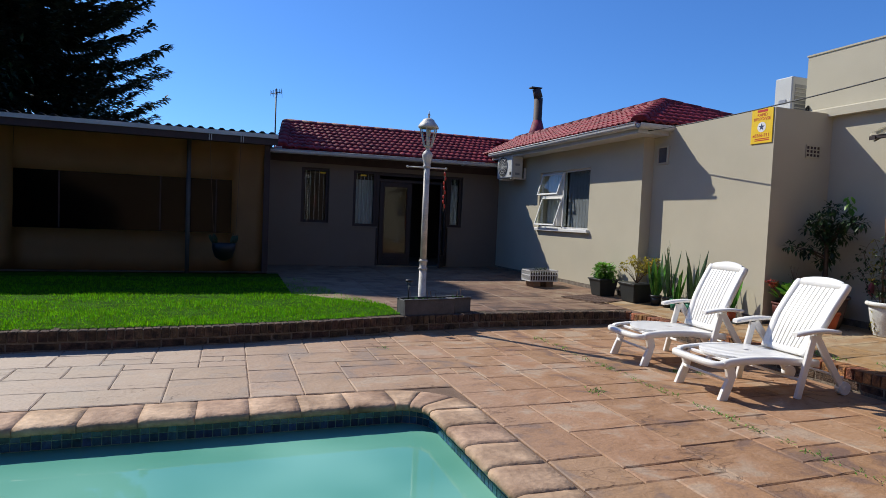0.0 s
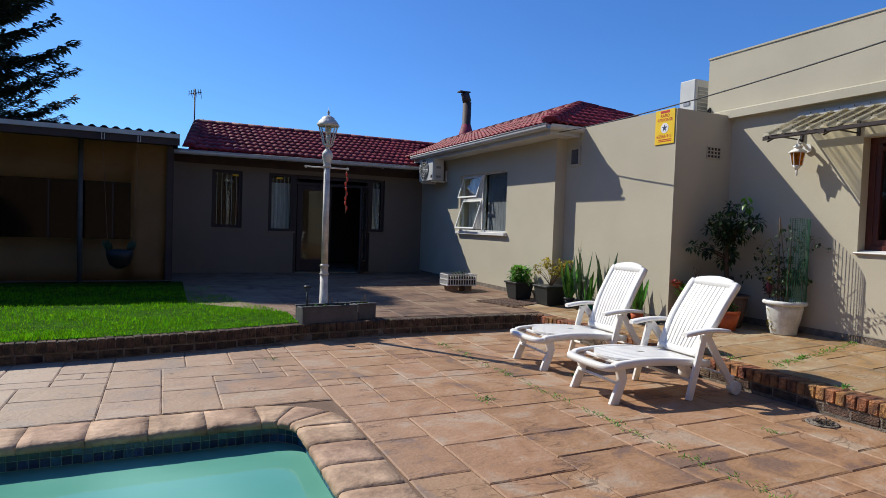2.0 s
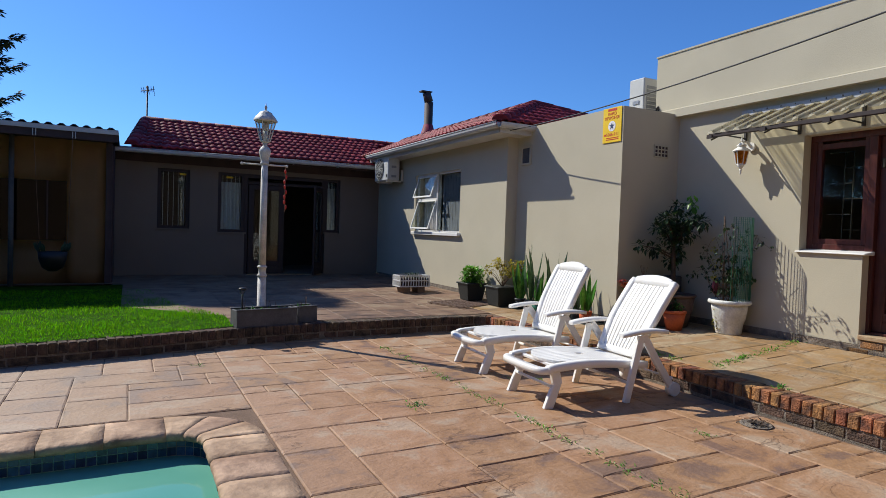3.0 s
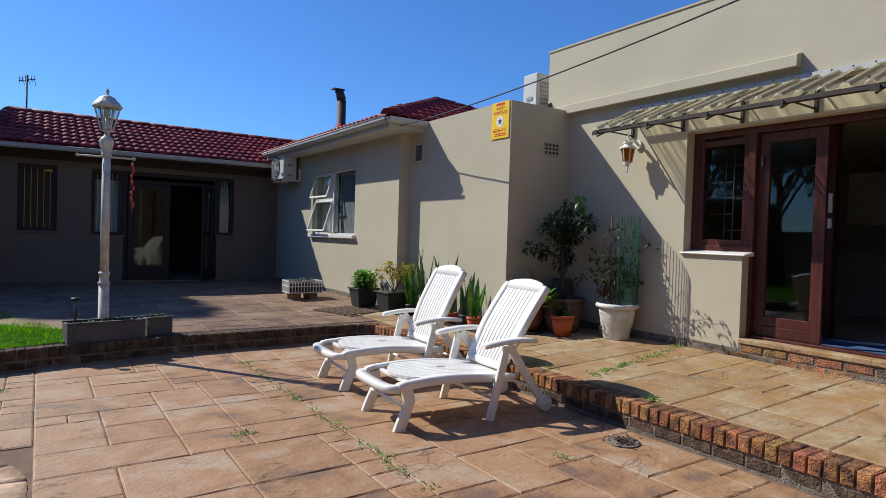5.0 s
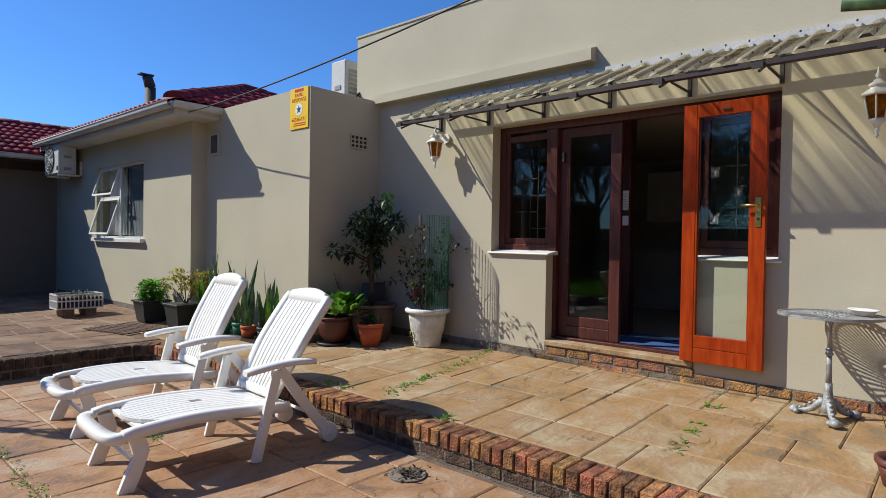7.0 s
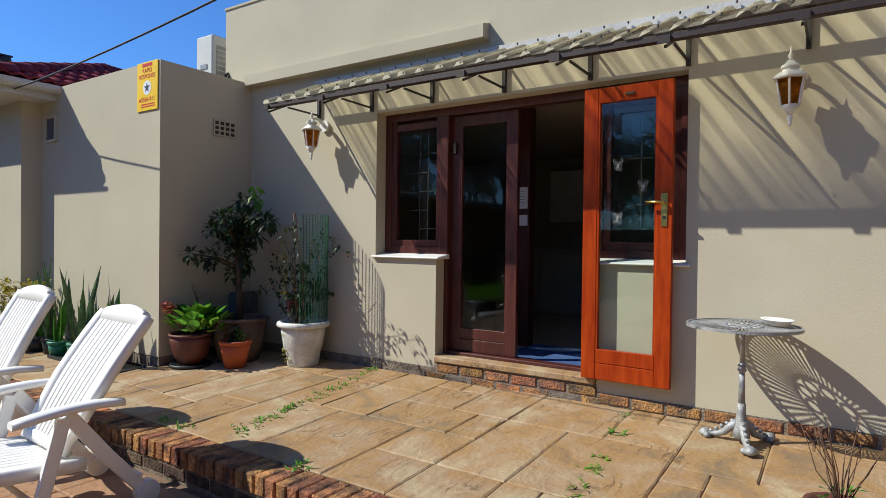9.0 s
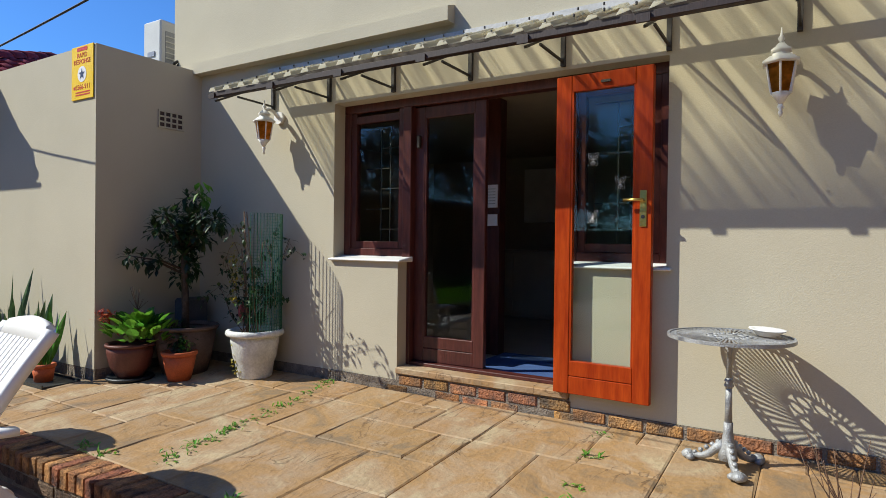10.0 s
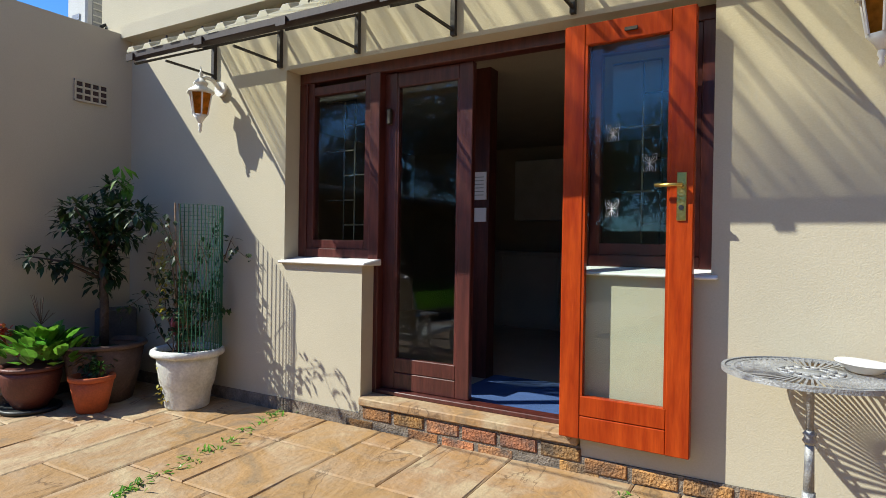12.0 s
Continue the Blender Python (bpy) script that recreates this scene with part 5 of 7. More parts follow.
lamp_post((2.44, 7.68, 0.16)).matrix_basis = pose(2.44, 7.68, 0.16) @ Matrix.Scale(0.975, 4)


def planter_box(at, turn, w, d, h, label):
    ob = thing("planter_box", label, "planter", at, turn, group="grey planters at the lamp post")
    G = M["grey_box"]
    for a, b in (((0, 0, 0), (w, 0.03, h)), ((0, d - 0.03, 0), (w, d, h)), ((0, 0.03, 0), (0.03, d - 0.03, h)), ((w - 0.03, 0.03, 0), (w, d - 0.03, h))):
        solid("side_panel", [(a, b)], G, ob, bevel=0.004)
    solid("rim", [((-0.008, -0.008, h), (w + 0.008, 0.035, h + 0.014)), ((-0.008, d - 0.035, h), (w + 0.008, d + 0.008, h + 0.014))], G, ob, bevel=0.003)
    solid("soil", [((0.03, 0.03, 0.02), (w - 0.03, d - 0.03, h - 0.03))], M["soil"], ob)
    bm = bmesh.new()
    r = random.Random(int(w * 100))
    for k in range(40):
        b = (r.uniform(0.06, w - 0.06), r.uniform(0.05, d - 0.05), h - 0.03)
        leaf(bm, b, rand_dir(r, 0.1), (0, 0, 1), r.uniform(0.03, 0.08), r.uniform(0.015, 0.03))
    part("seedlings", bm, M["leaf_mid"], ob)
    bm = bmesh.new()
    for k in range(5):
        x = r.uniform(0.1, w - 0.1)
        path_tube(bm, [(x, d / 2, h - 0.03), (x + r.uniform(-0.03, 0.03), d / 2 + r.uniform(-0.03, 0.03), h + r.uniform(0.04, 0.12))], 0.003, 5)
    part("stalks", bm, M["twig"], ob)
    return ob


planter_box((2.10, 7.30, 0.185), 8, 0.72, 0.26, 0.21, "long grey cement planter with seedlings at the lamp post")
planter_box((2.86, 7.52, 0.19), 12, 0.26, 0.22, 0.20, "small grey cement planter with a sprouting stem")

so = thing("solar_light", "black solar garden light on a spike", "garden light", (2.17, 7.40, 0.36))
bm = bmesh.new()
tube(bm, (0, 0, 0), (0, 0, 0.22), 0.010, n=8)
part("spike", bm, M["black"], so)
bm = bmesh.new()
lathe(bm, [(0.012, 0.20), (0.03, 0.24), (0.032, 0.27)], n=12)
part("lens", bm, M["lamp_glass"], so)
bm = bmesh.new()
lathe(bm, [(0.045, 0.27), (0.048, 0.285), (0.04, 0.295), (0.01, 0.30)], n=14)
part("cap", bm, M["black"], so)

# ---- the lean-to with canvas blinds ----
shed = thing("lean_to", "dark lean-to with tan canvas blinds and sheet roof", "lean-to", kind="structure")
CY = 12.68


def canvas_piece(x0, x1, z0, z1, nx, nz, seed):
    bm = bmesh.new()
    r = random.Random(seed)
    ph = [r.uniform(0, 6) for _ in range(4)]
    g = [[bm.verts.new((x0 + (x1 - x0) * i / nx, CY + 0.018 * math.sin(i * 0.7 + ph[0]) * math.sin(j * 0.9 + ph[1]) + 0.012 * math.sin((i + j) * 1.3 + ph[2]), z0 + (z1 - z0) * j / nz)) for j in range(nz + 1)] for i in range(nx + 1)]
    for i in range(nx):
        for j in range(nz):
            bm.faces.new((g[i][j], g[i + 1][j], g[i + 1][j + 1], g[i][j + 1])).smooth = True
    bmesh.ops.solidify(bm, geom=bm.faces[:], thickness=0.004)
    return bm


for k, (a, b, c, d) in enumerate(((-9.0, -3.68, 0.24, 2.80), (-3.68, 0.0, 2.05, 2.80), (-3.68, 0.0, 0.24, 1.0), (0.0, 0.60, 0.24, 2.80))):
    part("canvas_blind", canvas_piece(a, b, c, d, max(4, int((b - a) / 0.2)), max(3, int((d - c) / 0.2)), k), M["canvas"], shed, "tan canvas blind")
for a, b in ((-3.68, -2.98), (-2.96, -1.3), (-1.28, -0.30), (-0.28, 0.0)):
    p = solid("vinyl_window", [((a, CY + 0.004, 1.0), (b, CY + 0.008, 2.05))], M["clear_pvc"], shed, "clear vinyl window strip")
    p.visible_shadow = False
for x in (-2.97, -1.29, -0.29):
    solid("seam", [((x - 0.012, CY - 0.006, 1.0), (x + 0.012, CY + 0.002, 2.05))], M["dark_board"], shed)
for x in (-5.0, -0.79):
    bm = bmesh.new()
    tube(bm, (x, CY - 0.14, 0.2), (x, CY - 0.14, 2.86), 0.04, n=12)
    part("post", bm, M["grey_box"], shed, "grey painted steel post")
solid("beam", [((-9, CY - 0.18, 2.78), (0.72, CY - 0.04, 2.92))], M["dark_board"], shed)
# dark strip set in place of the shaded opening beside the canvas
solid("side_post", [((0.60, CY - 0.03, 0.2), (0.70, CY + 0.08, 2.85))], M["dark_board"], shed)
bm = bmesh.new()
prev = None
ys0, ys1 = 11.85, 17.0
n = int(9.9 / 0.045)
for i in range(n + 1):
    x = -9.0 + 9.8 * i / n
    h = 0.018 * (1 if (i % 4) in (1, 2) else -1)
    cur = [bm.verts.new((x, ys0, 2.94 + h)), bm.verts.new((x, ys1, 2.80 + h)), bm.verts.new((x, ys1, 2.79 + h)), bm.verts.new((x, ys0, 2.932 + h))]
    if prev:
        for q in range(4):
            bm.faces.new((prev[q], prev[(q + 1) % 4], cur[(q + 1) % 4], cur[q]))
    prev = cur
part("roof_sheet", bm, M["dark_steel"], shed, "dark ribbed steel roof sheet")
solid("fascia", [((-9, 11.84, 2.84), (0.80, 11.87, 2.915))], M["gutter"], shed, "pale gutter board")
solid("under_board", [((-9, 11.87, 2.72), (0.80, 11.90, 2.84))], M["dark_board"], shed)
solid("ceiling", [((-9, 11.9, 2.86), (0.78, 12.6, 2.88))], M["dark_board"], shed)
solid("side_wall", [((0.62, CY + 0.08, 0.2), (0.72, 17.0, 2.76))], M["dark_board"], shed)
solid("back_wall", [((-9, 16.8, 0.2), (0.62, 17.0, 2.78)), ((-9.2, 12.0, 0.2), (-9.0, 17.0, 2.78))], M["dark_board"], shed)
solid("floor", [((-9, 12.6, 0.1), (0.62, 16.8, 0.21))], M["joint"], shed)
for x in (-0.42, 0.13):
    solid("hook", [((x, 11.825, 2.72), (x + 0.012, 11.845, 2.83)), ((x + 0.04, 11.825, 2.72), (x + 0.052, 11.845, 2.83))], M["gutter"], shed)
# furniture seen dimly through the vinyl
tb = thing("garden_table", "dim wooden table inside the lean-to", "table", (-2.4, 14.2, 0.21))
solid("tabletop", [((-0.7, -0.45, 0.70), (0.7, 0.45, 0.74))], M["wood_block"], tb, bevel=0.005)
for a in (-0.62, 0.56):
    for b in (-0.38, 0.32):
        solid("leg", [((a, b, 0), (a + 0.06, b + 0.06, 0.70))], M["wood_block"], tb)

# hanging basket in front of the blind
hb = thing("hanging_basket", "black hanging basket on two thin straps from the eave", "hanging basket", (-0.12, 11.83, 0))
for x in (-0.18, 0.20):
    bm = bmesh.new()
    tube(bm, (x + (-0.1 if x < 0 else 0.06), 0, 2.74), (x, 0, 0.90), 0.004, n=5)
    part("strap", bm, M["pot_brown"], hb)
bm = bmesh.new()
lathe(bm, [(0.06, 0.52), (0.15, 0.58), (0.20, 0.72), (0.21, 0.84), (0.19, 0.84), (0.17, 0.75)], n=16)
part("basket", bm, M["black"], hb)
bm = bmesh.new()
r = random.Random(5)
for s in (-1, 1):
    for k in range(24):
        leaf(bm, (s * 0.16 + r.uniform(-0.05, 0.05), r.uniform(-0.05, 0.05), 0.84), (s * r.uniform(0.1, 0.5), r.uniform(-0.3, 0.3), 1), (0, -1, 0), r.uniform(0.08, 0.2), 0.03)
part("fern", bm, M["leaf_dark"], hb)

# ---- roof things ----
ch = thing("chimney_flue", "dark red steel flue pipe with a raised cowl on the roof", "chimney", (10.75, 20.3, -0.06))
bm = bmesh.new()
tube(bm, (0, 0, 0), (0, 0, 6.18), 0.16, n=14)
part("pipe", bm, M["dark_board"], ch)
bm = bmesh.new()
lathe(bm, [(0.40, 4.61), (0.28, 4.96), (0.17, 5.36)], n=14)
part("flashing", bm, M["roof_tile"], ch)
bm = bmesh.new()
tube(bm, (0, 0, 6.18), (-0.12, -0.02, 6.52), 0.165, 0.15, n=14)
box(bm, (-0.36, -0.15, 6.52), (0.06, 0.13, 6.56))
part("cowl", bm, M["dark_board"], ch)

an = thing("tv_antenna", "thin rooftop aerial with many short rods", "antenna", (1.47, 23.2, -0.06))
bm = bmesh.new()
tube(bm, (0, 0, 0), (0, 0, 6.06), 0.026, n=8)
part("mast", bm, M["iron"], an)
bm = bmesh.new()
tube(bm, (-0.20, 0, 5.85), (0.22, 0.05, 5.97), 0.014, n=6)
part("boom", bm, M["iron"], an)
for k in range(6):
    x = -0.19 + 0.075 * k
    bm = bmesh.new()
    tube(bm, (x, -0.25, 5.91 + 0.04 * (k % 3)), (x + 0.05, 0.25, 5.91 - 0.12 * (k % 2)), 0.007, n=5)
    tube(bm, (x, 0, 5.78 + 0.02 * k), (x, 0, 5.98 + 0.02 * k), 0.007, n=5)
    part("rod", bm, M["iron"], an)


def aircon(at, turn, w, h, d, label, bracket):
    ob = thing("air_conditioner", label, "air conditioner", at, turn)
    solid("casing", [((0, 0, 0), (w, d, h))], M["ac"], ob, bevel=0.015)
    # solid black disc paints the dark recess behind the grille
    bm = bmesh.new()
    tube(bm, (w * 0.40, -0.012, h * 0.5), (w * 0.40, 0.0, h * 0.5), h * 0.42, n=28)
    part("fan_opening", bm, M["black"], ob)
    for k in range(4):
        bm = bmesh.new()
        rr = h * 0.42 * (k + 1) / 4
        pts = [(w * 0.40 + rr * math.cos(t), -0.02, h * 0.5 + rr * math.sin(t)) for t in (2 * math.pi * i / 24 for i in range(25))]
        path_tube(bm, pts, 0.005, 5)
        part("grille_ring", bm, M["ac"], ob)
    for k in range(6):
        bm = bmesh.new()
        t = math.pi * k / 6
        c, s = math.cos(t) * h * 0.42, math.sin(t) * h * 0.42
        tube(bm, (w * 0.40 - c, -0.02, h * 0.5 - s), (w * 0.40 + c, -0.02, h * 0.5 + s), 0.004, n=5)
        part("grille_spoke", bm, M["ac"], ob)
    for z in (0.12, 0.5):
        solid("side_handle", [((w + 0.0005, d * 0.3, h * z), (w + 0.010, d * 0.7, h * z + 0.05))], M["galv"], ob)
    solid("rear_grille", [((w * 0.55, d + 0.0005, h * 0.15), (w * 0.93, d + 0.006, h * 0.85))], M["galv"], ob)
    for k in range(9):
        solid("rear_fin", [((w * 0.55, d + 0.0065, h * (0.17 + 0.075 * k)), (w * 0.93, d + 0.014, h * (0.185 + 0.075 * k)))], M["ac"], ob)
    solid("badge", [((w * 0.86, -0.004, h * 0.12), (w * 0.96, -0.0005, h * 0.24))], M["black"], ob)
    if bracket:
        for x in (0.08, w - 0.12):
            solid("bracket", [((x, 0.02, -0.03), (x + 0.04, d + 0.12, 0.0)), ((x, d + 0.08, -0.03), (x + 0.04, d + 0.12, 0.25))], M["white_paint"], ob)
    return ob


aircon((6.05, 13.36, 2.48), -90, 0.80, 0.55, 0.28, "white air-conditioner unit with round fan grille on wall brackets", True)
aircon((8.48, 7.0, 3.0), 180, 0.80, 0.76, 0.30, "pale air-conditioner unit on the annexe roof with black pipes", False)
cab = thing("pipe_bundle", "black insulated pipes looped beside the rooftop unit", "pipes", (7.62, 6.45, 3.1))
for k in range(4):
    bm = bmesh.new()
    path_tube(bm, [(0.02 * k, 0.02 * k, 0.0), (0.03 + 0.05 * k, -0.04, 0.14), (0.10, -0.02 + 0.02 * k, 0.20 - 0.03 * k), (0.14, 0.02, 0.05), (0.20, 0.0, 0.0)], 0.018, 6)
    part("pipe", bm, M["black"], cab)

# overhead cable from the eave corner
cb = thing("cable", "thin black cable sagging over the patio", "cable")
bm = bmesh.new()
path_tube(bm, [(6.25 - 0.12 * u + 0.0075 * u * u, 8.05 - u, 3.0 - 0.052 * u + 0.0125 * u * u) for u in [0.6 * k for k in range(21)]], 0.008, 5)
part("wire", bm, M["black"], cb)
solid("anchor_post", [((5.84, -4.0, 0.2), (5.92, -3.92, 4.2))], M["galv"], cb)

# ---- sign on the annexe ----
sg = thing("security_sign", "yellow alarm company sign with red lettering on the wall", "sign", (BX - 0.012, 6.40, 2.645), -90)
solid("board", [((0, 0, 0), (0.345, 0.008, 0.46))], M["yellow"], sg, bevel=0.002)


def letters(text, x, z, size, material):
    cu = bpy.data.curves.new("lettering", "FONT")
    cu.body, cu.size, cu.align_x, cu.extrude = text, size, "CENTER", 0.0008
    tmp = bpy.data.objects.new("lettering", cu)
    scene.collection.objects.link(tmp)
    me = bpy.data.meshes.new_from_object(tmp.evaluated_get(bpy.context.evaluated_depsgraph_get()))
    bpy.data.objects.remove(tmp)
    me.materials.clear()
    me.materials.append(material)
    ob = new("lettering", me)
    ob.parent = sg
    ob.matrix_basis = pose(x, -0.001, z, 90, 0, 0)
    return ob


bpy.context.view_layer.update()
letters("RAPID", 0.172, 0.36, 0.058, M["red_ink"])
letters("RESPONSE", 0.172, 0.305, 0.058, M["red_ink"])
letters("5566-911", 0.185, 0.085, 0.062, M["red_ink"])
solid("brand_bar", [((0.09, -0.0015, 0.415), (0.255, -0.0002, 0.447))], M["red_ink"], sg)
bm = bmesh.new()
tube(bm, (0.172, -0.002, 0.215), (0.172, 0.0, 0.215), 0.068, n=32)
part("badge", bm, M["white_ink"], sg)
bm = bmesh.new()
star = [bm.verts.new((0.172 + (0.052 if k % 2 == 0 else 0.021) * math.sin(math.pi * k / 5), -0.0035, 0.215 + (0.052 if k % 2 == 0 else 0.021) * math.cos(math.pi * k / 5))) for k in range(10)]
bm.faces.new(star)
part("star", bm, M["blue_ink"], sg)
for k in range(2):
    solid("print_line", [((0.07, -0.0015, 0.055 - 0.022 * k), (0.30, -0.0002, 0.066 - 0.022 * k))], M["red_ink"], sg)
solid("print_mark", [((0.035, -0.0015, 0.09), (0.065, -0.0002, 0.115))], M["red_ink"], sg)


# ---- pots and plants ----
def pot_round(ob, r_top, r_low, h, material, rim=0.02, label=""):
    bm = bmesh.new()
    lathe(bm, [(r_low, 0), (r_low + (r_top - r_low) * 0.55, h * 0.45), (r_top * 0.985, h - 0.035)], n=28)
    part("pot", bm, material, ob, label)
    bm = bmesh.new()
    lathe(bm, [(r_top * 0.97, h - 0.035), (r_top + rim * 0.6, h - 0.03), (r_top + rim, h - 0.015), (r_top + rim * 0.6, h), (r_top - 0.012, h), (r_top - 0.03, h - 0.03)], n=28, close=False)
    part("rim", bm, material, ob)
    bm = bmesh.new()
    lathe(bm, [(r_top - 0.02, h - 0.045), (0.02, h - 0.03)], n=20)
    part("soil", bm, M["soil"], ob)


def leaf_ball(bm, c, rad, n, length, width, seed, squash=1.0, bend=0.3):
    """Leaves scattered through an uneven rounded clump, pointing outward."""
    r = random.Random(seed)
    for k in range(n):
        d = rand_dir(r, -0.6)
        f = r.uniform(0.45, 1.05) * (0.8 + 0.3 * math.sin(d.x * 5 + seed) * math.cos(d.y * 4))
        p = Vector(c) + Vector((d.x * rad * f, d.y * rad * f, d.z * rad * squash * f))
        w = (d + rand_dir(r) * 0.7).normalized()
        leaf(bm, p, w, (0, 0, 1), length * r.uniform(0.6, 1.2), width * r.uniform(0.7, 1.2), bend)


def potted(name, label, at, group=""):
    return thing(name, label, "potted plant", (at[0], at[1], upper_z(at[0], at[1])), group=group)


def square_pot(ob, r0, r1, h, material):
    bm = bmesh.new()
    for a, b, z0_, z1_ in ((r0, r1, 0, h),):
        lo = [bm.verts.new((x * a, y * a, z0_)) for x, y in ((-1, -1), (1, -1), (1, 1), (-1, 1))]
        hi = [bm.verts.new((x * b, y * b, z1_)) for x, y in ((-1, -1), (1, -1), (1, 1), (-1, 1))]
        bm.faces.new(lo[::-1])
        bm.faces.new(hi)
        for k in range(4):
            bm.faces.new((lo[k], lo[(k + 1) % 4], hi[(k + 1) % 4], hi[k]))
    bmesh.ops.bevel(bm, geom=bm.edges[:], offset=0.012, segments=2, affect="EDGES")
    part("pot", bm, material, ob)
    bm = bmesh.new()
    t = r1 + 0.012
    for a, b in (((-t, -t, h - 0.025), (t, -t + 0.03, h)), ((-t, t - 0.03, h - 0.025), (t, t, h)), ((-t, -t + 0.03, h - 0.025), (-t + 0.03, t - 0.03, h)), ((t - 0.03, -t + 0.03, h - 0.025), (t, t - 0.03, h))):
        box(bm, a, b, 0.004)
    part("rim", bm, material, ob)
    solid("soil", [((-r1 + 0.02, -r1 + 0.02, h - 0.02), (r1 - 0.02, r1 - 0.02, h - 0.012))], M["soil"], ob)


pl = potted("basil_plant", "bushy green herb in a square black pot by the wall", (6.16, 8.92))
square_pot(pl, 0.14, 0.185, 0.30, M["pot_black"])
bm = bmesh.new()
leaf_ball(bm, (0, 0, 0.41), 0.235, 620, 0.075, 0.048, 4, 0.8)
part("foliage", bm, M["leaf_bright"], pl)

pl = potted("croton_plant", "sparse yellow-leaved shrub in a black tub", (6.28, 8.16))
square_pot(pl, 0.165, 0.205, 0.31, M["pot_black"])
bm = bmesh.new()
r = random.Random(8)
tips = []
for k in range(16):
    d = Vector((r.uniform(-0.25, 0.25), r.uniform(-0.25, 0.28), r.uniform(0.22, 0.40)))
    path_tube(bm, [(0, 0, 0.29), tuple(Vector((0, 0, 0.29)) + d * 0.5 + Vector((0, 0, 0.04))), tuple(Vector((0, 0, 0.29)) + d)], 0.005, 5, 0.002)
    tips.append(Vector((0, 0, 0.29)) + d)
part("stems", bm, M["twig"], pl)
bm = bmesh.new()
for t in tips:
    if t.y < 0.10:
        leaf_ball(bm, t, 0.085, 44, 0.06, 0.034, int(t.x * 1000) % 97)
part("foliage", bm, M["leaf_yellow"], pl)


def snake_plant(at, n, h, seed, potm, label):
    ob = potted("snake_plant", label, at, "snake plants along the wall")
    pot_round(ob, 0.085, 0.065, 0.16, potm, 0.008)
    bm = bmesh.new()
    r = random.Random(seed)
    for k in range(n):
        a = r.uniform(0, 6.28)
        lean = r.uniform(0.05, 0.3)
        hh = h * r.uniform(0.65, 1.15)
        leaf(bm, (0.03 * math.cos(a), 0.03 * math.sin(a), 0.13), (math.cos(a) * lean, math.sin(a) * lean, 1), (math.cos(a + 0.8), math.sin(a + 0.8), 0.1), hh, 0.065, r.uniform(-0.05, 0.22), 4)
    part("leaves", bm, M["leaf_snake"] if seed % 2 else M["leaf_mid"], ob)
    return ob


for at, n, h, seed, pm, lab in (((6.36, 7.78), 8, 0.62, 2, "pot_black", "green snake plant in a small black pot"), ((6.40, 7.55), 9, 0.82, 3, "pot_black", "tall snake plant with upright pointed leaves"),
                                ((6.36, 7.32), 7, 0.45, 4, "pot_green", "snake plant in a small green pot"), ((6.42, 7.06), 6, 0.75, 5, "pot_green", "thin snake plant in a green pot"),
                                ((6.38, 6.80), 6, 0.48, 7, "terracotta", "snake plant in a small terracotta pot"), ((6.44, 6.55), 8, 0.55, 9, "pot_black", "snake plant in a small black pot"),
                                ((6.40, 6.32), 7, 0.50, 10, "terracotta", "bright snake plant in a terracotta pot")):
    snake_plant(at, n, h, seed, M[pm], lab)
tr = thing("plant_tray", "long black drip tray under the small pots", "tray", (6.42, 6.7, upper_z(6.42, 6.7)))
solid("tray", [((-0.14, -0.62, 0.0), (0.14, 0.62, 0.012)), ((-0.15, -0.63, 0.0), (-0.14, 0.63, 0.03)), ((0.14, -0.63, 0.0), (0.15, 0.63, 0.03))], M["pot_black"], tr)

# citrus tree in a big pot in the corner
pl = potted("citrus_tree", "small dark-leaved citrus tree in a large brown pot", (7.24, 5.62))
pot_round(pl, 0.27, 0.19, 0.42, M["pot_brown"], 0.02)
bm = bmesh.new()
path_tube(bm, [(0, 0, 0.38), (0.01, 0.02, 0.7), (-0.02, 0.0, 1.0), (0.02, 0.01, 1.3)], 0.035, 8, 0.022)
limbs = []
r = random.Random(21)
for k, (d, z) in enumerate((((-0.34, 0.20, 0.10), 0.90), ((-0.24, 0.10, 0.28), 1.02), ((0.24, -0.16, 0.30), 1.05), ((0.02, 0.22, 0.36), 1.08), ((-0.05, -0.30, 0.34), 1.08), ((0.1, 0.05, 0.44), 1.15), ((-0.30, -0.08, 0.38), 1.05), ((0.18, 0.2, 0.26), 1.08), ((-0.42, 0.30, 0.20), 0.86), ((0.0, -0.42, 0.30), 1.1))):
    s = Vector((0, 0, z))
    e = s + Vector(d) * 0.86
    path_tube(bm, [tuple(s), tuple(s + Vector(d) * 0.5 + Vector((0, 0, 0.04))), tuple(e)], 0.014, 6, 0.005)
    limbs.append(e)
part("trunk", bm, M["bark"], pl)
bm = bmesh.new()
for k, e in enumerate(limbs):
    leaf_ball(bm, e, 0.12 if e.z > 1.2 else 0.09, 56 if e.z > 1.2 else 20, 0.085, 0.036, 30 + k, 0.7, 0.4)
    leaf_ball(bm, e * 0.6 + Vector((0, 0, 0.38)), 0.09, 24, 0.08, 0.036, 80 + k, 0.9, 0.4)
for k in range(7):
    leaf_ball(bm, (0.05 * math.sin(k * 2.1), 0.06 * math.cos(k * 1.7), 0.84 + 0.08 * k), 0.11, 42, 0.09, 0.042, 300 + k, 0.9, 0.4)
part("crown", bm, M["leaf_dark"], pl)
bm = bmesh.new()
r = random.Random(4)
for k in range(16):
    leaf(bm, (-0.05 + r.uniform(-0.06, 0.06), -0.26 + r.uniform(-0.05, 0.05), 1.60 + r.uniform(-0.07, 0.08)), rand_dir(r), (0, 0, 1), 0.11, 0.05, 0.35)
part("new_growth", bm, M["leaf_bright"], pl)

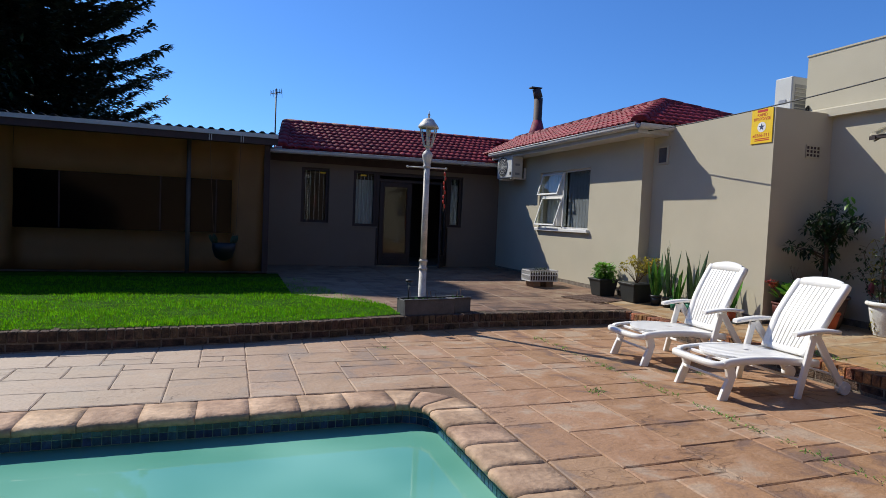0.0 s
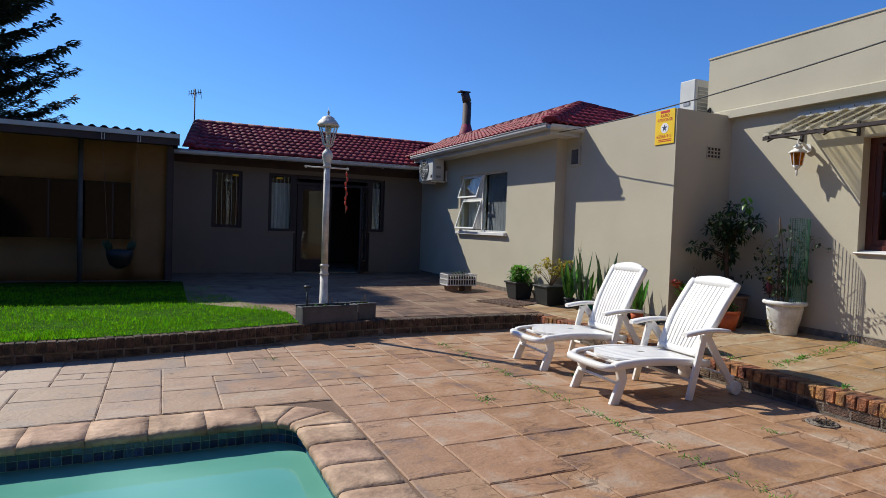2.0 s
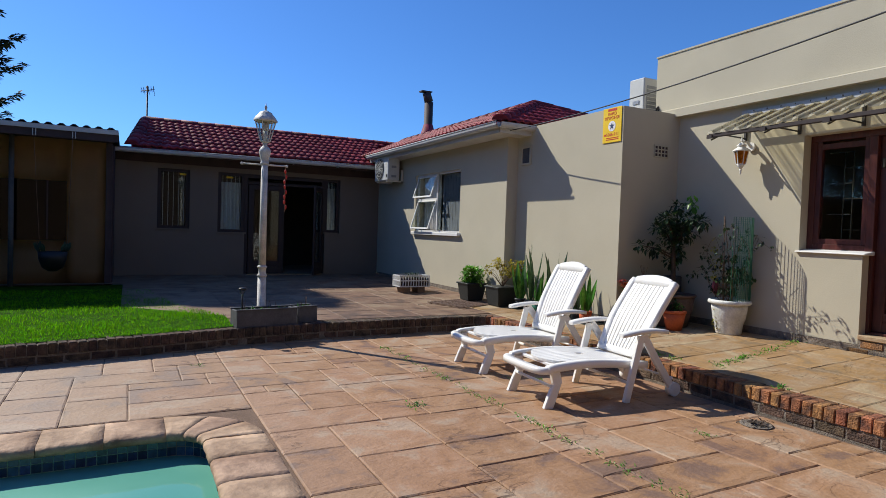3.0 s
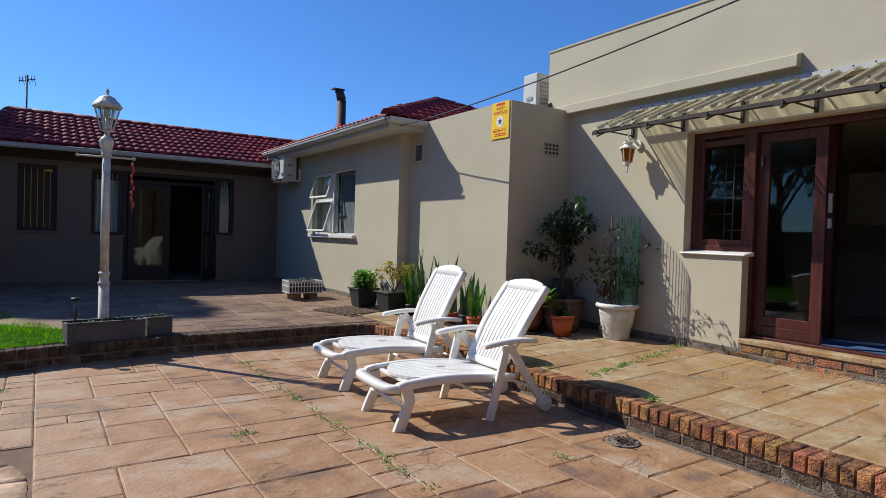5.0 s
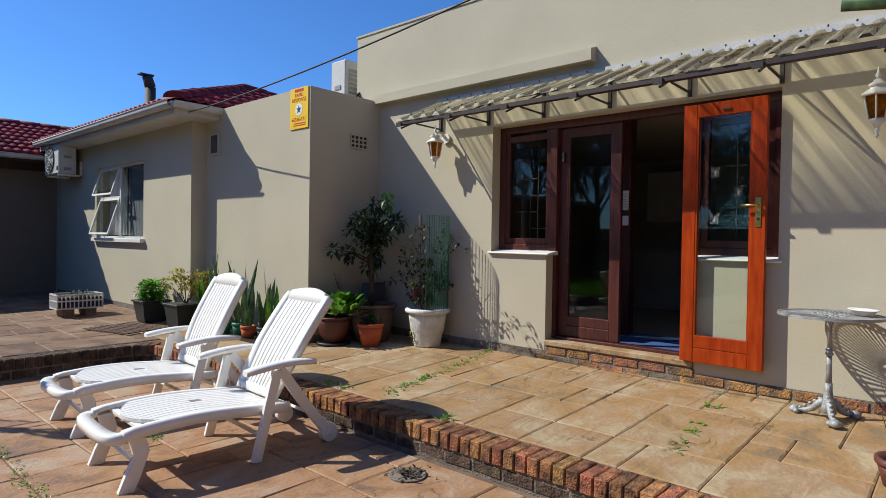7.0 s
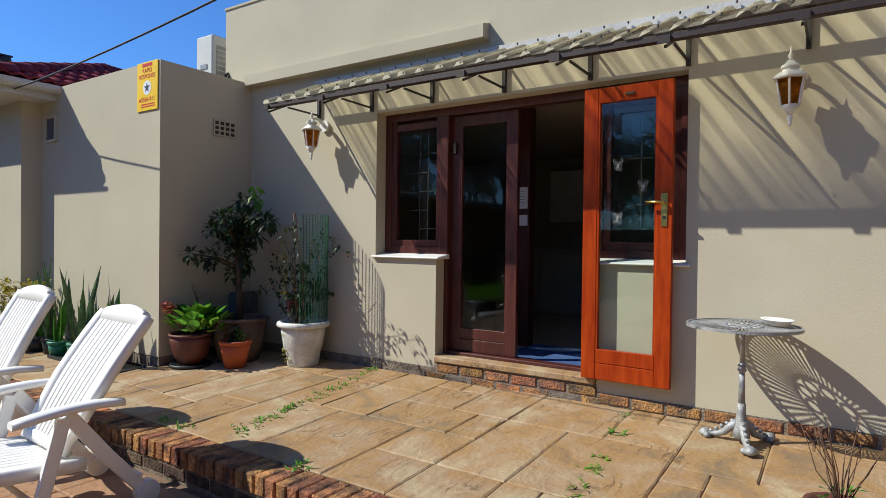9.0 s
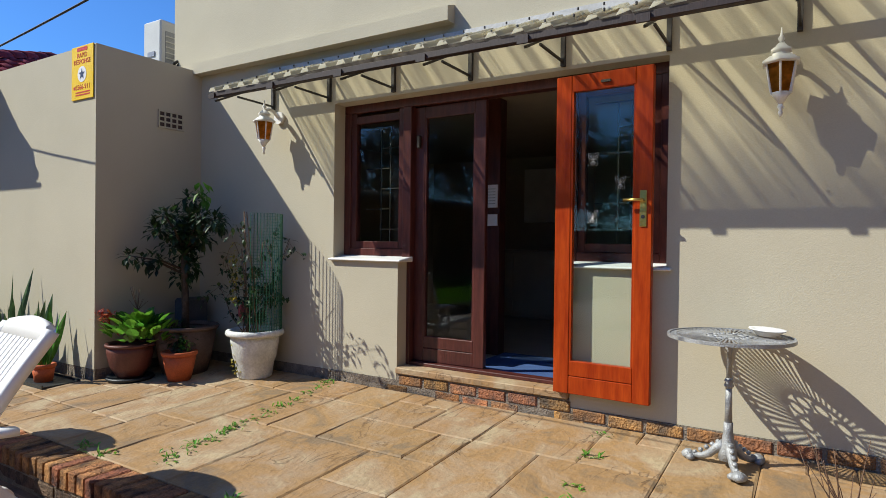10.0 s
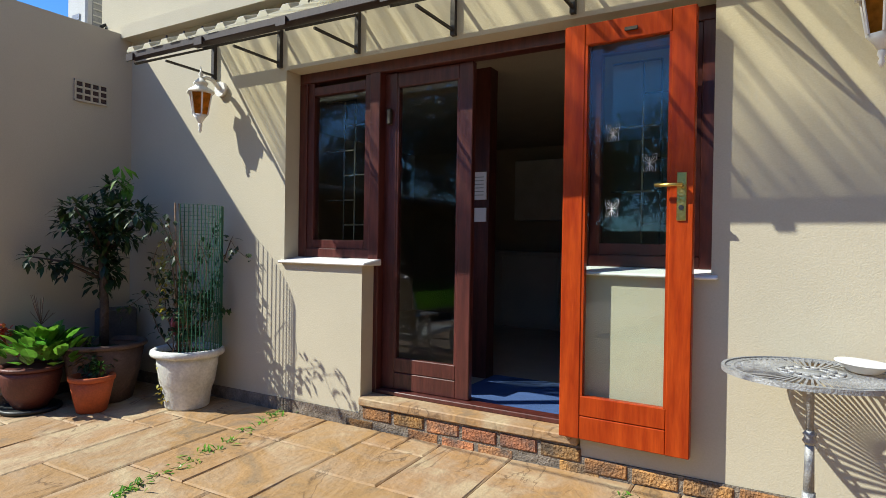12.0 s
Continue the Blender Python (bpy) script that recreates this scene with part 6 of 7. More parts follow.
pl = potted("kalanchoe_plant", "fleshy green succulent with orange flowers in a glazed brown pot", (6.84, 5.80))
bm = bmesh.new()
lathe(bm, [(0.18, 0), (0.19, 0.015), (0.185, 0.03), (0.16, 0.02)], n=24)
part("saucer", bm, M["pot_black"], pl)
bm = bmesh.new()
lathe(bm, [(0.10, 0.02), (0.16, 0.12), (0.185, 0.24), (0.18, 0.285)], n=28)
part("pot", bm, M["terracotta_dark"], pl)
bm = bmesh.new()
lathe(bm, [(0.175, 0.28), (0.195, 0.285), (0.20, 0.30), (0.19, 0.31), (0.165, 0.29)], n=28, close=False)
part("rim", bm, M["terracotta_dark"], pl)
bm = bmesh.new()
r = random.Random(17)
for k in range(120):
    a = r.uniform(0, 6.28)
    q = r.uniform(0, 0.24)
    z = 0.33 + r.uniform(0, 0.20) * (1 - q * 1.2)
    leaf(bm, (q * math.cos(a) + 0.05, q * math.sin(a) - 0.06, z), (math.cos(a), math.sin(a), r.uniform(0.5, 2.0)), (0, 0, 1), r.uniform(0.09, 0.15), r.uniform(0.075, 0.11), 0.15, 4)
part("leaves", bm, M["leaf_bright"], pl)
bm = bmesh.new()
for k in range(90):
    leaf(bm, (-0.13 + r.gauss(0, 0.035), 0.15 + r.gauss(0, 0.04), 0.54 + r.gauss(0, 0.022)), rand_dir(r, 0), (0, 0, 1), 0.034, 0.026)
for k in range(6):
    path_tube(bm, [(-0.05, 0.08, 0.36), (-0.10, 0.13, 0.46), (-0.13 + r.gauss(0, 0.02), 0.15 + r.gauss(0, 0.03), 0.54)], 0.004, 4, 0.003)
tagged(part("flowers", bm, M["flower"], pl, "orange-red flower clusters"), kind="stuff")
bm = bmesh.new()
for k in range(14):
    e = Vector((0.05 + r.uniform(-0.08, 0.08), -0.02 + r.uniform(-0.08, 0.08), r.uniform(0.62, 0.80)))
    path_tube(bm, [(0.05, -0.03, 0.40), (0.05, -0.02, 0.58), tuple(e)], 0.003, 4, 0.0015)
part("dry_stalks", bm, M["twig"], pl)

pl = potted("succulent_plant", "small succulent in an orange plastic pot", (7.03, 5.40))
pot_round(pl, 0.137, 0.092, 0.245, M["terracotta"], 0.01)
bm = bmesh.new()
leaf_ball(bm, (0, 0, 0.26), 0.07, 60, 0.04, 0.022, 44)
leaf_ball(bm, (0.06, 0.08, 0.33), 0.12, 90, 0.07, 0.04, 46)
part("foliage", bm, M["leaf_dark"], pl)
bm = bmesh.new()
leaf_ball(bm, (0.02, -0.06, 0.29), 0.05, 40, 0.03, 0.018, 45)
part("new_growth", bm, M["leaf_mid"], pl)

# white urn with a straggling climber on a green mesh
pl = potted("climber_plant", "straggling climber on green mesh in a white pot", (7.43, 4.93))
bm = bmesh.new()
lathe(bm, [(0.14, 0), (0.145, 0.01), (0.16, 0.12), (0.175, 0.16), (0.18, 0.17), (0.20, 0.30), (0.205, 0.36)], n=32)
part("pot", bm, M["pot_white"], pl)
bm = bmesh.new()
lathe(bm, [(0.20, 0.355), (0.235, 0.36), (0.245, 0.375), (0.24, 0.40), (0.22, 0.41), (0.195, 0.395), (0.19, 0.36)], n=32, close=False)
part("rim", bm, M["pot_white"], pl)
bm = bmesh.new()
lathe(bm, [(0.195, 0.365), (0.02, 0.375)], n=20)
part("soil", bm, M["soil"], pl)
bm = bmesh.new()
for k in range(17):
    t = math.radians(-142 + 110 * k / 16)
    x, y = 0.22 * math.cos(t), 0.22 * math.sin(t)
    tube(bm, (x, y, 0.40), (x, y, 1.40), 0.0034, n=4, caps=False)
for j in range(40):
    z = 0.42 + 0.98 * j / 39
    pts = []
    for k in range(9):
        t = math.radians(-142 + 110 * k / 8)
        pts.append((0.22 * math.cos(t), 0.22 * math.sin(t), z))
    path_tube(bm, pts, 0.0013, 4)
part("plastic_mesh", bm, M["mesh_green"], pl, "green plastic garden mesh")
for p_, q_ in (((-0.04, 0.05, 0.35), (-0.06, 0.08, 1.42)), ((0.02, -0.02, 0.35), (0.0, 0.12, 1.42)), ((0.0, 0.08, 0.35), (-0.10, 0.06, 1.1))):
    bm = bmesh.new()
    tube(bm, p_, q_, 0.006, n=6)
    part("cane", bm, M["wood_block"], pl, "thin bamboo cane")
bm = bmesh.new()
r = random.Random(33)
nodes = []
for k in range(17):
    p = Vector((r.uniform(-0.08, 0.08), r.uniform(-0.08, 0.1), 0.38))
    pts = [tuple(p)]
    drift = Vector((r.uniform(-0.05, 0.05), r.uniform(-0.07, 0.08), 0))
    n = r.randint(5, 9)
    for j in range(n):
        p = p + drift + Vector((r.uniform(-0.03, 0.03), r.uniform(-0.04, 0.04), 0.13 if j < n - 2 else -0.06))
        pts.append(tuple(p))
        nodes.append(p.copy())
    path_tube(bm, pts, 0.004, 5, 0.0015)
for side in (-1, 1):
    pts = [(-0.05, 0.12 * side, 1.0)] + [(-0.08, side * (0.15 + 0.14 * math.sin(t)), 1.05 + 0.12 * math.cos(t) - 0.06 * t) for t in (0.2, 0.7, 1.2, 1.7, 2.3, 2.8)]
    path_tube(bm, pts, 0.003, 5, 0.0015)
part("vines", bm, M["twig"], pl)
bm = bmesh.new()
for p in nodes:
    for k in range(7 if p.z < 0.95 else 3):
        leaf(bm, p + rand_dir(r) * 0.035, rand_dir(r), (0, 0, 1), r.uniform(0.035, 0.07), r.uniform(0.025, 0.04))
part("foliage", bm, M["leaf_dark"], pl)
bm = bmesh.new()
for k in range(90):
    z = r.uniform(0.62, 1.15)
    leaf(bm, (-0.08 + r.gauss(0, 0.02), 0.17 + r.gauss(0, 0.03), z), rand_dir(r), (0, 0, 1), 0.035, 0.024)
for k in range(60):
    leaf(bm, (-0.15 + r.gauss(0, 0.015), 0.06 + r.gauss(0, 0.03), r.uniform(0.05, 0.42)), rand_dir(r), (0, 0, 1), 0.03, 0.02)
part("yellow_leaves", bm, M["leaf_yellow"], pl)

bt = thing("plastic_tub", "dark plastic tub behind the citrus pot", "tub", (7.05, 5.93 - 0.12, upper_z(7.3, 5.8)))
bt.matrix_basis = pose(7.48, 5.88 - 0.02, upper_z(7.48, 5.86))
solid("tub", [((-0.14, -0.06, 0), (0.14, 0.08, 0.62))], M["grey_box"], bt, bevel=0.02)

# ornamental dry pot by the kerb, and a tall cactus
pl = potted("dry_shrub", "bare twiggy shrub in a dark pot at the kerb", (6.42, 0.72))
pot_round(pl, 0.13, 0.10, 0.14, M["terracotta_dark"], 0.01)
bm = bmesh.new()
r = random.Random(51)
for k in range(18):
    a = r.uniform(0, 6.28)
    p = Vector((0, 0, 0.12))
    pts = [tuple(p)]
    for j in range(4):
        p = p + Vector((math.cos(a) * r.uniform(0.01, 0.05), math.sin(a) * r.uniform(0.01, 0.05), r.uniform(0.05, 0.12)))
        pts.append(tuple(p))
    path_tube(bm, pts, 0.004, 5, 0.001)
part("twig_clump", bm, M["twig"], pl)
bm = bmesh.new()
leaf_ball(bm, (0, 0, 0.16), 0.09, 40, 0.04, 0.02, 52)
part("foliage", bm, M["leaf_mid"], pl)

ct = thing("cactus", "tall knobbly green cactus arm in a pot", "cactus", (4.95, -0.15, 0.0))
pot_round(ct, 0.2, 0.15, 0.35, M["terracotta"], 0.015)
bm = bmesh.new()
path_tube(bm, [(0, 0, 0.3), (0.02, 0.02, 1.2), (0.0, 0.1, 1.8), (-0.03, 0.35, 2.10), (-0.06, 0.70, 2.13), (-0.09, 0.96, 2.16)], 0.045, 10, 0.022)
r = random.Random(2)
for k in range(70):
    t = r.uniform(0, 0.6)
    p = (-0.03 - 0.1 * t + r.gauss(0, 0.012), 0.35 + t + r.gauss(0, 0.01), 2.10 + 0.1 * t + 0.02)
    tube(bm, p, (p[0] + r.uniform(-0.01, 0.01), p[1], p[2] + 0.016), 0.010, 0.003, n=5)
part("stem", bm, M["leaf_snake"], ct)

lb = thing("ladybird_ornament", "faded pink ladybird garden ornament with black spots", "ornament", (7.60, 5.26, 0.80), 205)
bm = bmesh.new()
lathe(bm, [(0.01, 0.05), (0.05, 0.045), (0.085, 0.025), (0.10, 0.0)], n=20)
bmesh.ops.rotate(bm, cent=(0, 0, 0), matrix=Matrix.Rotation(math.radians(90), 3, "X"), verts=bm.verts[:])
part("shell", bm, mat("faded_pink_paint", (0.45, 0.10, 0.12), 0.6, vary=0.15), lb)
for x, z in ((-0.04, 0.03), (0.04, 0.03), (0.0, -0.03), (-0.05, -0.03), (0.055, -0.035)):
    bm = bmesh.new()
    tube(bm, (x, -0.040, z), (x, -0.052, z), 0.014, n=10)
    part("spot", bm, M["black"], lb)
bm = bmesh.new()
tube(bm, (0, 0.0, -0.09), (0, 0.0, -0.54), 0.006, n=6)
part("stake", bm, M["iron"], lb)

# ---- cast table with a dish ----
tbx, tby = 7.37, 1.21
tz = upper_z(tbx, tby)
tb = thing("bistro_table", "silver cast-iron bistro table with pierced round top", "table", (tbx, tby, tz))
C = M["cast"]
TH = 0.695
bm = bmesh.new()
lathe(bm, [(0.05, 0.04), (0.042, 0.09), (0.030, 0.15), (0.024, 0.19), (0.023, 0.24)], n=16, flute=0.10)
lathe(bm, [(0.019, 0.24), (0.016, 0.42)], n=16, flute=0.14)
lathe(bm, [(0.016, 0.42), (0.026, 0.435), (0.018, 0.45), (0.025, 0.46), (0.015, 0.475)], n=16)
lathe(bm, [(0.014, 0.475), (0.013, 0.62), (0.022, 0.63), (0.015, 0.645), (0.04, 0.68), (0.05, TH - 0.012)], n=16, flute=0.10)
part("column", bm, C, tb)
for k in range(3):
    a = math.radians(200 + 120 * k)
    bm = bmesh.new()
    pts = [(0.02, 0.12), (0.055, 0.095), (0.095, 0.05), (0.14, 0.03), (0.19, 0.026)]
    path_tube(bm, [(u * math.cos(a), u * math.sin(a), v) for u, v in pts], 0.027, 10, 0.014)
    for q in range(5):
        u, v = 0.05 + 0.03 * q, 0.125 - 0.021 * q
        lathe(bm, [(0.004, -0.012), (0.013, -0.004), (0.013, 0.006), (0.004, 0.013)], (u * math.cos(a), u * math.sin(a), v), n=8)
    lathe(bm, [(0.012, 0.0), (0.034, 0.012), (0.036, 0.03), (0.015, 0.05)], (0.205 * math.cos(a), 0.205 * math.sin(a), 0), n=10)
    for s in (-1, 1):
        lathe(bm, [(0.008, 0.0), (0.022, 0.01), (0.022, 0.024), (0.008, 0.036)], (0.185 * math.cos(a) - 0.026 * s * math.sin(a), 0.185 * math.sin(a) + 0.026 * s * math.cos(a), 0), n=8)
    part("foot", bm, C, tb)


def ring(bm, r0, r1, z0, z1, n=72):
    vs = []
    for i in range(n):
        t = 2 * math.pi * i / n
        vs.append([bm.verts.new((r * math.cos(t), r * math.sin(t), z)) for r, z in ((r0, z0), (r1, z0), (r1, z1), (r0, z1))])
    for i in range(n):
        a, b = vs[i], vs[(i + 1) % n]
        for k in range(4):
            bm.faces.new((a[k], a[(k + 1) % 4], b[(k + 1) % 4], b[k]))


top = new("tabletop")
top.parent = tb
R = 0.31
bm = bmesh.new()
ring(bm, R - 0.012, R, TH - 0.012, TH + 0.006)
part("outer_rim", bm, C, top)
bm = bmesh.new()
ring(bm, R - 0.045, R - 0.034, TH - 0.004, TH + 0.002)
ring(bm, 0.115, 0.13, TH - 0.004, TH + 0.002)
ring(bm, 0.0505, 0.06, TH - 0.004, TH + 0.002, 32)
part("inner_rims", bm, C, top)
bm = bmesh.new()
for k in range(64):
    t = 2 * math.pi * k / 64
    d, s = Vector((math.cos(t), math.sin(t), 0)), Vector((-math.sin(t), math.cos(t), 0)) * 0.0042
    for a, b, w in ((0.128, R - 0.043, 1.0), (R - 0.036, R - 0.010, 1.6)):
        q = []
        for z in (TH - 0.004, TH + 0.001):
            q.append([bm.verts.new(d * u + s * v * w * (0.75 + 0.5 * (u - 0.12) / 0.15) + Vector((0, 0, z))) for u, v in ((a, -1), (b, -1), (b, 1), (a, 1))])
        bm.faces.new(q[1])
        bm.faces.new(q[0][::-1])
        for i in range(4):
            bm.faces.new((q[0][i], q[0][(i + 1) % 4], q[1][(i + 1) % 4], q[1][i]))
tagged(part("spokes", bm, C, top), kind="stuff")
bm = bmesh.new()
for k in range(9):
    t = 2 * math.pi * k / 9
    c = (0.088 * math.cos(t), 0.088 * math.sin(t), TH)
    path_tube(bm, [(c[0] + 0.024 * math.cos(u), c[1] + 0.024 * math.sin(u), TH) for u in (2 * math.pi * i / 12 for i in range(13))], 0.006, 5)
    part("rosette_ring", bm, C, top)
    bm = bmesh.new()
lathe(bm, [(0.052, TH - 0.006), (0.05, TH + 0.002), (0.01, TH + 0.004)], n=20)
part("rosette_boss", bm, C, top)
ds = thing("dish", "white oval dish with blue pattern on the table", "dish", (tbx + 0.09, tby - 0.17, tz + TH + 0.006), 35)
bm = bmesh.new()
lathe(bm, [(0.05, 0.0), (0.055, 0.004), (0.085, 0.028), (0.10, 0.034), (0.098, 0.038), (0.08, 0.032), (0.05, 0.010)], n=28)
bmesh.ops.scale(bm, vec=(1.15, 0.8, 1), verts=bm.verts[:])
part("bowl", bm, M["white_paint"], ds)
bm = bmesh.new()
r = random.Random(6)
for k in range(22):
    a, q = r.uniform(0, 6.28), r.uniform(0.01, 0.045)
    tube(bm, (q * 1.1 * math.cos(a), q * 0.8 * math.sin(a), 0.0105), (q * 1.1 * math.cos(a), q * 0.8 * math.sin(a), 0.0125), 0.005, n=6)
part("pattern", bm, M["blue_ink"], ds)

# ---- crate, grate, drain ----
cr = thing("plastic_crate", "white plastic crate of plants standing on bricks", "crate", (5.36, 10.12, upper_z(5.4, 10.2)))
W_, D_, Z0_, Z1_ = 0.60, 0.36, 0.115, 0.33
for z in (Z0_, (Z0_ + Z1_) / 2, Z1_ - 0.02):
    solid("rail", [((0, 0, z), (W_, 0.015, z + 0.02)), ((0, D_ - 0.015, z), (W_, D_, z + 0.02)), ((0, 0.015, z), (0.015, D_ - 0.015, z + 0.02)), ((W_ - 0.015, 0.015, z), (W_, D_ - 0.015, z + 0.02))], M["crate"], cr)
for i in range(12):
    x = i * (W_ - 0.014) / 11
    for y in (0.001, D_ - 0.013):
        solid("slat", [((x, y, Z0_), (x + 0.014, y + 0.012, Z1_))], M["crate"], cr)
for i in range(1, 8):
    y = i * (D_ - 0.014) / 8
    for x in (0.001, W_ - 0.013):
        solid("slat", [((x, y, Z0_), (x + 0.012, y + 0.014, Z1_))], M["crate"], cr)
solid("crate_base", [((0.015, 0.015, Z0_), (W_ - 0.015, D_ - 0.015, Z0_ + 0.012))], M["crate"], cr)
for x in (0.08, 0.37):
    solid("support_brick", [((x, 0.03, 0.0), (x + 0.15, D_ - 0.03, 0.112))], M["wood_block"], cr, "weathered support brick", bevel=0.006)
solid("soil", [((0.02, 0.02, Z0_ + 0.012), (W_ - 0.02, D_ - 0.02, Z1_ - 0.05))], M["soil"], cr)
bm = bmesh.new()
leaf_ball(bm, (0.30, 0.17, 0.30), 0.18, 90, 0.06, 0.03, 61, 0.35)
part("seedlings", bm, M["leaf_dark"], cr)

gr = thing("drain_grate", "rusty flat drain grate let into the paving", "grate", (5.85, 8.62, upper_z(5.85, 8.62) + 0.004), 18)
for i in range(12):
    solid("bar", [((-0.45 + 0.078 * i, -0.40, 0), (-0.420 + 0.078 * i, 0.40, 0.012))], M["pot_brown"], gr)
for i in range(6):
    solid("cross_bar", [((-0.46, -0.40 + 0.153 * i, 0.001), (0.46, -0.37 + 0.153 * i, 0.010))], M["pot_brown"], gr)
dr = thing("floor_drain", "dirty round drain with dead leaves in the deck", "drain", (5.24, 3.02, 0.001))
bm = bmesh.new()
lathe(bm, [(0.115, 0), (0.12, 0.006), (0.105, 0.009), (0.09, 0.004)], n=24)
part("frame", bm, M["mortar"], dr)
bm = bmesh.new()
r = random.Random(14)
for k in range(70):
    leaf(bm, (r.gauss(0, 0.05), r.gauss(0, 0.05), 0.006 + r.uniform(0, 0.02)), rand_dir(r), (0, 0, 1), 0.045, 0.02)
part("dead_leaves", bm, M["bark"], dr)

# red bead string on the bar of the lamp post
bs = thing("bead_string", "string of red beads hanging from the lamp post bar", "ornament", (2.69, 7.66, -0.638))
bm = bmesh.new()
tube(bm, (0, 0, 2.78), (0, 0, 2.20), 0.004, n=5)
part("cord", bm, M["twig"], bs)
for k in range(8):
    bm = bmesh.new()
    lathe(bm, [(0.004, -0.030), (0.013, -0.01), (0.013, 0.012), (0.004, 0.026)], (0.012 * math.sin(k * 2), 0, 2.70 - 0.062 * k), n=8)
    part("bead", bm, M["red_ink"], bs)

# ---- trees and garden walls ----
def conifer(at, height, reach, seed):
    """A tall tiered conifer: whorls of boughs that droop and lift at the tips, each set with short brushes of needles."""
    ob = thing("conifer_tree", "tall dark tiered conifer behind the lean-to", "tree", at)
    bm = bmesh.new()
    path_tube(bm, [(0, 0, -1), (0.05, 0, height * 0.5), (0, 0.05, height)], 0.32, 10, 0.04)
    part("trunk", bm, M["bark"], ob)
    bw, bl = bmesh.new(), bmesh.new()
    r = random.Random(seed)
    z = 2.5
    while z < height:
        rad = reach * (1 - (z / height) ** 2.3) + 0.3
        for k in range(16):
            a = 2 * math.pi * k / 16 + r.uniform(-0.25, 0.25) + z
            ln = rad * r.uniform(0.75, 1.1)
            pts = []
            for j in range(7):
                t = j / 6
                pts.append(Vector((math.cos(a) * ln * t, math.sin(a) * ln * t, z + ln * (-0.10 * math.sin(t * 3.0) + 0.16 * t ** 3))))
            path_tube(bw, [tuple(p) for p in pts], 0.05, 5, 0.012)
            side = Vector((-math.sin(a), math.cos(a), 0))
            for j in range(2, 24):
                t = j / 23
                i = min(5, int(t * 6))
                p = pts[i].lerp(pts[i + 1], t * 6 - i)
                for s in (-1, 1, -0.4, 0.4):
                    w = (side * s * r.uniform(0.5, 1.0) + Vector((math.cos(a), math.sin(a), 0)) * r.uniform(0.5, 1.0) + Vector((0, 0, r.uniform(0.0, 0.5))))
                    ll = r.uniform(0.34, 0.62) * (0.6 + 0.6 * (1 - t))
                    for q in range(4):
                        leaf(bl, p + rand_dir(r) * 0.09, w + rand_dir(r) * 0.28, (0, 0, 1), ll * r.uniform(0.7, 1.0), 0.13, 0.3)
        z += r.uniform(0.5, 0.7)
    part("boughs", bw, M["bark"], ob)
    part("needles", bl, M["pine"], ob)


conifer((-6.9, 24.0, 0.0), 16.8, 4.5, 5)


def broad_tree(at, height, rad, seed, label):
    ob = thing("garden_tree", label, "tree", at)
    r = random.Random(seed)
    bm = bmesh.new()
    path_tube(bm, [(0, 0, -0.1), (0.1, 0.05, height * 0.3), (0.0, 0.1, height * 0.55)], 0.16, 10, 0.09)
    ends = []
    for k in range(11):
        a = 2.4 * k
        s = Vector((0.02, 0.08, height * r.uniform(0.3, 0.55)))
        e = s + Vector((math.cos(a) * rad * r.uniform(0.35, 0.9), math.sin(a) * rad * r.uniform(0.35, 0.9), height * r.uniform(0.1, 0.42)))
        path_tube(bm, [tuple(s), tuple(s.lerp(e, 0.5) + Vector((0, 0, 0.15))), tuple(e)], 0.06, 6, 0.015)
        ends.append(e)
    part("trunk", bm, M["bark"], ob)
    bm = bmesh.new()
    for k, e in enumerate(ends):
        for j in range(3):
            leaf_ball(bm, e + rand_dir(r) * rad * 0.25, rad * 0.36, 190, 0.24, 0.13, seed + 7 * k + j, 0.8)
    part("crown", bm, M["leaf_dark"], ob)


for k, (x, y, h, rd) in enumerate(((-10.0, 12.4, 6.8, 2.6), (-10.1, 8.6, 5.8, 2.8), (-10.0, 4.6, 5.2, 2.7), (-10.2, 0.6, 5.8, 2.8), (-9.8, -2.9, 6.0, 2.5), (-10.6, 15.8, 8.2, 2.9), (-9.4, 19.6, 6.8, 3.0), (-11.0, 23.5, 9.0, 3.2))):
    broad_tree((x, y, 0.2 if y > 7 else -0.06), h, rd, 70 + 31 * k, "leafy dark green tree at the garden wall")
broad_tree((14.4, 36.0, -0.06), 6.6, 0.8, 150, "small dark tree behind the houses")
structure("wall_garden_west", [((-11.2, -5.2, -0.05), (-11.0, 17.0, 2.0))], M["plaster"], "plain plastered garden wall")
# unseen wall, added tall and dark to cut sky fill and bounce
structure("wall_garden_south", [((-11.0, -5.2, -0.05), (12.5, -5.0, 7.0))], M["brick_dark"], "unseen tall dark wall added to cut fill light")


# ---- weeds in the joints ----
def weeds(name, spots, seed, label, on, big=1.0):
    bm = bmesh.new()
    r = random.Random(seed)
    for x, y, n in spots:
        for k in range(n):
            px, py = x + r.gauss(0, 0.03), y + r.gauss(0, 0.035)
            leaf(bm, (px, py, on(px, py)), (r.uniform(-1, 1), r.uniform(-1, 1), r.uniform(0.3, 1.2)), (0, 0, 1), big * r.uniform(0.012, 0.04), big * r.uniform(0.005, 0.012), 0.5)
    tagged(part(name, bm, M["leaf_bright"], None, label), category="weeds", kind="stuff")


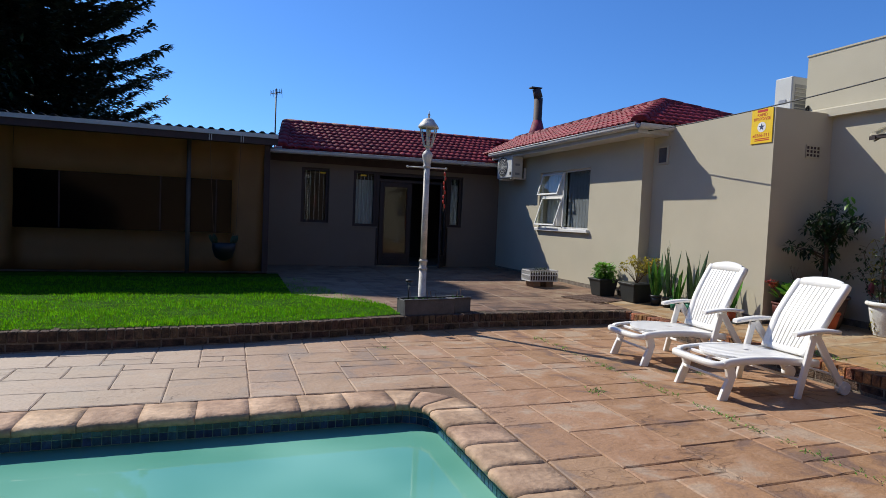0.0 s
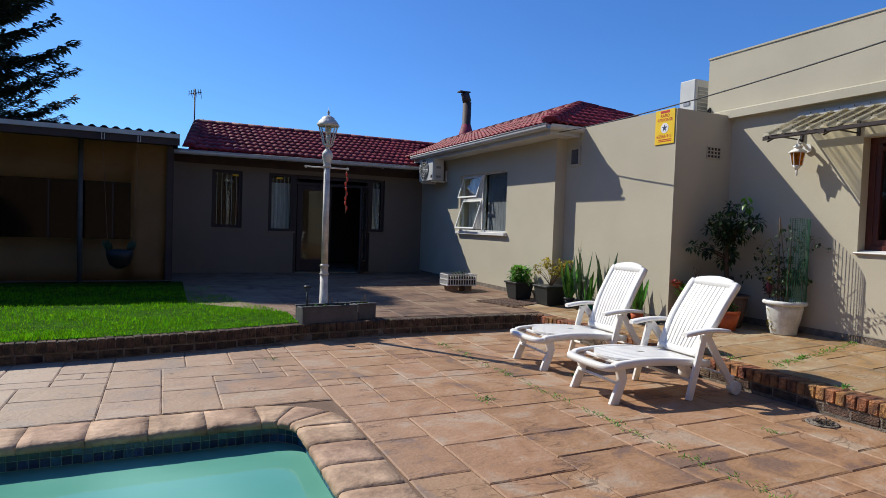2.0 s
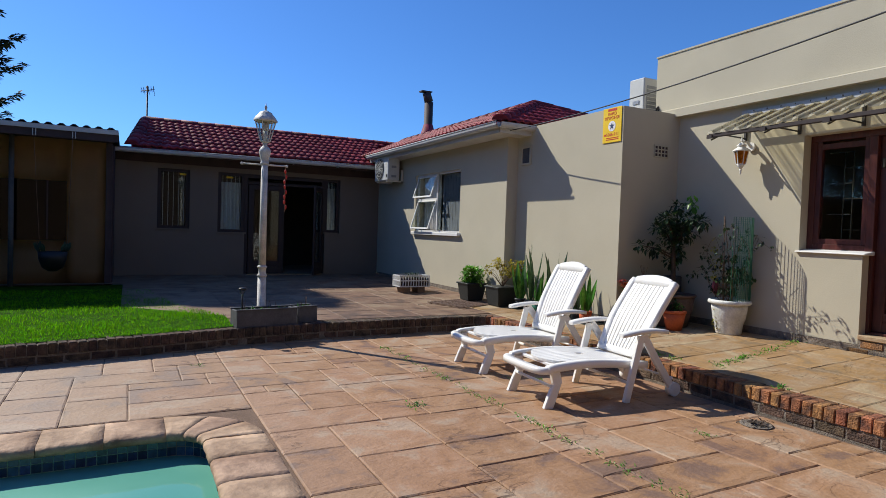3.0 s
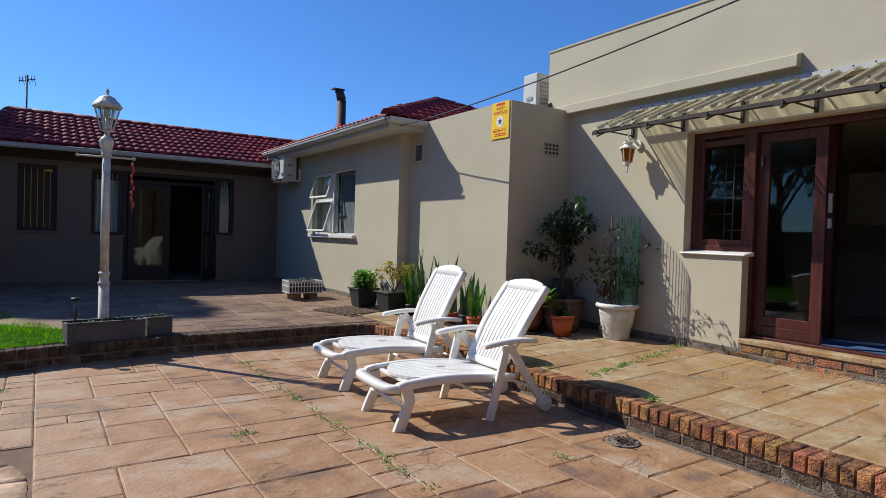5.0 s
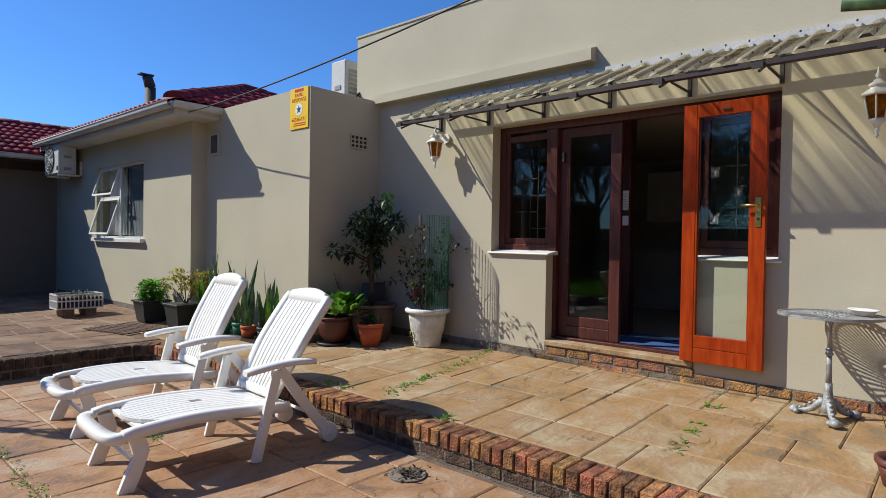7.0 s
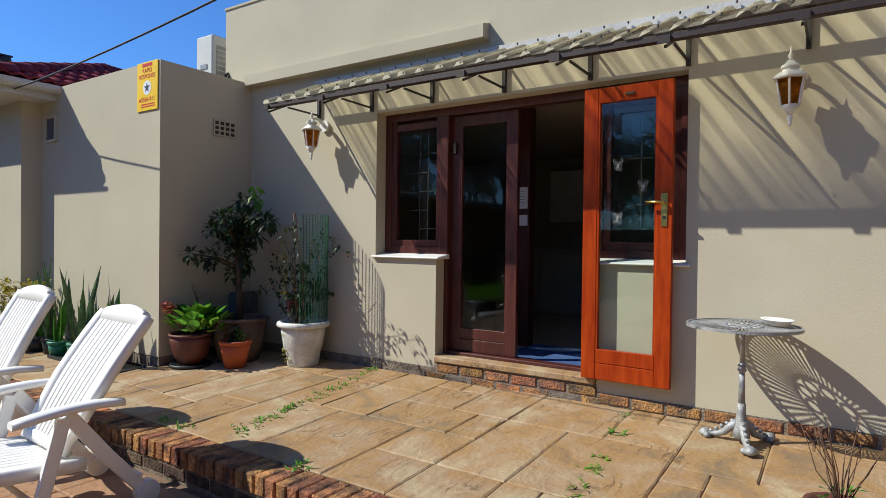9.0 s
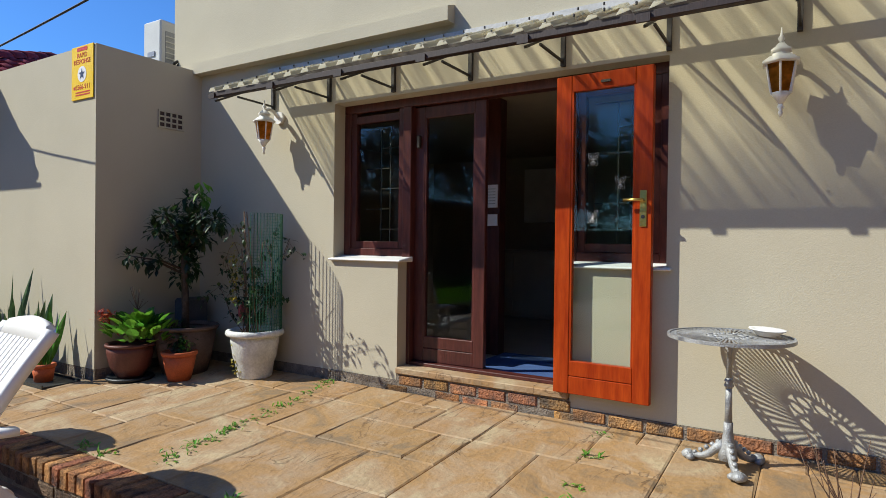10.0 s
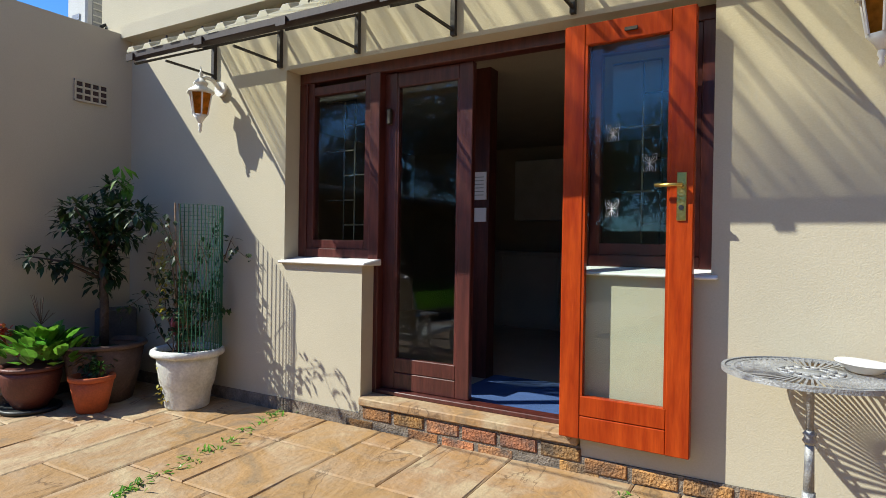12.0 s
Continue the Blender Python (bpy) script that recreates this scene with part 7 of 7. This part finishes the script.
r = random.Random(77)
spots = [(3.66 + r.gauss(0, 0.012), y, r.randint(2, 16)) for y in [1.6 + 0.085 * k for k in range(62)] if r.random() < 0.8]
spots += [(3.06, 4.42, 30), (2.98, 4.40, 16), (4.67, 3.03, 22), (1.6, 6.4, 14), (4.3, 4.9, 40), (4.5, 4.75, 30)]
weeds("deck_weeds", spots, 5, "small green weeds in the deck joints", lambda x, y: 0.0, 1.1)
spots = [(5.9 + 0.05 * k, 3.90 + 0.009 * k + r.gauss(0, 0.01), r.randint(0, 12)) for k in range(36)]
spots += [(6.55, 1.81, 22), (6.72, 1.83, 14), (7.14, 1.89, 18), (7.5, 1.94, 8), (6.3, 1.78, 10), (5.74, 3.15, 24), (5.80, 4.5, 24), (5.78, 4.3, 16), (6.2, 1.76, 8)]
weeds("patio_weeds", spots, 6, "small green weeds in the patio joints", upper_z, 1.5)


# yellow tags at the top of the far panes
for x in (1.93, 2.88):
    tg_ob = thing("window_tag", "small yellow tag stuck at the top of the window pane", "tag", (x, FY + 0.092, 2.40))
    solid("tag", [((0, 0, 0), (0.14, 0.004, 0.04))], M["yellow"], tg_ob)

# ---- kerb of bricks on edge ----
KERB = [(-11, 6.68), (-2.1, 6.68), (-1.1, 6.72), (0, 6.82), (1.22, 7.04), (2.1, 7.26), (3.2, 7.38), (4.5, 7.42), (5.36, 7.42), (5.50, 7.30), (5.53, 6.9), (5.53, -4)]
kerb = tagged(thing("kerb", "weathered red brick-on-edge kerb of the raised paving", "kerb"), kind="structure")


def along(step, start=0.0):
    """Points along the kerb's front line, with the way it runs."""
    out, s = [], start
    for a, b in zip(KERB, KERB[1:]):
        a, b = Vector((*a, 0)), Vector((*b, 0))
        ln = (b - a).length
        while s < ln:
            out.append((a + (b - a) * (s / ln), (b - a).normalized()))
            s += step
        s -= ln
    return out


def brick_mesh(name, l, d, h):
    bm = bmesh.new()
    vs = box(bm, (-l / 2, 0, 0), (l / 2, d, h), 0.006)
    rr = random.Random(int(l * 1e4))
    for v in bm.verts:
        v.co += Vector((rr.uniform(-1, 1), rr.uniform(-1, 1), rr.uniform(-1, 1))) * 0.002
    return mesh_of(name, bm, M["brick"])


head_m, str_m = brick_mesh("brick", 0.073, 0.21, 0.105), brick_mesh("brick", 0.213, 0.10, 0.07)
head_dark, str_dark = head_m.copy(), str_m.copy()
head_dark.materials[0] = str_dark.materials[0] = M["brick_dark"]
rest = bmesh.new()
r = random.Random(9)


def lay(me, p, d, z, back):
    x = d
    y = Vector((-d.y, d.x, 0))
    m = Matrix((x, y, Vector((0, 0, 1)))).transposed().to_4x4()
    m.translation = p + y * back + Vector((0, 0, z))
    m = m @ pose(0, r.uniform(-0.004, 0.004), r.uniform(-0.003, 0.003), r.uniform(-0.8, 0.8), r.uniform(-1, 1), r.uniform(-1.2, 1.2))
    if p.x < -3.2 or p.y < -0.4:
        k = len(rest.verts)
        rest.from_mesh(me)
        rest.verts.ensure_lookup_table()
        bmesh.ops.transform(rest, matrix=m, verts=rest.verts[k:])
    else:
        ob = new("brick", me)
        ob.parent = kerb
        ob.matrix_basis = m


for p, d in along(0.083):
    lay(head_m if p.x > 5.45 else head_dark, p, d, 0.098, 0.0)
for p, d in along(0.225, 0.1):
    lay(str_dark, p, d, 0.012, 0.012)
tagged(part("bricks", rest, M["brick_dark"], kerb), kind="stuff")
bm = bmesh.new()
for (a, b) in zip(KERB, KERB[1:]):
    a, b = Vector((*a, 0)), Vector((*b, 0))
    d = (b - a).normalized()
    n = Vector((-d.y, d.x, 0))
    q = [a + n * 0.016, b + n * 0.016, b + n * 0.21, a + n * 0.21]
    lo = [bm.verts.new(v + Vector((0, 0, -0.02))) for v in q]
    hi = [bm.verts.new(v + Vector((0, 0, 0.188))) for v in q]
    bm.faces.new(hi)
    for k in range(4):
        bm.faces.new((lo[k], lo[(k + 1) % 4], hi[(k + 1) % 4], hi[k]))
part("mortar_core", bm, M["mortar"], kerb)

# bricks showing in the footing of the door wall
worn_m = str_m.copy()
worn_m.materials[0] = M["brick_worn"]
for y in [0.42 + 0.235 * k for k in range(14)]:
    ob = new("brick", worn_m)
    ob.parent = footing
    ob.matrix_basis = pose(RX - 0.016, y, (0.338 if 2.1 < y < 3.66 else 0.288) + r.uniform(-0.004, 0.004), 0, 0, -90 + r.uniform(-1, 1))
for y in [2.10 + 0.235 * k for k in range(7) if k % 4 != 1]:
    ob = new("brick", worn_m)
    ob.parent = footing
    ob.matrix_basis = pose(RX - 0.010, y + 0.1, 0.256 + r.uniform(-0.004, 0.004), 0, 0, -90 + r.uniform(-1, 1))

# ---- coping stones round the pool ----
coping = tagged(thing("coping", "rough bull-nosed stone coping round the pool", "coping"), kind="structure")
PROF = [(0.0, -0.055), (-0.024, -0.048), (-0.036, -0.03), (-0.034, -0.008), (-0.018, 0.008), (0.02, 0.014), (0.12, 0.013), (0.26, 0.009), (0.352, 0.003), (0.36, -0.015)]


def coping_mesh(length, seed):
    bm = bmesh.new()
    rr = random.Random(seed)
    rows = []
    for j in range(6):
        t = -length / 2 + 0.0012 + (length - 0.0024) * j / 5
        e = 0.0022 if j in (0, 5) else 0
        rows.append([bm.verts.new((t, u + (0.0015 if e else 0) + rr.uniform(-0.004, 0.004), v - e + rr.uniform(-0.0025, 0.0025))) for u, v in PROF])
    for a, b in zip(rows, rows[1:]):
        for k in range(len(PROF) - 1):
            bm.faces.new((a[k], a[k + 1], b[k + 1], b[k])).smooth = True
    bm.faces.new(rows[0])
    bm.faces.new(rows[-1][::-1])
    return mesh_of("coping_stone", bm, M["coping"])


CM = [coping_mesh(0.36, k) for k in range(4)]


def stone(p, deg, k):
    ob = new("coping_stone", CM[k % 4])
    ob.parent = coping
    ob.matrix_basis = pose(*p, 0, 0, deg)


ci, cj = 1.22, 4.20                     # where the straight runs end
for k in range(21):
    stone((ci - 0.18 - 0.36 * k, 4.44, 0), 0, k)
for k in range(10):
    stone((1.46, cj - 0.18 - 0.36 * k, 0), -90, k + 1)
for k in range(21):
    stone((ci - 0.18 - 0.36 * k, 0.78, 0), 180, k)
rr = random.Random(40)
for k in range(3):
    t0, t1 = math.radians(90 - 30 * k), math.radians(60 - 30 * k)
    bm = bmesh.new()
    rows = []
    for j in range(5):
        t = t0 + (t1 - t0) * (0.006 + 0.988 * j / 4)
        rows.append([bm.verts.new((ci + (0.24 + u) * math.cos(t), cj + (0.24 + u) * math.sin(t), v + rr.uniform(-0.002, 0.002))) for u, v in PROF])
    for a, b in zip(rows, rows[1:]):
        for q in range(len(PROF) - 1):
            bm.faces.new((a[q], a[q + 1], b[q + 1], b[q])).smooth = True
    bm.faces.new(rows[0])
    bm.faces.new(rows[-1][::-1])
    part("coping_stone", bm, M["coping"], coping)

# ---- stamped slabs ----
SLABS = {}


def slab_mesh(w, h, material):
    key = (round(w, 3), round(h, 3), material.name)
    if key not in SLABS:
        bm = bmesh.new()
        g, c, t = 0.003, 0.010, 0.012
        rr = random.Random(int(w * 1000 + h * 77))
        lo = [bm.verts.new((x, y, -t)) for x, y in ((g, g), (w - g, g), (w - g, h - g), (g, h - g))]
        mid, n = [], 3
        ring0, ring1 = [], []
        for (ax, ay), (bx, by) in (((0, 0), (1, 0)), ((1, 0), (1, 1)), ((1, 1), (0, 1)), ((0, 1), (0, 0))):
            for k in range(n):
                u, v = ax + (bx - ax) * k / n, ay + (by - ay) * k / n
                j = rr.uniform(-0.0025, 0.0025)
                ring0.append(bm.verts.new((g + u * (w - 2 * g) + j, g + v * (h - 2 * g) + j, -0.006)))
                ring1.append(bm.verts.new((g + c + u * (w - 2 * g - 2 * c) - j, g + c + v * (h - 2 * g - 2 * c) - j, rr.uniform(-0.001, 0.001))))
        q = len(ring0)
        for k in range(q):
            bm.faces.new((ring0[k], ring0[(k + 1) % q], ring1[(k + 1) % q], ring1[k]))
        bm.faces.new(ring1)
        for k in range(4):
            seg = [ring0[(k * n + i) % q] for i in range(n + 1)]
            bm.faces.new([lo[k], lo[(k + 1) % 4]] + seg[::-1])
        SLABS[key] = mesh_of("slab", bm, material)
    return SLABS[key]


def pave(parent, x0, y0, x1, y1, unit, material, seed, height, keep, near):
    """A random ashlar of slabs on a grid; near ones are single pieces, the rest one joined part."""
    rr = random.Random(seed)
    nx, ny = max(1, round((x1 - x0) / unit)), max(1, round((y1 - y0) / unit))
    ux, uy = (x1 - x0) / nx, (y1 - y0) / ny
    used = set()
    joined = bmesh.new()
    sizes = [(3, 2), (2, 2), (3, 1), (4, 2), (2, 3), (3, 3), (2, 1), (4, 3)]
    weights = [6, 5, 1, 5, 3, 4, 1, 2]
    for j in range(ny):
        for i in range(nx):
            if (i, j) in used:
                continue
            for w, h in [rr.choices(sizes, weights)[0] for _ in range(8)] + [(1, 1)]:
                if i + w <= nx and j + h <= ny and all((i + a, j + b) not in used for a in range(w) for b in range(h)):
                    break
            used |= {(i + a, j + b) for a in range(w) for b in range(h)}
            x, y = x0 + i * ux, y0 + j * uy
            cx, cy = x + w * ux / 2, y + h * uy / 2
            if not keep(cx, cy, w * ux / 2, h * uy / 2):
                continue
            me = slab_mesh(w * ux, h * uy, material)
            z = height(x + 0.02, y + 0.02)
            sx = (height(x + w * ux, y) - height(x, y)) / (w * ux)
            sy = (height(x, y + h * uy) - height(x, y)) / (h * uy)
            m = pose(x, y, z, math.degrees(math.atan(sy)), -math.degrees(math.atan(sx)), 0) @ pose(0, 0, rr.uniform(-0.001, 0.0015))
            if near(cx, cy):
                ob = new("slab", me)
                ob.parent = parent
                ob.matrix_basis = m
            else:
                k = len(joined.verts)
                joined.from_mesh(me)
                joined.verts.ensure_lookup_table()
                bmesh.ops.transform(joined, matrix=m, verts=joined.verts[k:])
    if len(joined.verts):
        tagged(part("slabs", joined, material, parent), kind="stuff")
    else:
        joined.free()


flat = lambda x, y: 0.0
yes = lambda x, y, w, h: True
pave(deck, 1.84, -4.9, 3.66, 7.5, 0.205, M["slab"], 1, flat, yes, lambda x, y: y > 1.6)
pave(deck, 3.66, -4.9, 5.50, 7.5, 0.205, M["slab"], 2, flat, yes, lambda x, y: y > 1.2)
pave(deck, -3.0, 4.83, 1.84, 7.1, 0.21, M["slab"], 3, flat, yes, lambda x, y: y < 7.0)
pave(deck, -10.9, 4.83, -3.0, 7.1, 0.21, M["slab"], 4, flat, yes, lambda x, y: False)
pave(deck, -10.9, -4.9, 1.84, 0.40, 0.21, M["slab"], 5, flat, yes, lambda x, y: False)
pave(terrace, 5.74, -3.9, RX - 0.01, 6.02, 0.215, M["slab_patio"], 6, upper_z, yes, lambda x, y: y > 0.0)
pave(terrace, 5.74, 6.02, 6.64, 8.38, 0.215, M["slab_patio"], 7, upper_z, yes, lambda x, y: True)
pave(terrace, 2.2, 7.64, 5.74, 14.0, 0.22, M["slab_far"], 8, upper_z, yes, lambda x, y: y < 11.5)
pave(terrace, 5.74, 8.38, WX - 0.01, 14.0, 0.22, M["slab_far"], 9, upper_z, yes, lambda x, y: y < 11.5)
